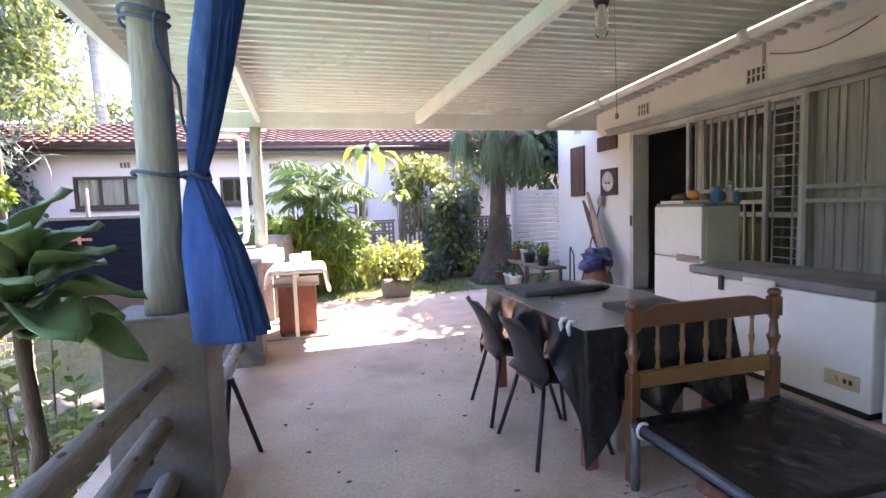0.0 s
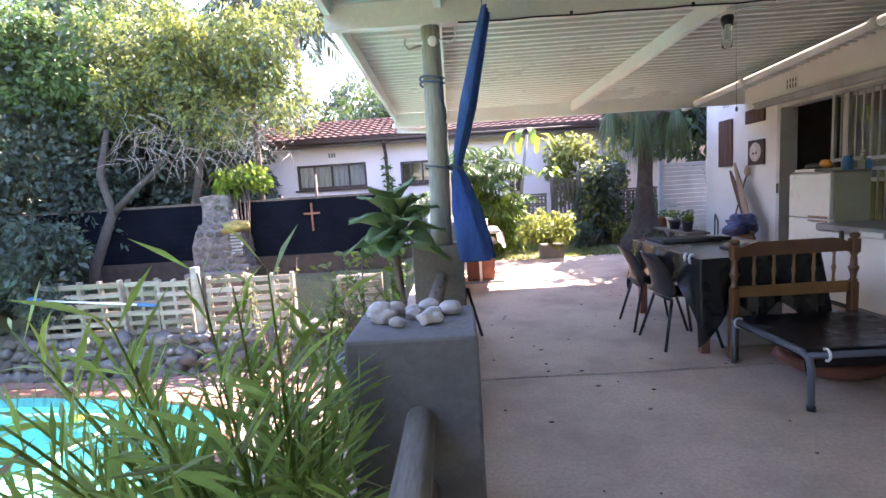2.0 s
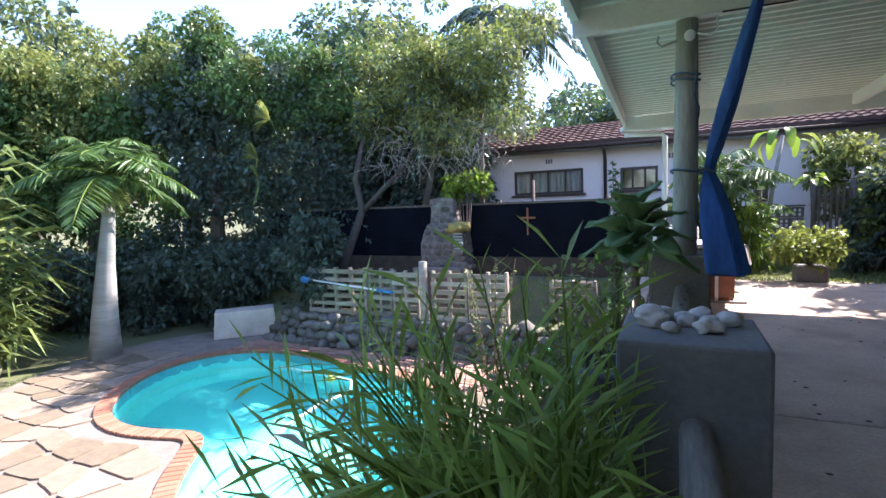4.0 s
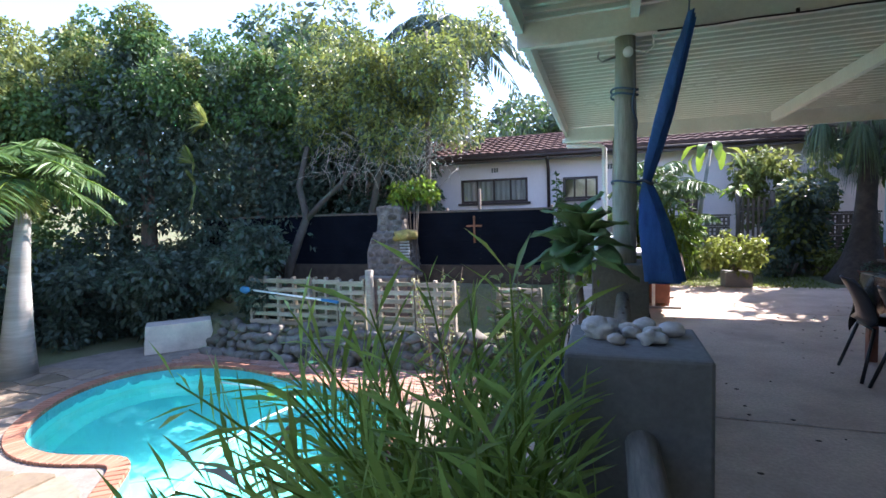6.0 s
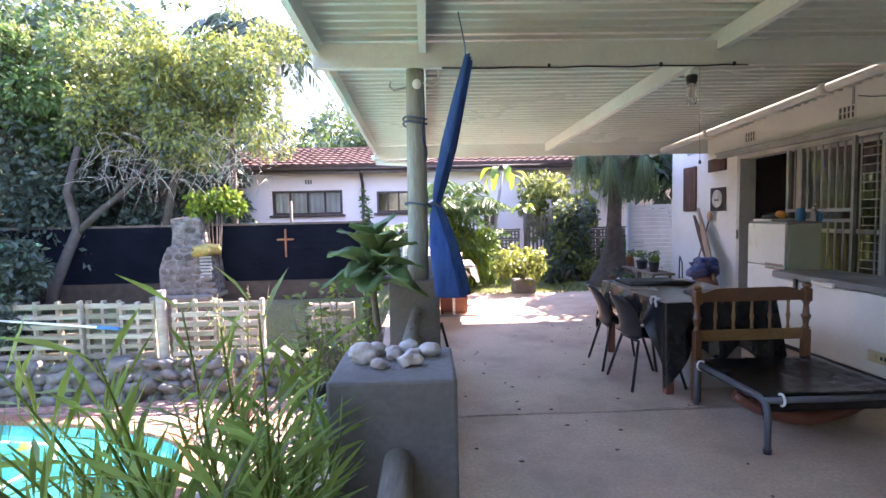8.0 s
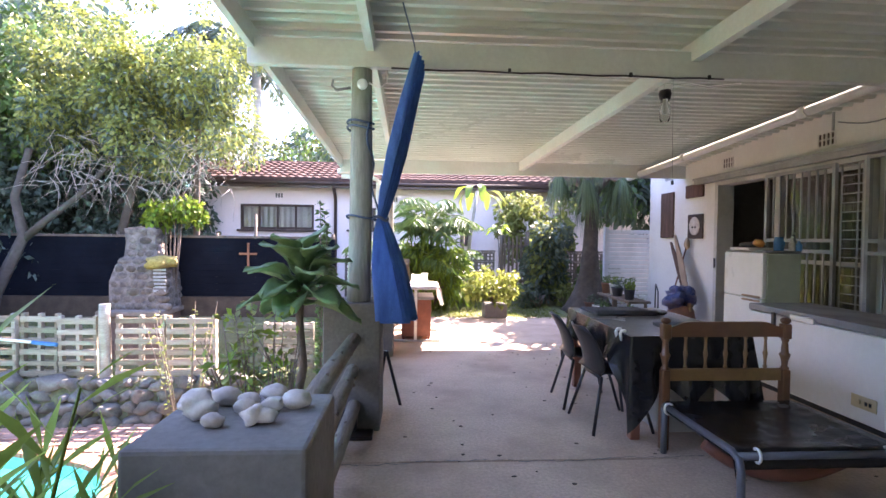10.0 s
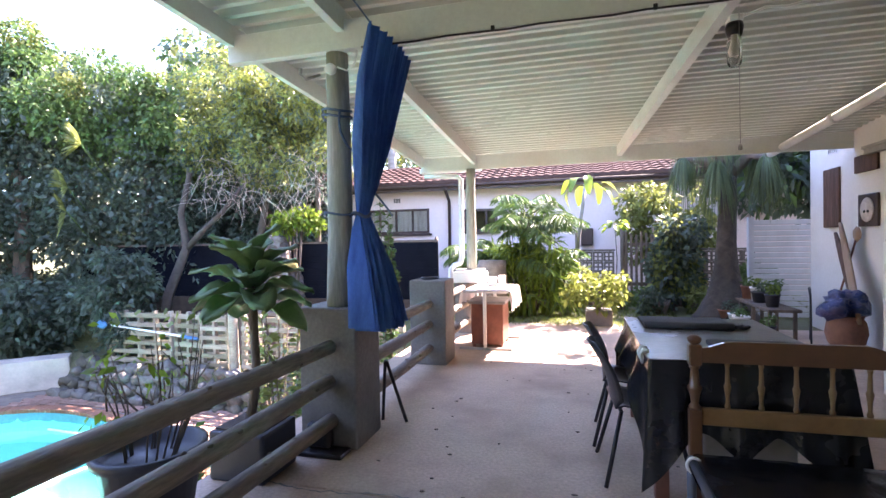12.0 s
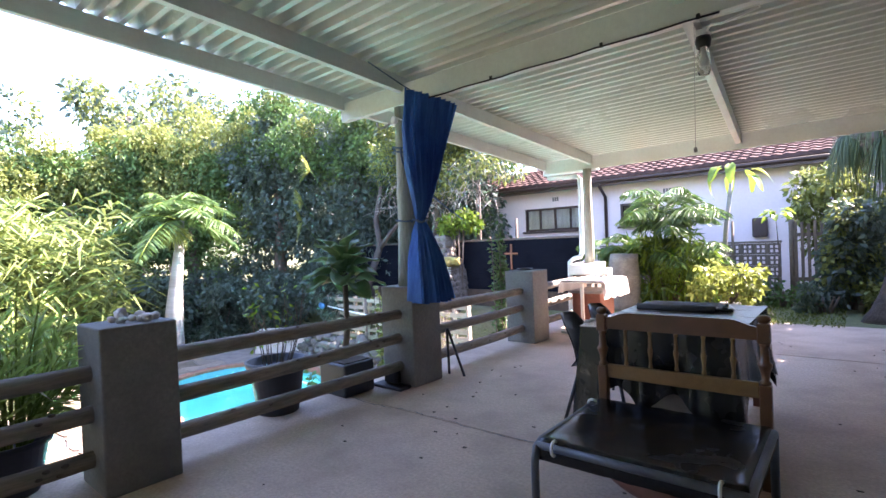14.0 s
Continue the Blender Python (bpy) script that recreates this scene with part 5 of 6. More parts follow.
for k in range(5):
    x = HX0 + (HX1 - HX0) * (k + 1) / 6
    part("spindle", turned(x, HY, 0.572, 0.793, 0.014, 10), M_WOOD_LT, hb)

M_TUBE = mat("dark_grey_tube", (0.11, 0.12, 0.14), 0.4, 0.1, 30, 3, 0.05)
cot = thing("stretcher_bed", "low stretcher bed of black sheet on grey tubes", "bed")
CX0, CX1, CY0, CY1, CZ = 0.42, 1.36, 2.16, 2.96, 0.33
for x in (CX0, CX1):
    part("side_tube", bm_tube([(x, CY1, CZ), (x, CY0 + 0.08, CZ), (x, CY0 + 0.02, CZ - 0.02), (x, CY0, CZ - 0.08), (x, CY0 - 0.005, 0.015)], 0.021, 12), M_TUBE, cot)
    part("rubber_foot", bm_rod((x, CY0 - 0.005, 0), (x, CY0 - 0.005, 0.03), 0.025, n=12), M_BLACKPL, cot)
    part("back_leg", bm_rod((x, CY1, CZ), (x, CY1, 0), 0.021, n=12), M_TUBE, cot)
for y in (CY0 + 0.03, CY1):
    part("end_tube", bm_rod((CX0, y, CZ - 0.01), (CX1, y, CZ - 0.01), 0.02, n=12), M_TUBE, cot)
bm = bmesh.new()
G = 26
gv = [[bm.verts.new((CX0 - 0.02 + (CX1 - CX0 + 0.04) * i / G, CY0 + 0.01 + (CY1 - CY0) * j / G,
                     CZ + 0.026 - 0.025 * math.sin(math.pi * i / G) * math.sin(math.pi * j / G) + 0.006 * noise.noise((i * 0.5, j * 0.5, 1)) - (0.05 if i in (0, G) else 0) - (0.10 if j == 0 else 0))) for j in range(G + 1)] for i in range(G + 1)]
for i in range(G):
    for j in range(G):
        bm.faces.new((gv[i][j], gv[i + 1][j], gv[i + 1][j + 1], gv[i][j + 1])).smooth = True
sh = part("sheet", bm, M_BLACKSHEET, cot, "taut black plastic sheet")
so = sh.modifiers.new("thickness", "SOLIDIFY")
so.thickness = 0.006
for x, y in ((CX0, CY1 - 0.06), (CX0 + 0.1, CY0 + 0.02), (CX1 - 0.1, CY0 + 0.02)):
    ring = [(x + 0.03 * math.cos(a) * (0 if x == CX0 else 0) + (0.031 * math.cos(a) if x == CX0 else 0), y + (0.031 * math.cos(a) if x != CX0 else 0), CZ - 0.004 + 0.036 * math.sin(a)) for a in [2 * math.pi * k / 18 for k in range(19)]]
    part("cable_tie", bm_tube(ring, 0.008, 6), M_WHITE, cot, "white binding")
bm = bmesh.new()
rock = [(0.50 + 0.06 * k, 2.62 - 0.02 * k, 0.075 + 0.0036 * (k - 6) ** 2) for k in range(13)]
part_r = tagged(mesh_ob("curved_rocker", bm_tube(rock, [0.035 + 0.015 * math.sin(math.pi * k / 12) for k in range(13)], 10), M_REDWOOD), "curved red-brown wooden rocker lying under the bed", "wood piece")
bm.free()

# ---- shells on the pillars, folding stick, floor debris ----
SH = [(-1.90, 1.05, 0.075), (-1.86, 1.15, 0.06), (-1.79, 1.14, 0.045), (-1.73, 1.19, 0.055), (-1.71, 1.10, 0.045), (-1.72, 1.00, 0.055), (-1.65, 1.12, 0.06), (-1.83, 0.98, 0.042), (-1.78, 1.08, 0.045)]
for i, (x, y, r) in enumerate(SH):
    tagged(mesh_ob("sea_shell", bm_blob((x, y, PILLAR_H + r * 0.42), (r * 0.72, r * 0.54, r * 0.45), 20 + i, 0.75 if i in (0, 5) else 0.2, 3), M_SHELL), "bleached sea shell on the pillar top", "shell", "shells on the pillar")
tagged(mesh_ob("black_ring", bm_tube([(-1.80 + 0.1 * math.cos(a), 5.93 + 0.1 * math.sin(a), PILLAR_H + 0.014) for a in [2 * math.pi * k / 20 for k in range(21)]], 0.014, 6), M_BLACKPL), "black rubber ring lying on the pillar top", "ring")
tagged(mesh_ob("door_stop", join(bm_box((-1.98, 3.22, 0.0), (-1.60, 3.37, 0.03), 0.005), bm_box((-1.9, 3.29, 0.03), (-1.72, 3.37, 0.2), 0.02)), M_BLACKPL), "black metal foot bracket at the pillar base", "bracket")
stick = thing("folding_easel", "thin black metal stand folded against the rail", "stand")
part("leg", bm_rod((-1.42, 3.98, 0.0), (-1.54, 3.88, 0.5), 0.014, n=8), M_BLACKPL, stick)
part("leg", bm_rod((-1.62, 3.98, 0.0), (-1.55, 3.88, 0.5), 0.014, n=8), M_BLACKPL, stick)
bm = bmesh.new()
rs = random.Random(11)
deb = []
for k in range(130):
    x, y = rs.uniform(-1.4, 2.0), rs.uniform(-0.5, 7.5)
    deb.append(bm_blob((x, y, 0.004), (rs.uniform(0.006, 0.02), rs.uniform(0.006, 0.014), 0.004), k, 0.4, 1))
bm.free()
tagged(mesh_ob("floor_litter", join(*deb), M_BARK), "dry leaf bits scattered on the floor", "litter", kind="stuff")

# ---- far work table ----
wt = thing("work_table", "trestle table with white cloth at the far end", "table")
part("top", bm_box((-1.54, 6.55, 0.74), (-0.98, 7.5, 0.77), 0.005), M_WHITE, wt)
for y in (6.62, 7.44):
    part("leg", bm_box((-1.30, y - 0.02, 0.03), (-1.26, y + 0.02, 0.738)), M_WHITE, wt)
    part("foot_bar", bm_box((-1.62, y - 0.02, 0.0), (-0.93, y + 0.02, 0.03)), M_STEEL, wt)
cl = thing("white_cloth", "white tablecloth hanging over the work table", "tablecloth")
bm = bmesh.new()
gr = []
for i in range(31):
    row = []
    for j in range(31):
        u, v = i / 30, j / 30
        x, y = -1.66 + 0.84 * u, 6.5 + 1.05 * v
        ox = max(0, -1.55 - x, x + 0.97)
        oy = max(0, y - 7.51)
        o = max(ox, oy)
        z = 0.778 - 1.7 * o + 0.012 * math.sin(v * 30) * (o > 0)
        x = max(-1.57, min(-0.95, x)) + (0.25 * o * (1 if x > -1.2 else -1)) + 0.02 * math.sin(v * 23) * (ox > 0)
        row.append(bm.verts.new((x, min(y, 7.53 + 0.2 * oy), z)))
    gr.append(row)
for a, b in zip(gr, gr[1:]):
    for k in range(30):
        bm.faces.new((a[k], a[k + 1], b[k + 1], b[k])).smooth = True
part("cloth", bm, M_CLOTH, cl)
cab = thing("small_cabinet", "red-brown wooden cabinet under the work table", "cabinet")
part("body", bm_box((-1.48, 6.72, 0.05), (-1.06, 7.25, 0.58), 0.006), M_REDWOOD, cab)
part("top", bm_box((-1.52, 6.68, 0.582), (-1.02, 7.29, 0.62), 0.006), M_GREYTOP, cab)
for x in (-1.45, -1.09):
    for y in (6.75, 7.22):
        part("foot", bm_box((x - 0.02, y - 0.02, 0), (x + 0.02, y + 0.02, 0.049)), M_REDWOOD, cab)
tagged(mesh_ob("paper_stack", bm_box((-1.4, 6.85, 0.779), (-1.1, 7.0, 0.79), 0.002), M_GREYCRATE), "flat grey tray on the work table", "tray")
for i, (x, y, r, h) in enumerate(((-1.28, 7.25, 0.07, 0.12), (-1.15, 7.3, 0.05, 0.14))):
    tagged(mesh_ob("enamel_pot", bm_lathe([(r * 0.9, 0), (r, 0.01), (r, h), (r * 0.9, h), (r * 0.9, 0.02), (0, 0.02)], 18, (x, y, 0.779)), M_WHITE), "white enamel pot on the work table", "pot", "pots on the work table")
tr = thing("stone_trough", "pale cement trough on the far pillar", "trough")
part("body", bm_box((-1.95, 7.60, PILLAR_H - 0.19), (-1.45, 7.865, PILLAR_H - 0.02), 0.015, 2), M_LIME, tr)
part("bracket", bm_box((-1.9, 7.7, 0.0), (-1.6, 7.865, PILLAR_H - 0.192)), M_CEMENT, tr)
tagged(mesh_ob("grey_barrel_post", bm_rod((-1.66, 9.4, -0.03), (-1.64, 9.4, 1.05), 0.29, 0.27, 20, 8, 0.02, 3), M_LOG), "thick grey weathered timber stump post in the garden", "post")

# washing machine past the freezer
wm = thing("washing_machine", "white front-loading washing machine beside the freezer", "washing machine")
part("body", bm_box((2.22, 2.47, 0.02), (2.82, 3.07, 0.85), 0.012, 2), M_WHITE, wm)
part("worktop", bm_box((2.21, 2.46, 0.852), (2.83, 3.08, 0.88), 0.008, 2), M_GREYTOP, wm, "dark grey top")
wd = part("door", bm_lathe([(0, 0), (0.15, 0), (0.17, 0.02), (0.19, 0.02), (0.2, 0.0)], 28), M_BLACKPL, wm, "round dark glass door")
wd.matrix_world = pose(2.218, 2.77, 0.45, 0, -90, 0)
pn = part("panel", bm_box((2.205, 2.49, 0.74), (2.218, 3.05, 0.83), 0.004), M_CREAM, wm, "yellowed control strip")
for y in (2.60, 2.72):
    part("knob", bm_rod((2.18, y, 0.785), (2.204, y, 0.785), 0.022, n=14), M_BLACKPL, pn)
for y in (2.51, 3.03):
    for x in (2.3, 2.75):
        part("foot", bm_rod((x, y, 0), (x, y, 0.02), 0.02, n=8), M_BLACKPL, wm)

# wandering crack along the joint between two bays of the slab
_rc = random.Random(77)
_cv, _cf, _cy = [], [], 2.875
for _i in range(150):
    _x = -1.95 + _i * 0.028
    _cy += _rc.uniform(-0.014, 0.014) + (2.872 - _cy) * 0.12
    _w = _rc.uniform(0.0015, 0.007)
    _cv += [(_x, _cy - _w, 0.004), (_x, _cy + _w, 0.004)]
    if _i:
        _o = _i * 2
        _cf.append((_o - 2, _o, _o + 1, _o - 1))
tagged(raw("floor_crack", _cv, _cf, M_CEMENT), "dark ragged crack along the slab joint", "crack", kind="structure")

# ---- pool surround ----
def pool_pt(a, off, z):
    r = pool_r(a) + off
    return (POOL_C[0] + r * math.cos(a), POOL_C[1] + r * math.sin(a), z)


def pool_surround():
    n = 120
    vs = [pool_pt(2 * math.pi * k / n, o, POOL_Z + 0.04) for o in (0.0, 0.5, 2.5) for k in range(n)]
    vs = [(min(x, -2.42), y, z) if y < 7.9 else (x, min(y, wall_line(x) + 0.05), z) for x, y, z in vs]
    fs = [(j * n + k, (j + 1) * n + k, (j + 1) * n + (k + 1) % n, j * n + (k + 1) % n) for j in (0, 1) for k in range(n)]
    tagged(raw("pool_deck", vs, fs, M_MORTAR), "pale mortar bed of the pool paving", "pavement", kind="structure")
    cop = thing("pool_coping", "red brick coping round the pool", "coping", kind="structure")
    a, first = 0.0, None
    while a < 2 * math.pi - 0.02:
        r = pool_r(a)
        if first is None:
            first = part("brick", bm_box((-0.05, -0.125, 0), (0.05, 0.125, 0.07), 0.008), M_COPING, cop)
            ob = first
        else:
            ob = new("brick", first.data)
            ob.parent = cop
        d = 0.01
        p, q = Vector(pool_pt(a - d, 0.1, 0)), Vector(pool_pt(a + d, 0.1, 0))
        ang = math.atan2(q.y - p.y, q.x - p.x)
        x, y, z = pool_pt(a, 0.1, POOL_Z + 0.015)
        ob.matrix_world = pose(x, y, z, 0, 0, math.degrees(ang))
        a += 0.108 / max(0.5, (q - p).length / (2 * d))
    part("waterline", raw_strip(), M_LIGHTTILE, cop)
    pav = thing("brick_paving", "worn red brick paving beside the pool", "pavement", kind="structure")
    rs = random.Random(2)
    slab = None
    cnt = 0
    for j in range(14):
        for i in range(30):
            x, y = -10.9 + i * 0.235 + (j % 2) * 0.117, 6.5 + j * 0.118
            an = math.atan2(y - POOL_C[1], x - POOL_C[0])
            if math.hypot(x - POOL_C[0], y - POOL_C[1]) < pool_r(an) + 0.36 or y > wall_line(x) - 0.12 or cnt >= 290:
                continue
            if slab is None:
                slab = part("brick", bm_box((-0.108, -0.05, 0), (0.108, 0.05, 0.03), 0.005), M_PAVER, pav)
                ob = slab
            else:
                ob = new("brick", slab.data)
                ob.parent = pav
            ob.location = (x, y, POOL_Z + 0.033 + rs.uniform(-0.004, 0.005))
            ob.rotation_euler = (0, 0, rs.uniform(-0.02, 0.02))
            cnt += 1
    fl = thing("flagstone_paving", "crazy paving of brown flagstones set in mortar", "pavement", kind="structure")
    S = 0.56
    def node(i, j):
        r2 = random.Random(i * 131 + j * 17)
        return Vector((-13.2 + i * S + r2.uniform(-0.17, 0.17), 0.3 + j * S * 0.85 + r2.uniform(-0.14, 0.14), 0))
    for i in range(-2, 20):
        for j in range(-3, 15):
            q = [node(i, j), node(i + 1, j), node(i + 1, j + 1), node(i, j + 1)]
            c = sum(q, Vector()) / 4
            an = math.atan2(c.y - POOL_C[1], c.x - POOL_C[0])
            rr = math.hypot(c.x - POOL_C[0], c.y - POOL_C[1]) - pool_r(an)
            if not 0.5 < rr < 2.35 or c.x > -2.9 or c.y > 6.4:
                continue
            bm = bmesh.new()
            pts = []
            for k in range(4):
                a0, b0 = q[k], q[(k + 1) % 4]
                for f in (0.1, 0.5, 0.9):
                    p = a0.lerp(b0, f)
                    p = c + (p - c) * (0.945 + 0.025 * math.sin(i * 3 + j * 5 + k * 2 + f * 9))
                    pts.append(p)
            lo = [bm.verts.new((p.x, p.y, POOL_Z + 0.035)) for p in pts]
            hi = [bm.verts.new((c.x + (p.x - c.x) * 0.97, c.y + (p.y - c.y) * 0.97, POOL_Z + 0.065)) for p in pts]
            bm.faces.new(hi)
            for k in range(12):
                bm.faces.new((lo[k], lo[(k + 1) % 12], hi[(k + 1) % 12], hi[k]))
            part("flagstone", bm, M_FLAG, fl)


def raw_strip():
    bm = bmesh.new()
    n = 120
    lo = [bm.verts.new(pool_pt(2 * math.pi * k / n, -0.012, POOL_Z - 0.26)) for k in range(n)]
    hi = [bm.verts.new(pool_pt(2 * math.pi * k / n, -0.012, POOL_Z + 0.012)) for k in range(n)]
    for k in range(n):
        bm.faces.new((lo[k], lo[(k + 1) % n], hi[(k + 1) % n], hi[k]))
    return bm


M_LIGHTTILE = mat("pool_waterline_tile", (0.10, 0.42, 0.46), 0.3, 0.1, 20, 3, 0.05)
pool_surround()
hose = thing("pool_cleaner_hose", "white segmented pool cleaner hose floating on the water", "hose")
HP = [(-6.55, 2.9), (-6.8, 3.7), (-7.1, 4.7), (-7.15, 5.5), (-7.0, 6.2), (-7.3, 6.65), (-8.1, 6.8), (-9.2, 6.85)]
for k in range(len(HP) - 1):
    part("segment", bm_rod((*HP[k], POOL_Z - 0.10), (*HP[k + 1], POOL_Z - 0.10), 0.022, n=8), M_WHITE, hose)
    part("joint", bm_blob((*HP[k + 1], POOL_Z - 0.10), (0.03, 0.03, 0.025), k, 0.05, 1), M_LIGHTBLUE if k % 2 else M_WHITE, hose)
tagged(mesh_ob("chlorine_float", bm_lathe([(0, -0.03), (0.08, -0.025), (0.095, 0.0), (0.05, 0.03), (0.04, 0.07), (0, 0.075)], 18, (-7.75, 6.6, POOL_Z - 0.10)), M_YELLOW), "yellow floating chlorine dispenser on the pool", "float")

bin_ = thing("storage_bin", "beige tapered plastic bin lying by the pool", "bin")
bm = bm_box((0, 0, 0), (1.5, 0.62, 0.66), 0.02, 2)
for v in bm.verts:
    k = 1 - 0.12 * v.co.z
    v.co.x = 0.75 + (v.co.x - 0.75) * k
    v.co.y = 0.31 + (v.co.y - 0.31) * k
part("body", bm, M_TAN, bin_)
# solid black plugs stand for the shaded insides of holes
for k in range(3):
    part("dark_hole_plug", bm_rod((0.25 + 0.35 * k, 0.02, 0.34), (0.25 + 0.35 * k, 0.045, 0.34), 0.03, n=10), M_BLACKPL, bin_)
bin_.matrix_world = pose(-12.0, 7.55, POOL_Z + 0.04, 0, 0, 46)


# ---- pots and plants outside the rail ----
def pot(x, y, z, r, h, m, t, name="pot"):
    return part(name, bm_lathe([(r * 0.72, 0), (r * 0.98, h * 0.9), (r * 1.08, h * 0.9), (r * 1.1, h), (r * 0.98, h), (r * 0.94, h * 0.86), (0, h * 0.86)], 28, (x, y, z)), m, t)


b1 = thing("twig_pot", "large black plastic pot with bare thorny twigs", "potted plant")
pot(-2.14, 2.28, 0, 0.235, 0.44, M_POT, b1)
tw = []
rs = random.Random(8)
for k in range(16):
    a, l = rs.uniform(0, 6.3), rs.uniform(0.3, 0.7)
    p = Vector((-2.14 + 0.1 * math.cos(a), 2.28 + 0.1 * math.sin(a), 0.35))
    q = p + Vector((0.25 * math.cos(a) * l, 0.25 * math.sin(a) * l, l))
    tw.append(bm_tube([p, p.lerp(q, 0.5) + Vector((0.02, 0.02, 0)), q], [0.0055, 0.004, 0.002], 5))
    e = p.lerp(q, 0.6)
    tw.append(bm_tube([e, e + Vector((rs.uniform(-0.12, 0.12), rs.uniform(-0.12, 0.12), 0.14))], [0.005, 0.002], 5))
for q in tw:
    part("twig", q, M_BARK, b1)
crown("leaves", [(-2.14, 2.28, 0.95, 0.25), (-2.2, 2.2, 0.7, 0.2)], 70, 0.06, 0.03, L_BRIGHT, b1, 41)

b2 = thing("succulent_pot", "tall succulent rosette in a black square planter", "potted plant")
part("pot", join(bm_box((-2.26, 2.80, 0), (-1.88, 3.16, 0.30), 0.02, 2)), M_POT, b2)
part("soil", bm_box((-2.23, 2.83, 0.302), (-1.91, 3.13, 0.31)), M_SOIL_SHADE, b2)
SX, SY = -2.06, 2.98
part("stem", bm_tube([(SX - 0.04, SY, 0.28), (SX + 0.02, SY, 0.6), (SX - 0.01, SY + 0.02, 0.9), (SX, SY + 0.01, 1.33)], [0.03, 0.028, 0.026, 0.03], 10), M_BARK, b2)


def big_leaf(base, yaw, pitch, length, width, curl, broad=0.0, wave=0.012):
    bm = bmesh.new()
    g = []
    for i in range(9):
        f = i / 8
        w = width * ((math.sin(math.pi * min(1, f * 0.9 + 0.06)) ** 0.6) * (1 - broad) + broad * 1.1 * (math.sin(math.pi * min(1, f ** 1.7 * 0.95 + 0.05)) ** 0.7))
        x = length * f
        z = -curl * f * f * length
        g.append([bm.verts.new((x, u * w * 0.5, z + 0.22 * abs(u) * w + wave * math.sin(f * 9 + u * 3) * (0.3 + abs(u)))) for u in (-1, -0.5, 0, 0.5, 1)])
    for a, b in zip(g, g[1:]):
        for k in range(4):
            bm.faces.new((a[k], a[k + 1], b[k + 1], b[k])).smooth = True
    return moved(bm, Matrix.Translation(base) @ Euler((0, -pitch, yaw)).to_matrix().to_4x4())


rs = random.Random(21)
for k in range(22):
    f = k / 22
    ob = part("leaf", big_leaf((SX, SY, 1.03 + 0.26 * f), k * 2.4 + rs.uniform(-0.2, 0.2), -0.05 + 1.25 * f + rs.uniform(-0.15, 0.15), 0.41 - 0.12 * f, 0.20 - 0.07 * f, 0.3, 0.75, 0.024), L_AGAVE, b2)
    so = ob.modifiers.new("thickness", "SOLIDIFY")
    so.thickness = 0.006

b3 = thing("cane_plant", "leggy green cane plant with long narrow leaves in a pot", "potted plant")
PX, PY = -2.16, 0.52
pot(PX, PY, 0, 0.20, 0.32, M_POT, b3)
stems, Bs, Ws, Ls = [], [], [], []
rs = random.Random(4)
rg = np.random.default_rng(4)
for k in range(112):
    a = rs.uniform(0, 2 * math.pi)
    sp = rs.uniform(0.05, 0.82)
    h = rs.uniform(0.28, 0.72) if k > 5 else rs.uniform(0.85, 1.02)
    p = Vector((PX + 0.1 * math.cos(a), PY + 0.1 * math.sin(a), 0.27))
    q = p + Vector((math.cos(a) * sp * (1.0 if math.cos(a) < 0 else 0.45) - 0.12, math.sin(a) * sp * 0.8, h))
    mid = p.lerp(q, 0.5) + Vector((0, 0, 0.12))
    pts = [p.lerp(mid, f).lerp(mid.lerp(q, f), f) for f in [i / 7 for i in range(8)]]
    stems.append(bm_tube(pts, [0.007 - 0.0006 * i for i in range(8)], 6))
    tang = (q - mid).normalized()
    for i in range(15):
        f = 0.25 + 0.75 * i / 14
        c = p.lerp(mid, f).lerp(mid.lerp(q, f), f)
        s = tang.cross(Vector((rs.uniform(-1, 1), rs.uniform(-1, 1), 0.3))).normalized()
        Bs.append(c), Ws.append(tang * 0.75 + s * 0.8 + Vector((0, 0, 0.12))), Ls.append(rs.uniform(0.14, 0.29))
for q in stems:
    part("stem", q, L_BRIGHT, b3)
lv = new("leaves", leaf_mesh("leaves", np.array(Bs), np.array(Ws), np.array(Ls), np.array(Ls) * 0.066 + 0.002, L_NEAR, 0.18, 4))
lv.parent = b3
sel = rg.choice(len(Bs), 22)
dl = new("dry_leaves", leaf_mesh("dry_leaves", np.array(Bs)[sel] + 0.01, np.array(Ws)[sel] + np.array([0, 0, -0.9]), np.array(Ls)[sel], 0.02, L_DRY, 0.4, 5))
dl.parent = b3
dl["label"] = "withered brown leaves"


def stemmed(name, label, x, y, z0, z1, n, spread, leaf, width, material, seed, per=60, category="shrub"):
    t = thing(name, label, category)
    rs = random.Random(seed)
    st, B, W = [], [], []
    for k in range(n):
        a = rs.uniform(0, 6.3)
        top = Vector((x + spread * math.cos(a) * rs.uniform(0.3, 1), y + spread * math.sin(a) * rs.uniform(0.3, 1), z0 + (z1 - z0) * rs.uniform(0.75, 1)))
        p = Vector((x + 0.04 * math.cos(a), y + 0.04 * math.sin(a), z0))
        st.append(bm_tube([p, p.lerp(top, 0.5) + Vector((0.02, 0, 0)), top], [0.014, 0.01, 0.004], 6))
        for i in range(per):
            f = rs.uniform(0.12, 1)
            B.append(p.lerp(top, f)), W.append(Vector((rs.uniform(-1, 1), rs.uniform(-1, 1), rs.uniform(-0.2, 0.9))))
    for q in st:
        part("stem", q, M_BARK, t)
    ob = new("leaves", leaf_mesh("leaves", np.array(B), np.array(W), leaf, width, material, 0.2, seed))
    ob.parent = t
    return t


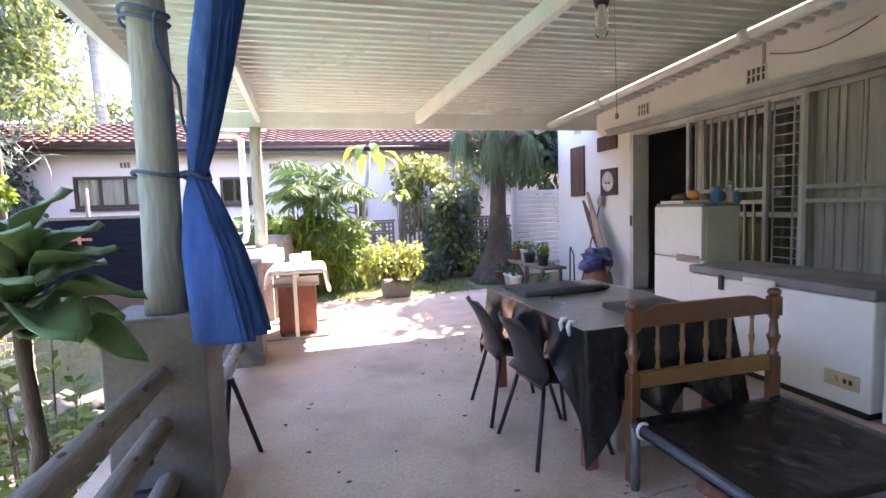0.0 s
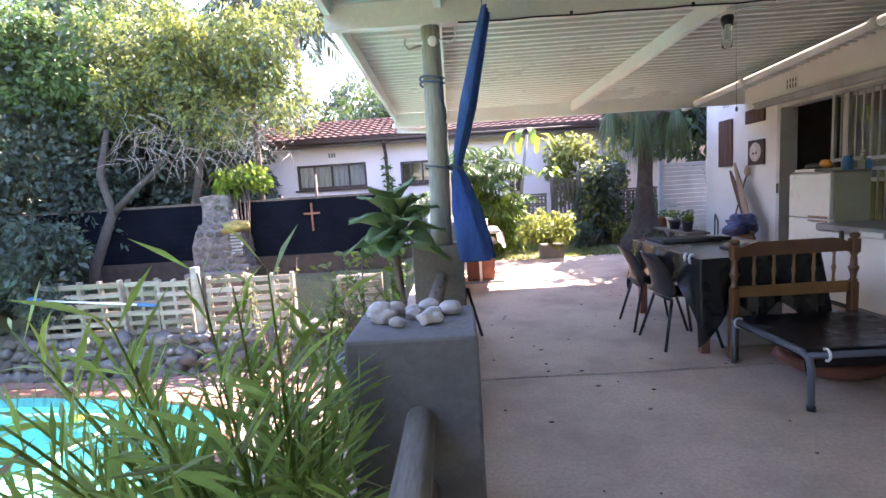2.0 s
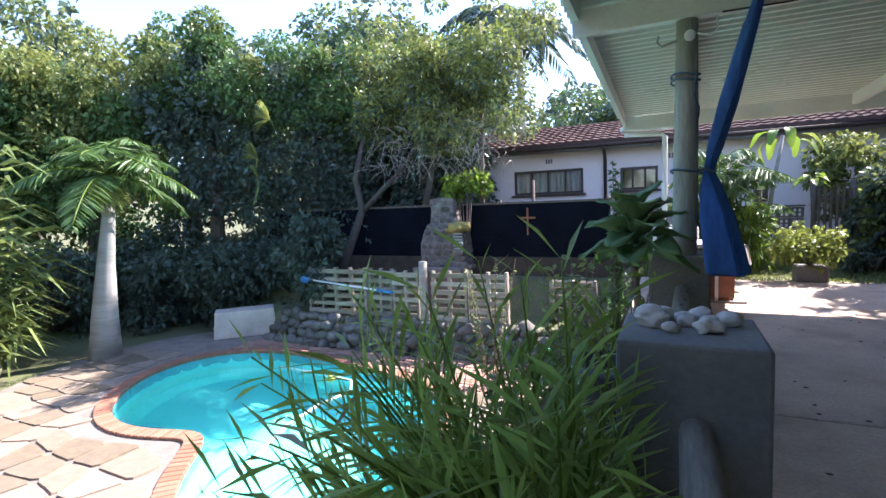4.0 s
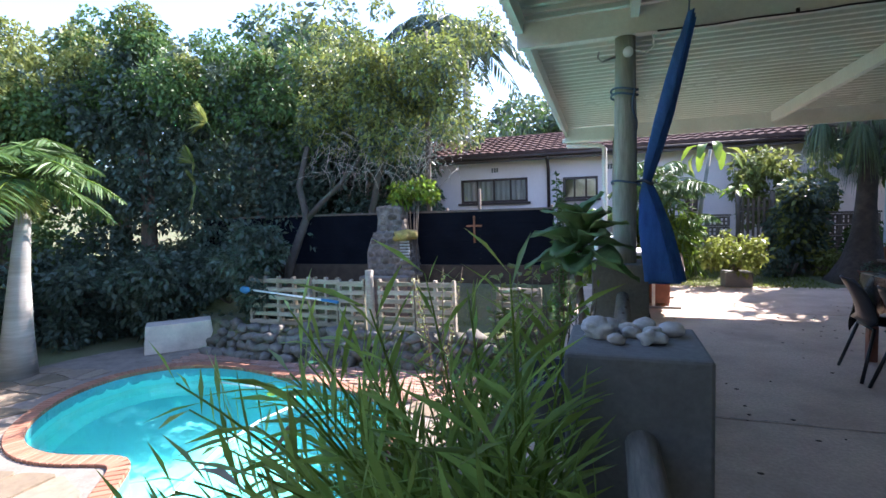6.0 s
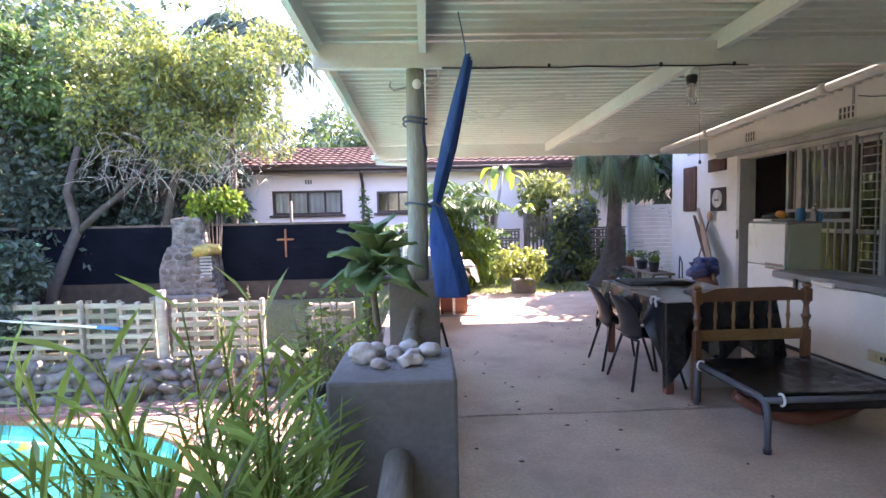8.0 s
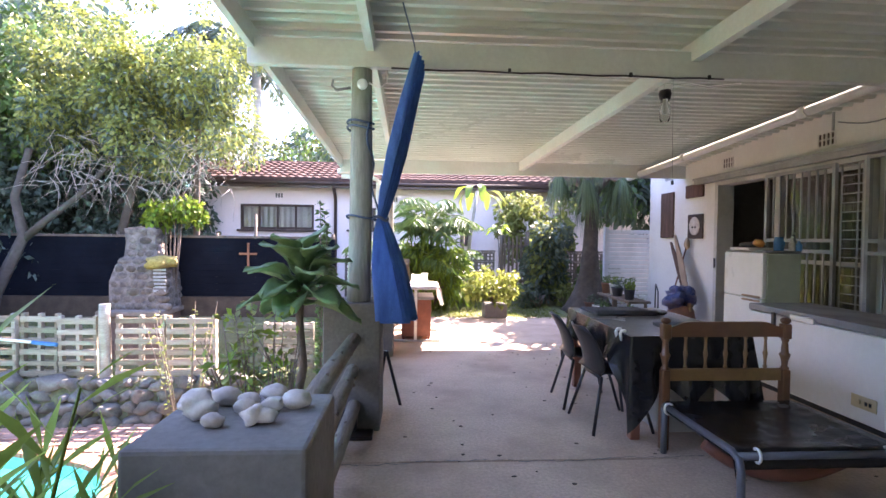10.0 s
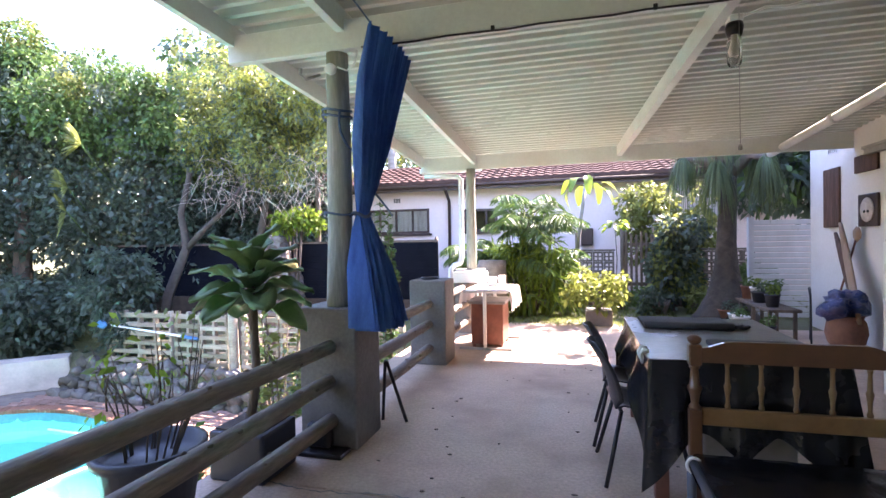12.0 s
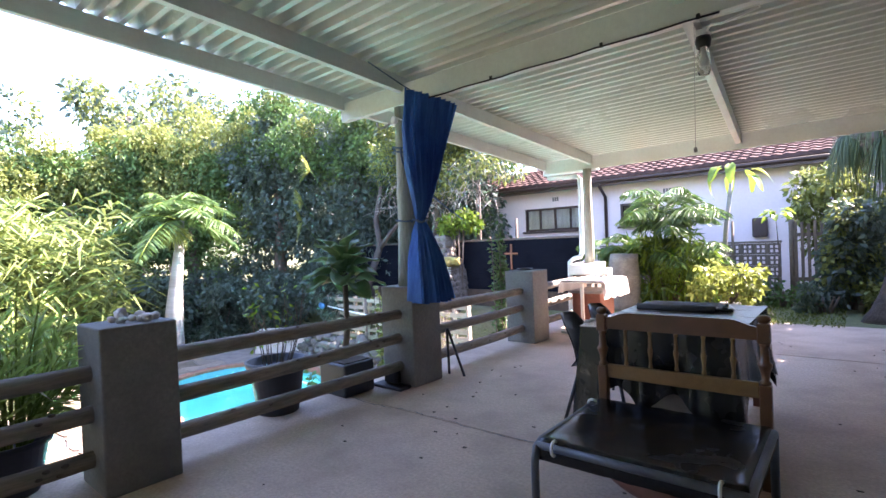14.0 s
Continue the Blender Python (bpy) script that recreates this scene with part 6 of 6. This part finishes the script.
stemmed("column_plant", "tall narrow leafy plant growing beside the veranda", -2.54, 6.35, POOL_Z, 1.95, 8, 0.15, 0.09, 0.04, L_MID, 31, 190)
stemmed("column_plant", "thin leafy stems growing beside the veranda", -2.75, 4.3, POOL_Z, 0.9, 7, 0.35, 0.12, 0.05, L_OLIVE, 32, 80)
stemmed("wild_rose", "sparse thorny shrub on the pool terrace", -4.6, 6.95, POOL_Z, 0.55, 9, 0.6, 0.06, 0.035, L_OLIVE, 33, 30)
stemmed("low_shrub", "green undergrowth beside the veranda wall", -2.9, 5.2, POOL_Z, 0.25, 12, 0.5, 0.12, 0.06, L_MID, 34, 70)
stemmed("low_shrub", "green undergrowth beside the veranda wall", -3.0, 3.6, POOL_Z, -0.05, 12, 0.5, 0.12, 0.06, L_MID, 35, 70)

# ---- garden beyond the veranda ----
def areca(x, y, n, h, seed, label):
    t = thing("areca_palm", label, "palm")
    rs = random.Random(seed)
    Bs, Ws, Ls, ribs, canes = [], [], [], [], []
    for k in range(n):
        a = rs.uniform(0, 6.3)
        bx, by = x + rs.uniform(-0.35, 0.35), y + rs.uniform(-0.25, 0.25)
        top = (bx + 0.2 * math.cos(a), by + 0.2 * math.sin(a), h * rs.uniform(0.25, 0.75))
        canes.append(bm_tube([(bx, by, -0.05), top], [0.035, 0.02], 8))
        for j in range(3):
            aa = a + j * 2.1 + rs.uniform(-0.3, 0.3)
            b, w, l, pts = frond(top, (math.cos(aa), math.sin(aa), rs.uniform(0.5, 1.5)), h * rs.uniform(0.3, 0.46), 34, 0.40, 0.03, 0.6, seed * 100 + k * 3 + j)
            Bs.append(b), Ws.append(w), Ls.append(l)
            ribs.append(bm_tube([top] + pts[::5], 0.009, 5))
    for q in canes:
        part("cane", q, L_BRIGHT, t)
    for q in ribs:
        part("leaf_rib", q, L_BRIGHT, t)
    ob = new("leaves", leaf_mesh("leaves", np.concatenate(Bs), np.concatenate(Ws), np.concatenate(Ls), 0.028, L_MID, 0.3, seed))
    ob.parent = t
    return t


areca(-1.0, 9.95, 17, 2.7, 3, "dense green areca palm clump by the lawn")
areca(-2.0, 10.2, 8, 1.9, 7, "feathery green areca palm clump by the lawn")
crown_pp = thing("papaya_tree", "young papaya with broad yellow-green leaves", "tree")
part("trunk", bm_tube([(-0.2, 10.4, -0.05), (-0.1, 10.4, 1.4), (0.05, 10.35, 2.5)], [0.05, 0.04, 0.03], 9), M_PALEBARK, crown_pp)
rs = random.Random(6)
for k in range(8):
    a = k * 2.4
    part("leaf", big_leaf((0.05 + 0.3 * math.cos(a), 10.35 + 0.3 * math.sin(a), 2.5 + 0.12 * math.sin(k)), a, rs.uniform(-0.9, 0.2), 0.34, 0.17, 0.8), L_YELLOW if k % 4 == 0 else L_BRIGHT, crown_pp)

plt = thing("planter_shrub", "yellow-green shrub in a low concrete planter", "potted plant")
part("planter", join(bm_box((0.0, 8.66, -0.06), (0.42, 9.06, 0.25), 0.02, 2)), M_CEMENT, plt)
part("branches", join(*[bm_tube([(0.2, 8.86, 0.24), (0.2 + 0.3 * math.cos(k), 8.86 + 0.3 * math.sin(k), 0.62)], [0.012, 0.005], 6) for k in range(9)]), M_BARK, plt)
crown("leaves", clumps_in((-0.22, 8.6, 0.38), (0.62, 9.15, 0.80), 14, 0.10, 0.18, 5), 900, 0.11, 0.06, L_YELLOW, plt, 51)

shr = thing("tall_seedling", "thin sapling with a few broad bright leaves", "sapling")
part("stem", bm_tube([(0.62, 11.0, -0.05), (0.66, 11.0, 1.0), (0.62, 11.0, 1.75)], [0.012, 0.01, 0.006], 7), M_BARK, shr)
for k in range(9):
    part("leaf", big_leaf((0.62 + 0.1 * math.cos(k * 2.4), 11.0 + 0.1 * math.sin(k * 2.4), 1.62 + 0.02 * k), k * 2.4, 0.1, 0.22, 0.11, 0.6), L_BRIGHT, shr)


def bush(name, label, lo, hi, n, rr, leaves, ln, wd, m, seed, category="shrub", second=None):
    t = thing(name, label, category)
    cx, cy = (lo[0] + hi[0]) / 2, (lo[1] + hi[1]) / 2
    g0 = ground_z(cx, cy) - 0.03
    br = []
    for k in range(7):
        a = k * 0.9
        br.append(bm_tube([(cx + 0.05 * math.cos(a), cy + 0.05 * math.sin(a), g0), (cx + (hi[0] - lo[0]) * 0.3 * math.cos(a), cy + (hi[1] - lo[1]) * 0.3 * math.sin(a), (lo[2] + hi[2]) / 2)], [0.03, 0.012], 6))
    for q in br:
        part("branch", q, M_BARK, t)
    cl = clumps_in(lo, hi, n, rr[0], rr[1], seed)
    crown("leaves", cl, leaves, ln, wd, m, t, seed)
    if second:
        crown("young_leaves", cl[::2], leaves // 3, ln, wd, second, t, seed + 1)
    return t


bush("dark_hedge", "dense dark green bush by the gate", (1.35, 10.6, 0.2), (2.0, 11.2, 2.0), 26, (0.2, 0.34), 4200, 0.13, 0.07, L_DARK, 61, second=L_OLIVE)
bush("variegated_shrub", "pale variegated leafy shrub behind the gate", (0.9, 11.8, 1.0), (2.6, 12.4, 2.4), 22, (0.2, 0.36), 3200, 0.14, 0.07, L_OLIVE, 62)
for i, (x, y) in enumerate(((0.75, 10.9), (1.35, 10.2), (2.1, 10.4), (2.8, 10.3), (-0.35, 10.9), (3.2, 10.2), (-1.7, 9.6))):
    bush("bedding_plant", "low mixed flowering plants in the garden bed", (x - 0.3, y - 0.2, 0.1), (x + 0.3, y + 0.2, 0.42), 8, (0.1, 0.18), 500, 0.1, 0.05, (L_MID, L_DARK, L_OLIVE)[i % 3], 70 + i)
bush("palm_skirt", "leafy green shrub round the palm stems", (-1.7, 9.6, 0.15), (-0.3, 10.1, 1.3), 26, (0.15, 0.3), 2200, 0.24, 0.035, L_BRIGHT, 91, second=L_MID)
bush("fence_creeper", "dark creeper on the breeze block wall", (2.5, 10.7, 0.3), (3.4, 11.1, 0.8), 10, (0.16, 0.26), 1300, 0.11, 0.055, L_MID, 93, second=L_MID)
# crown made taller, denser and nearer to shade the veranda's far floor
bush("background_tree", "dark leafy tree behind the white fence, crown enlarged to block sun", (3.4, 10.5, 2.5), (6.9, 13.6, 6.2), 84, (0.5, 0.9), 15000, 0.22, 0.11, L_DARK, 80, "tree", L_MID)

# ponytail palm
pt = thing("ponytail_palm", "swollen-based palm with long hanging strap leaves", "palm tree")
BX, BY = 2.30, 9.62
prof = [(0.60, -0.1), (0.46, 0.1), (0.31, 0.4), (0.20, 0.8), (0.15, 1.3), (0.135, 1.9), (0.12, 2.9)]
bm = bm_lathe(prof, 22, (BX, BY, 0))
for v in bm.verts:
    a = math.atan2(v.co.y - BY, v.co.x - BX)
    k = 1 + 0.09 * math.sin(5 * a + 2) * max(0, 1 - v.co.z) + 0.05 * noise.noise((v.co.x * 5, v.co.y * 5, v.co.z * 3))
    v.co.x, v.co.y = BX + (v.co.x - BX) * k + 0.05 * sstep(0.8, 2.7, v.co.z), BY + (v.co.y - BY) * k
part("trunk", bm, mat("dark_corky_bark", (0.06, 0.048, 0.038), 0.95, 0.4, 9, 2, 0.9, tint=(0.035, 0.03, 0.025), bump_dist=0.04), pt)
rg = np.random.default_rng(9)
heads = [(BX + 0.05, BY, 3.3), (BX - 0.62, BY + 0.1, 2.75), (BX + 0.6, BY + 0.1, 2.85), (BX - 0.3, BY - 0.4, 3.25), (BX + 0.3, BY + 0.5, 3.3), (BX - 0.5, BY + 0.3, 3.3), (BX + 0.5, BY - 0.3, 2.65), (BX - 0.2, BY - 0.3, 2.6)]
for h in heads[1:]:
    part("branch", bm_tube([(BX + 0.04, BY, 2.4), (h[0] * 0.6 + BX * 0.4, h[1] * 0.6 + BY * 0.4, 2.75), h], [0.10, 0.08, 0.06], 9), M_BARK, pt)
V, F = [], []
for h in heads:
    for k in range(300):
        a, e = rg.uniform(0, 6.283), rg.uniform(-0.7, 1.3)
        d = np.array([math.cos(a) * math.cos(e), math.sin(a) * math.cos(e), math.sin(e)])
        L = rg.uniform(0.35, 0.85)
        sd = np.array([-math.sin(a), math.cos(a), 0]) * 0.012
        o = len(V)
        for i in range(6):
            f = i / 5
            p = np.array(h) + d * L * (f ** 0.8) * 0.45 + np.array([0, 0, -1.0]) * (L * 1.05 * f * f)
            w = 1 - 0.8 * f
            V += [tuple(p + sd * w), tuple(p - sd * w)]
            if i:
                b = o + 2 * i
                F.append((b - 2, b - 1, b + 1, b))
ob = raw("leaves", V, F, L_STRAP)
ob.parent = pt

# lawn blades
def lawn():
    rg = np.random.default_rng(12)
    zones = [(-2.6, 1.6, 8.35, 11.2, 9000), (-10.5, -3.0, 8.0, 10.3, 7000), (-11, -3.6, 7.7, 8.3, 2500)]
    B = []
    for x0, x1, y0, y1, n in zones:
        for _ in range(n):
            x, y = rg.uniform(x0, x1), rg.uniform(y0, y1)
            if noise.noise((x * 0.8, y * 0.8, 3)) > -0.25:
                B.append((x, y, ground_z(x, y) - 0.005))
    B = np.array(B)
    n = len(B)
    W = rg.normal(size=(n, 3)) * 0.5 + np.array([0, 0, 1.0])
    ob = new("lawn_grass", leaf_mesh("lawn_grass", B, W, rg.uniform(0.04, 0.09, n), 0.012, L_GRASS, 0.2, 12))
    tagged(ob, "patchy sunlit lawn grass", "grass", kind="stuff")


lawn()

# ---- the green wall round the pool ----
def hedge_line(t):
    """Middle of the overgrown hedge, from beyond the pool's far corner round to its side."""
    pts = [(-7.2, 13.0), (-10.2, 12.0), (-13.2, 10.8), (-16.4, 9.6), (-19.4, 7.2), (-21.4, 3.0), (-22, -3.0), (-21.0, -8.0)]
    f = t * (len(pts) - 1)
    i = min(int(f), len(pts) - 2)
    u = f - i
    return pts[i][0] + (pts[i + 1][0] - pts[i][0]) * u, pts[i][1] + (pts[i + 1][1] - pts[i][1]) * u


def hedge():
    rs = random.Random(14)
    for s in range(7):
        t = thing("overgrown_tree", "tall tree smothered in dark creepers behind the pool", "tree", "trees behind the pool")
        a, b = s / 7, (s + 1) / 7
        cx, cy = hedge_line((a + b) / 2)
        g0 = ground_z(cx, cy) - 0.05
        top = (6.0, 6.6, 7.0, 6.4, 6.0, 5.4, 5.0)[s]
        part("trunk", limb([(cx, cy, g0), (cx + 0.2, cy, 2.0), (cx - 0.2, cy + 0.2, top - 1)], 0.28, 0.08), M_BARK, t)
        low, up = [], []
        for _ in range(60):
            x, y = hedge_line(rs.uniform(a, b))
            z = rs.uniform(-1.2, top - 0.8)
            k = 0.8 if z < 4 else 0.5
            low.append((x + rs.uniform(-k, k), y + rs.uniform(-k, k), z, rs.uniform(0.5, 0.95)))
        for _ in range(26):
            x, y = hedge_line(rs.uniform(a, b))
            up.append((x + rs.uniform(-0.9, 0.9), y + rs.uniform(-0.9, 0.9), rs.uniform(top - 2.6, top), rs.uniform(0.35, 0.75)))
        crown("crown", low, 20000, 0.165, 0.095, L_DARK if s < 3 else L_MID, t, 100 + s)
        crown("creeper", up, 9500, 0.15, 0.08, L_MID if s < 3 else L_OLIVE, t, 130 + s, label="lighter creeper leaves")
        # paler olive leaves above the top clumps paint in the sunlight there
        crown("sun_toned_crown", [(x, y, z + 0.3, r * 0.7) for x, y, z, r in up[::4]], 2200, 0.13, 0.07, L_OLIVE, t, 160 + s)


hedge()
lean = thing("leaning_tree", "crooked pale-barked tree with olive crown and dry twigs", "tree")
tw = [limb([(-9.9, 10.0, -1.0), (-9.75, 10.1, 0.2), (-9.25, 10.2, 1.4), (-9.5, 10.3, 2.2), (-9.2, 10.3, 3.2)], 0.14, 0.06), limb([(-9.3, 10.2, 1.3), (-8.8, 10.2, 1.75), (-8.3, 10.3, 2.2), (-7.4, 10.4, 3.2)], 0.08, 0.04),
      limb([(-7.9, 10.9, -1.0), (-7.8, 10.9, 1.2), (-7.4, 10.8, 2.6), (-6.8, 10.6, 3.6)], 0.12, 0.05)]
part("trunk", join(*tw), mat("grey_bark", (0.085, 0.07, 0.055), 0.9, 0.3, 10, 2, 0.6, tint=(0.06, 0.05, 0.04)), lean)
cl = clumps_in((-9.0, 9.6, 2.9), (-5.0, 11.3, 5.3), 46, 0.3, 0.6, 15, lambda x, y, z: ((x + 7.0) / 2.2) ** 2 + ((z - 3.9) / 1.6) ** 2 < 1)
cl += clumps_in((-9.7, 9.8, 3.4), (-4.5, 11.2, 6.3), 18, 0.25, 0.5, 77)
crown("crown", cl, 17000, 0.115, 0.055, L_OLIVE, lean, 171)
# crown's inner shade painted with darker leaves in the same clumps
crown("shade_toned_leaves", cl, 7000, 0.12, 0.06, L_DARK, lean, 173)
# sunlight on the upper crown painted with yellower leaves
crown("sun_toned_leaves", [(x, y - 0.1, z + 0.25, r * 0.8) for x, y, z, r in cl if z > 3.8], 5000, 0.11, 0.055, L_YELLOW, lean, 174)
rs = random.Random(16)
dry = []
for k in range(240):
    p = Vector((rs.uniform(-8.8, -5.0), rs.uniform(9.7, 10.6), rs.uniform(2.4, 3.5)))
    q = p + Vector((rs.uniform(-0.6, 0.6), rs.uniform(-0.3, 0.3), rs.uniform(-0.8, 0.1)))
    dry.append(bm_tube([p, p.lerp(q, 0.5) + Vector((0.05, 0, 0.06)), q], [0.008, 0.005, 0.002], 4))
part("dry_twig_tangle", join(*dry), mat("dry_twig", (0.42, 0.36, 0.30), 0.9, 0.2, 20, 3, 0.2), lean, "tangle of dry grey twigs")
tagged(mesh_ob("utility_pole", bm_rod((-6.25, 11.1, -1.0), (-6.15, 11.1, 5.9), 0.075, 0.055, 10, 4, 0.003), M_BARK), "dark timber utility pole among the trees", "pole")
bush("braai_creeper", "bright creeper over the barbecue", (-6.9, 10.2, 1.8), (-6.0, 10.6, 2.4), 9, (0.15, 0.28), 900, 0.14, 0.08, L_BRIGHT, 181)
bush("pool_shrub", "bushy blue-green shrub beside the pool fence", (-10.6, 8.5, -0.8), (-9.4, 9.5, 1.3), 26, (0.22, 0.4), 5200, 0.15, 0.06, L_DARK, 182)
for i, (x, y, w) in enumerate(((-11.6, 9.9, 1.0), (-13.6, 9.2, 1.1), (-15.4, 8.2, 1.2), (-16.9, 6.6, 1.2), (-17.6, 4.6, 1.2))):
    bush("hedge_undergrowth", "dark leafy undergrowth at the foot of the hedge", (x - w, y - 0.7, -1.6), (x + w, y + 0.7, 0.5), 30, (0.3, 0.55), 5200, 0.16, 0.085, L_DARK, 400 + i)
for i, (x, y, z, a) in enumerate(((-12.2, 9.6, 2.9, 1.3), (-11.6, 9.5, 3.9, 1.8), (-12.0, 9.4, 2.3, 0.2))):
    f = thing("fan_palm_leaf", "pale fan palm leaf poking out of the hedge", "leaf", "fan palm leaves")
    u = np.linspace(-1.7, 1.7, 30)
    d = np.stack([0.75 * np.cos(a + u) - 0.1, -0.45 - 0.35 * np.cos(a + u), np.sin(a + u)], 1)
    ob = new("fan", leaf_mesh("fan", np.repeat([[x, y, z]], 30, 0), d, 0.6 + 0.12 * np.cos(u), 0.065, L_OLIVE, 0.22, 190 + i))
    ob.parent = f
    part("stalk", bm_tube([(x, y, z), (x - 0.1, y + 0.5, z - 0.5), (x, y + 1.2, z - 1.2)], 0.014, 6), L_MID, f)

palm("pool_palm", "palm with pale swollen trunk and arching green fronds by the pool", None, [(-13.25, 5.75, POOL_Z - 0.05), (-13.2, 5.78, -0.8), (-13.1, 5.85, 0.4), (-13.0, 5.95, 1.5), (-12.95, 6.0, 2.35)],
     [0.34, 0.27, 0.18, 0.13, 0.10], (-12.95, 6.0, 2.35), 20, 2.1, 0.62, 0.055, L_MID, 0.62, 5, up=1.6, nleaf=34)
fruit = thing("palm_flower", "yellow palm flower cluster under the fronds", "flower")
d = np.random.default_rng(3).normal(size=(260, 3)) * np.array([1, 1, 0.7]) + np.array([0.5, -0.4, -0.5])
ob = new("blossom", leaf_mesh("blossom", np.repeat([[-12.65, 5.72, 2.1]], 260, 0), d, 0.48, 0.022, L_YELLOW, 0.5, 6))
ob.parent = fruit
for i, (x, y, h, s) in enumerate(((-7.4, 19.0, 8.4, 2), (-9.0, 19.8, 9.2, 3))):
    palm("royal_palm", "tall feathery palm rising behind the trees", None, [(x, y, 0.0), (x + 0.1, y, h * 0.5), (x, y, h)], [0.22, 0.17, 0.14], (x, y, h), 17, 2.9, 0.9, 0.09, L_DARK, 0.85, s, up=0.8, nleaf=44)


def reeds():
    t = thing("reed_bed", "tall bright sunlit reed grass beyond the pool", "reeds", kind="stuff")
    rg = np.random.default_rng(17)
    B, W, L = [], [], []
    for k in range(760):
        x = rg.uniform(-17.0, -13.6)
        y = rg.uniform(-6.5, 3.4) if k % 3 else rg.uniform(1, 4.6)
        g = ground_z(x, y)
        H = rg.uniform(3.0, 4.7)
        lean_ = rg.normal(size=2) * 0.25
        for i in range(14):
            f = rg.uniform(0.1, 1)
            B.append((x + lean_[0] * f, y + lean_[1] * f, g + H * f))
            a = rg.uniform(0, 6.283)
            W.append((math.cos(a), math.sin(a), rg.uniform(0.4, 1.3)))
            L.append(rg.uniform(0.9, 1.8))
    ob = new("blades", leaf_mesh("blades", np.array(B), np.array(W), np.array(L), 0.085, L_REED, 0.75, 17))
    ob.parent = t
    ob["kind"] = "stuff"


reeds()
rs = random.Random(19)
# entries near y = -9 are unseen, added to block sky light from behind
for i, (x, y, r, h) in enumerate(((-24, 8.5, 3.6, 9.4), (-27, 2.5, 3.2, 8.0), (-20, 13.5, 3.4, 9.0), (-15, 17, 3.0, 8.2), (-31, 13, 4.0, 11.5), (-3, 24, 3.0, 6.5), (6, 24, 3.2, 7.0), (10, 16, 3.0, 6.5), (-22, -6, 3.2, 7.0), (-6.5, -8.5, 3.0, 7.5), (-12, -9.5, 3.2, 8.0), (-17, -10, 3.2, 8.0), (-8.5, 26, 3.0, 7.0), (-4, 27, 3.0, 7.2), (-13.2, 18.5, 2.6, 9.2), (-17, 21, 3.4, 11.0))):
    g0 = ground_z(x, y)
    t = thing("far_tree", "large leafy tree around the garden, some added unseen as sky blockers", "tree", "trees behind the garden")
    part("trunk", join(limb([(x, y, g0 - 0.1), (x + 0.3, y, (g0 + h) / 2), (x, y, h - 1.5)], 0.35, 0.12), limb([(x + 0.2, y, (g0 + h) / 2 - 0.5), (x + r * 0.5, y - 0.4, h - 2.5)], 0.15, 0.06),
                       limb([(x + 0.2, y, (g0 + h) / 2 - 0.8), (x - r * 0.5, y + 0.4, h - 2.8)], 0.15, 0.06)), M_BARK, t)
    cl = [(x + rs.gauss(0, r * 0.48), y + rs.gauss(0, r * 0.48), rs.uniform(max(g0 + 0.8, h - r * 2.1), h - 0.5), rs.uniform(0.6, 1.2)) for _ in range(60)]
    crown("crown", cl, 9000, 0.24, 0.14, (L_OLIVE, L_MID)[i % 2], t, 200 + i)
    # darker leaves mixed in as painted shade within the crown
    crown("shade_toned_leaves", cl, 5000, 0.30, 0.18, L_DARK, t, 220 + i)


def hill():
    n = 40
    vs, fs = [], []
    for j in range(7):
        for i in range(n + 1):
            a = radians(-70 + 190 * i / n)
            d = 70 + j * 14
            z = 3.5 + (j * 2.1) * (0.55 + 0.45 * math.sin(a * 3 + 1)) + 2 * noise.noise((a * 4, j * 0.5, 0))
            vs.append((-d * math.sin(a), d * math.cos(a), z))
            if i and j:
                o = (j - 1) * (n + 1) + i
                fs.append((o - 1, o, o + n + 1, o + n))
    ob = raw("hill", vs, fs, M_GRASS_G)
    tagged(ob, "wooded hillside in the distance", "hill", kind="structure")
    rg = np.random.default_rng(23)
    cl = []
    for _ in range(420):
        a = radians(rg.uniform(-60, 110))
        d = rg.uniform(70, 120)
        cl.append((-d * math.sin(a), d * math.cos(a), 4.5 + (d - 70) / 14 * 2.0 * (0.55 + 0.45 * math.sin(a * 3 + 1)) + rg.uniform(0, 1.5), rg.uniform(1.6, 3.2)))
    o = crown("hill_woods", cl, 16000, 1.3, 0.9, L_MID, None, 240)
    tagged(o, "distant mixed woods on the hillside", "woods", kind="stuff")


hill()
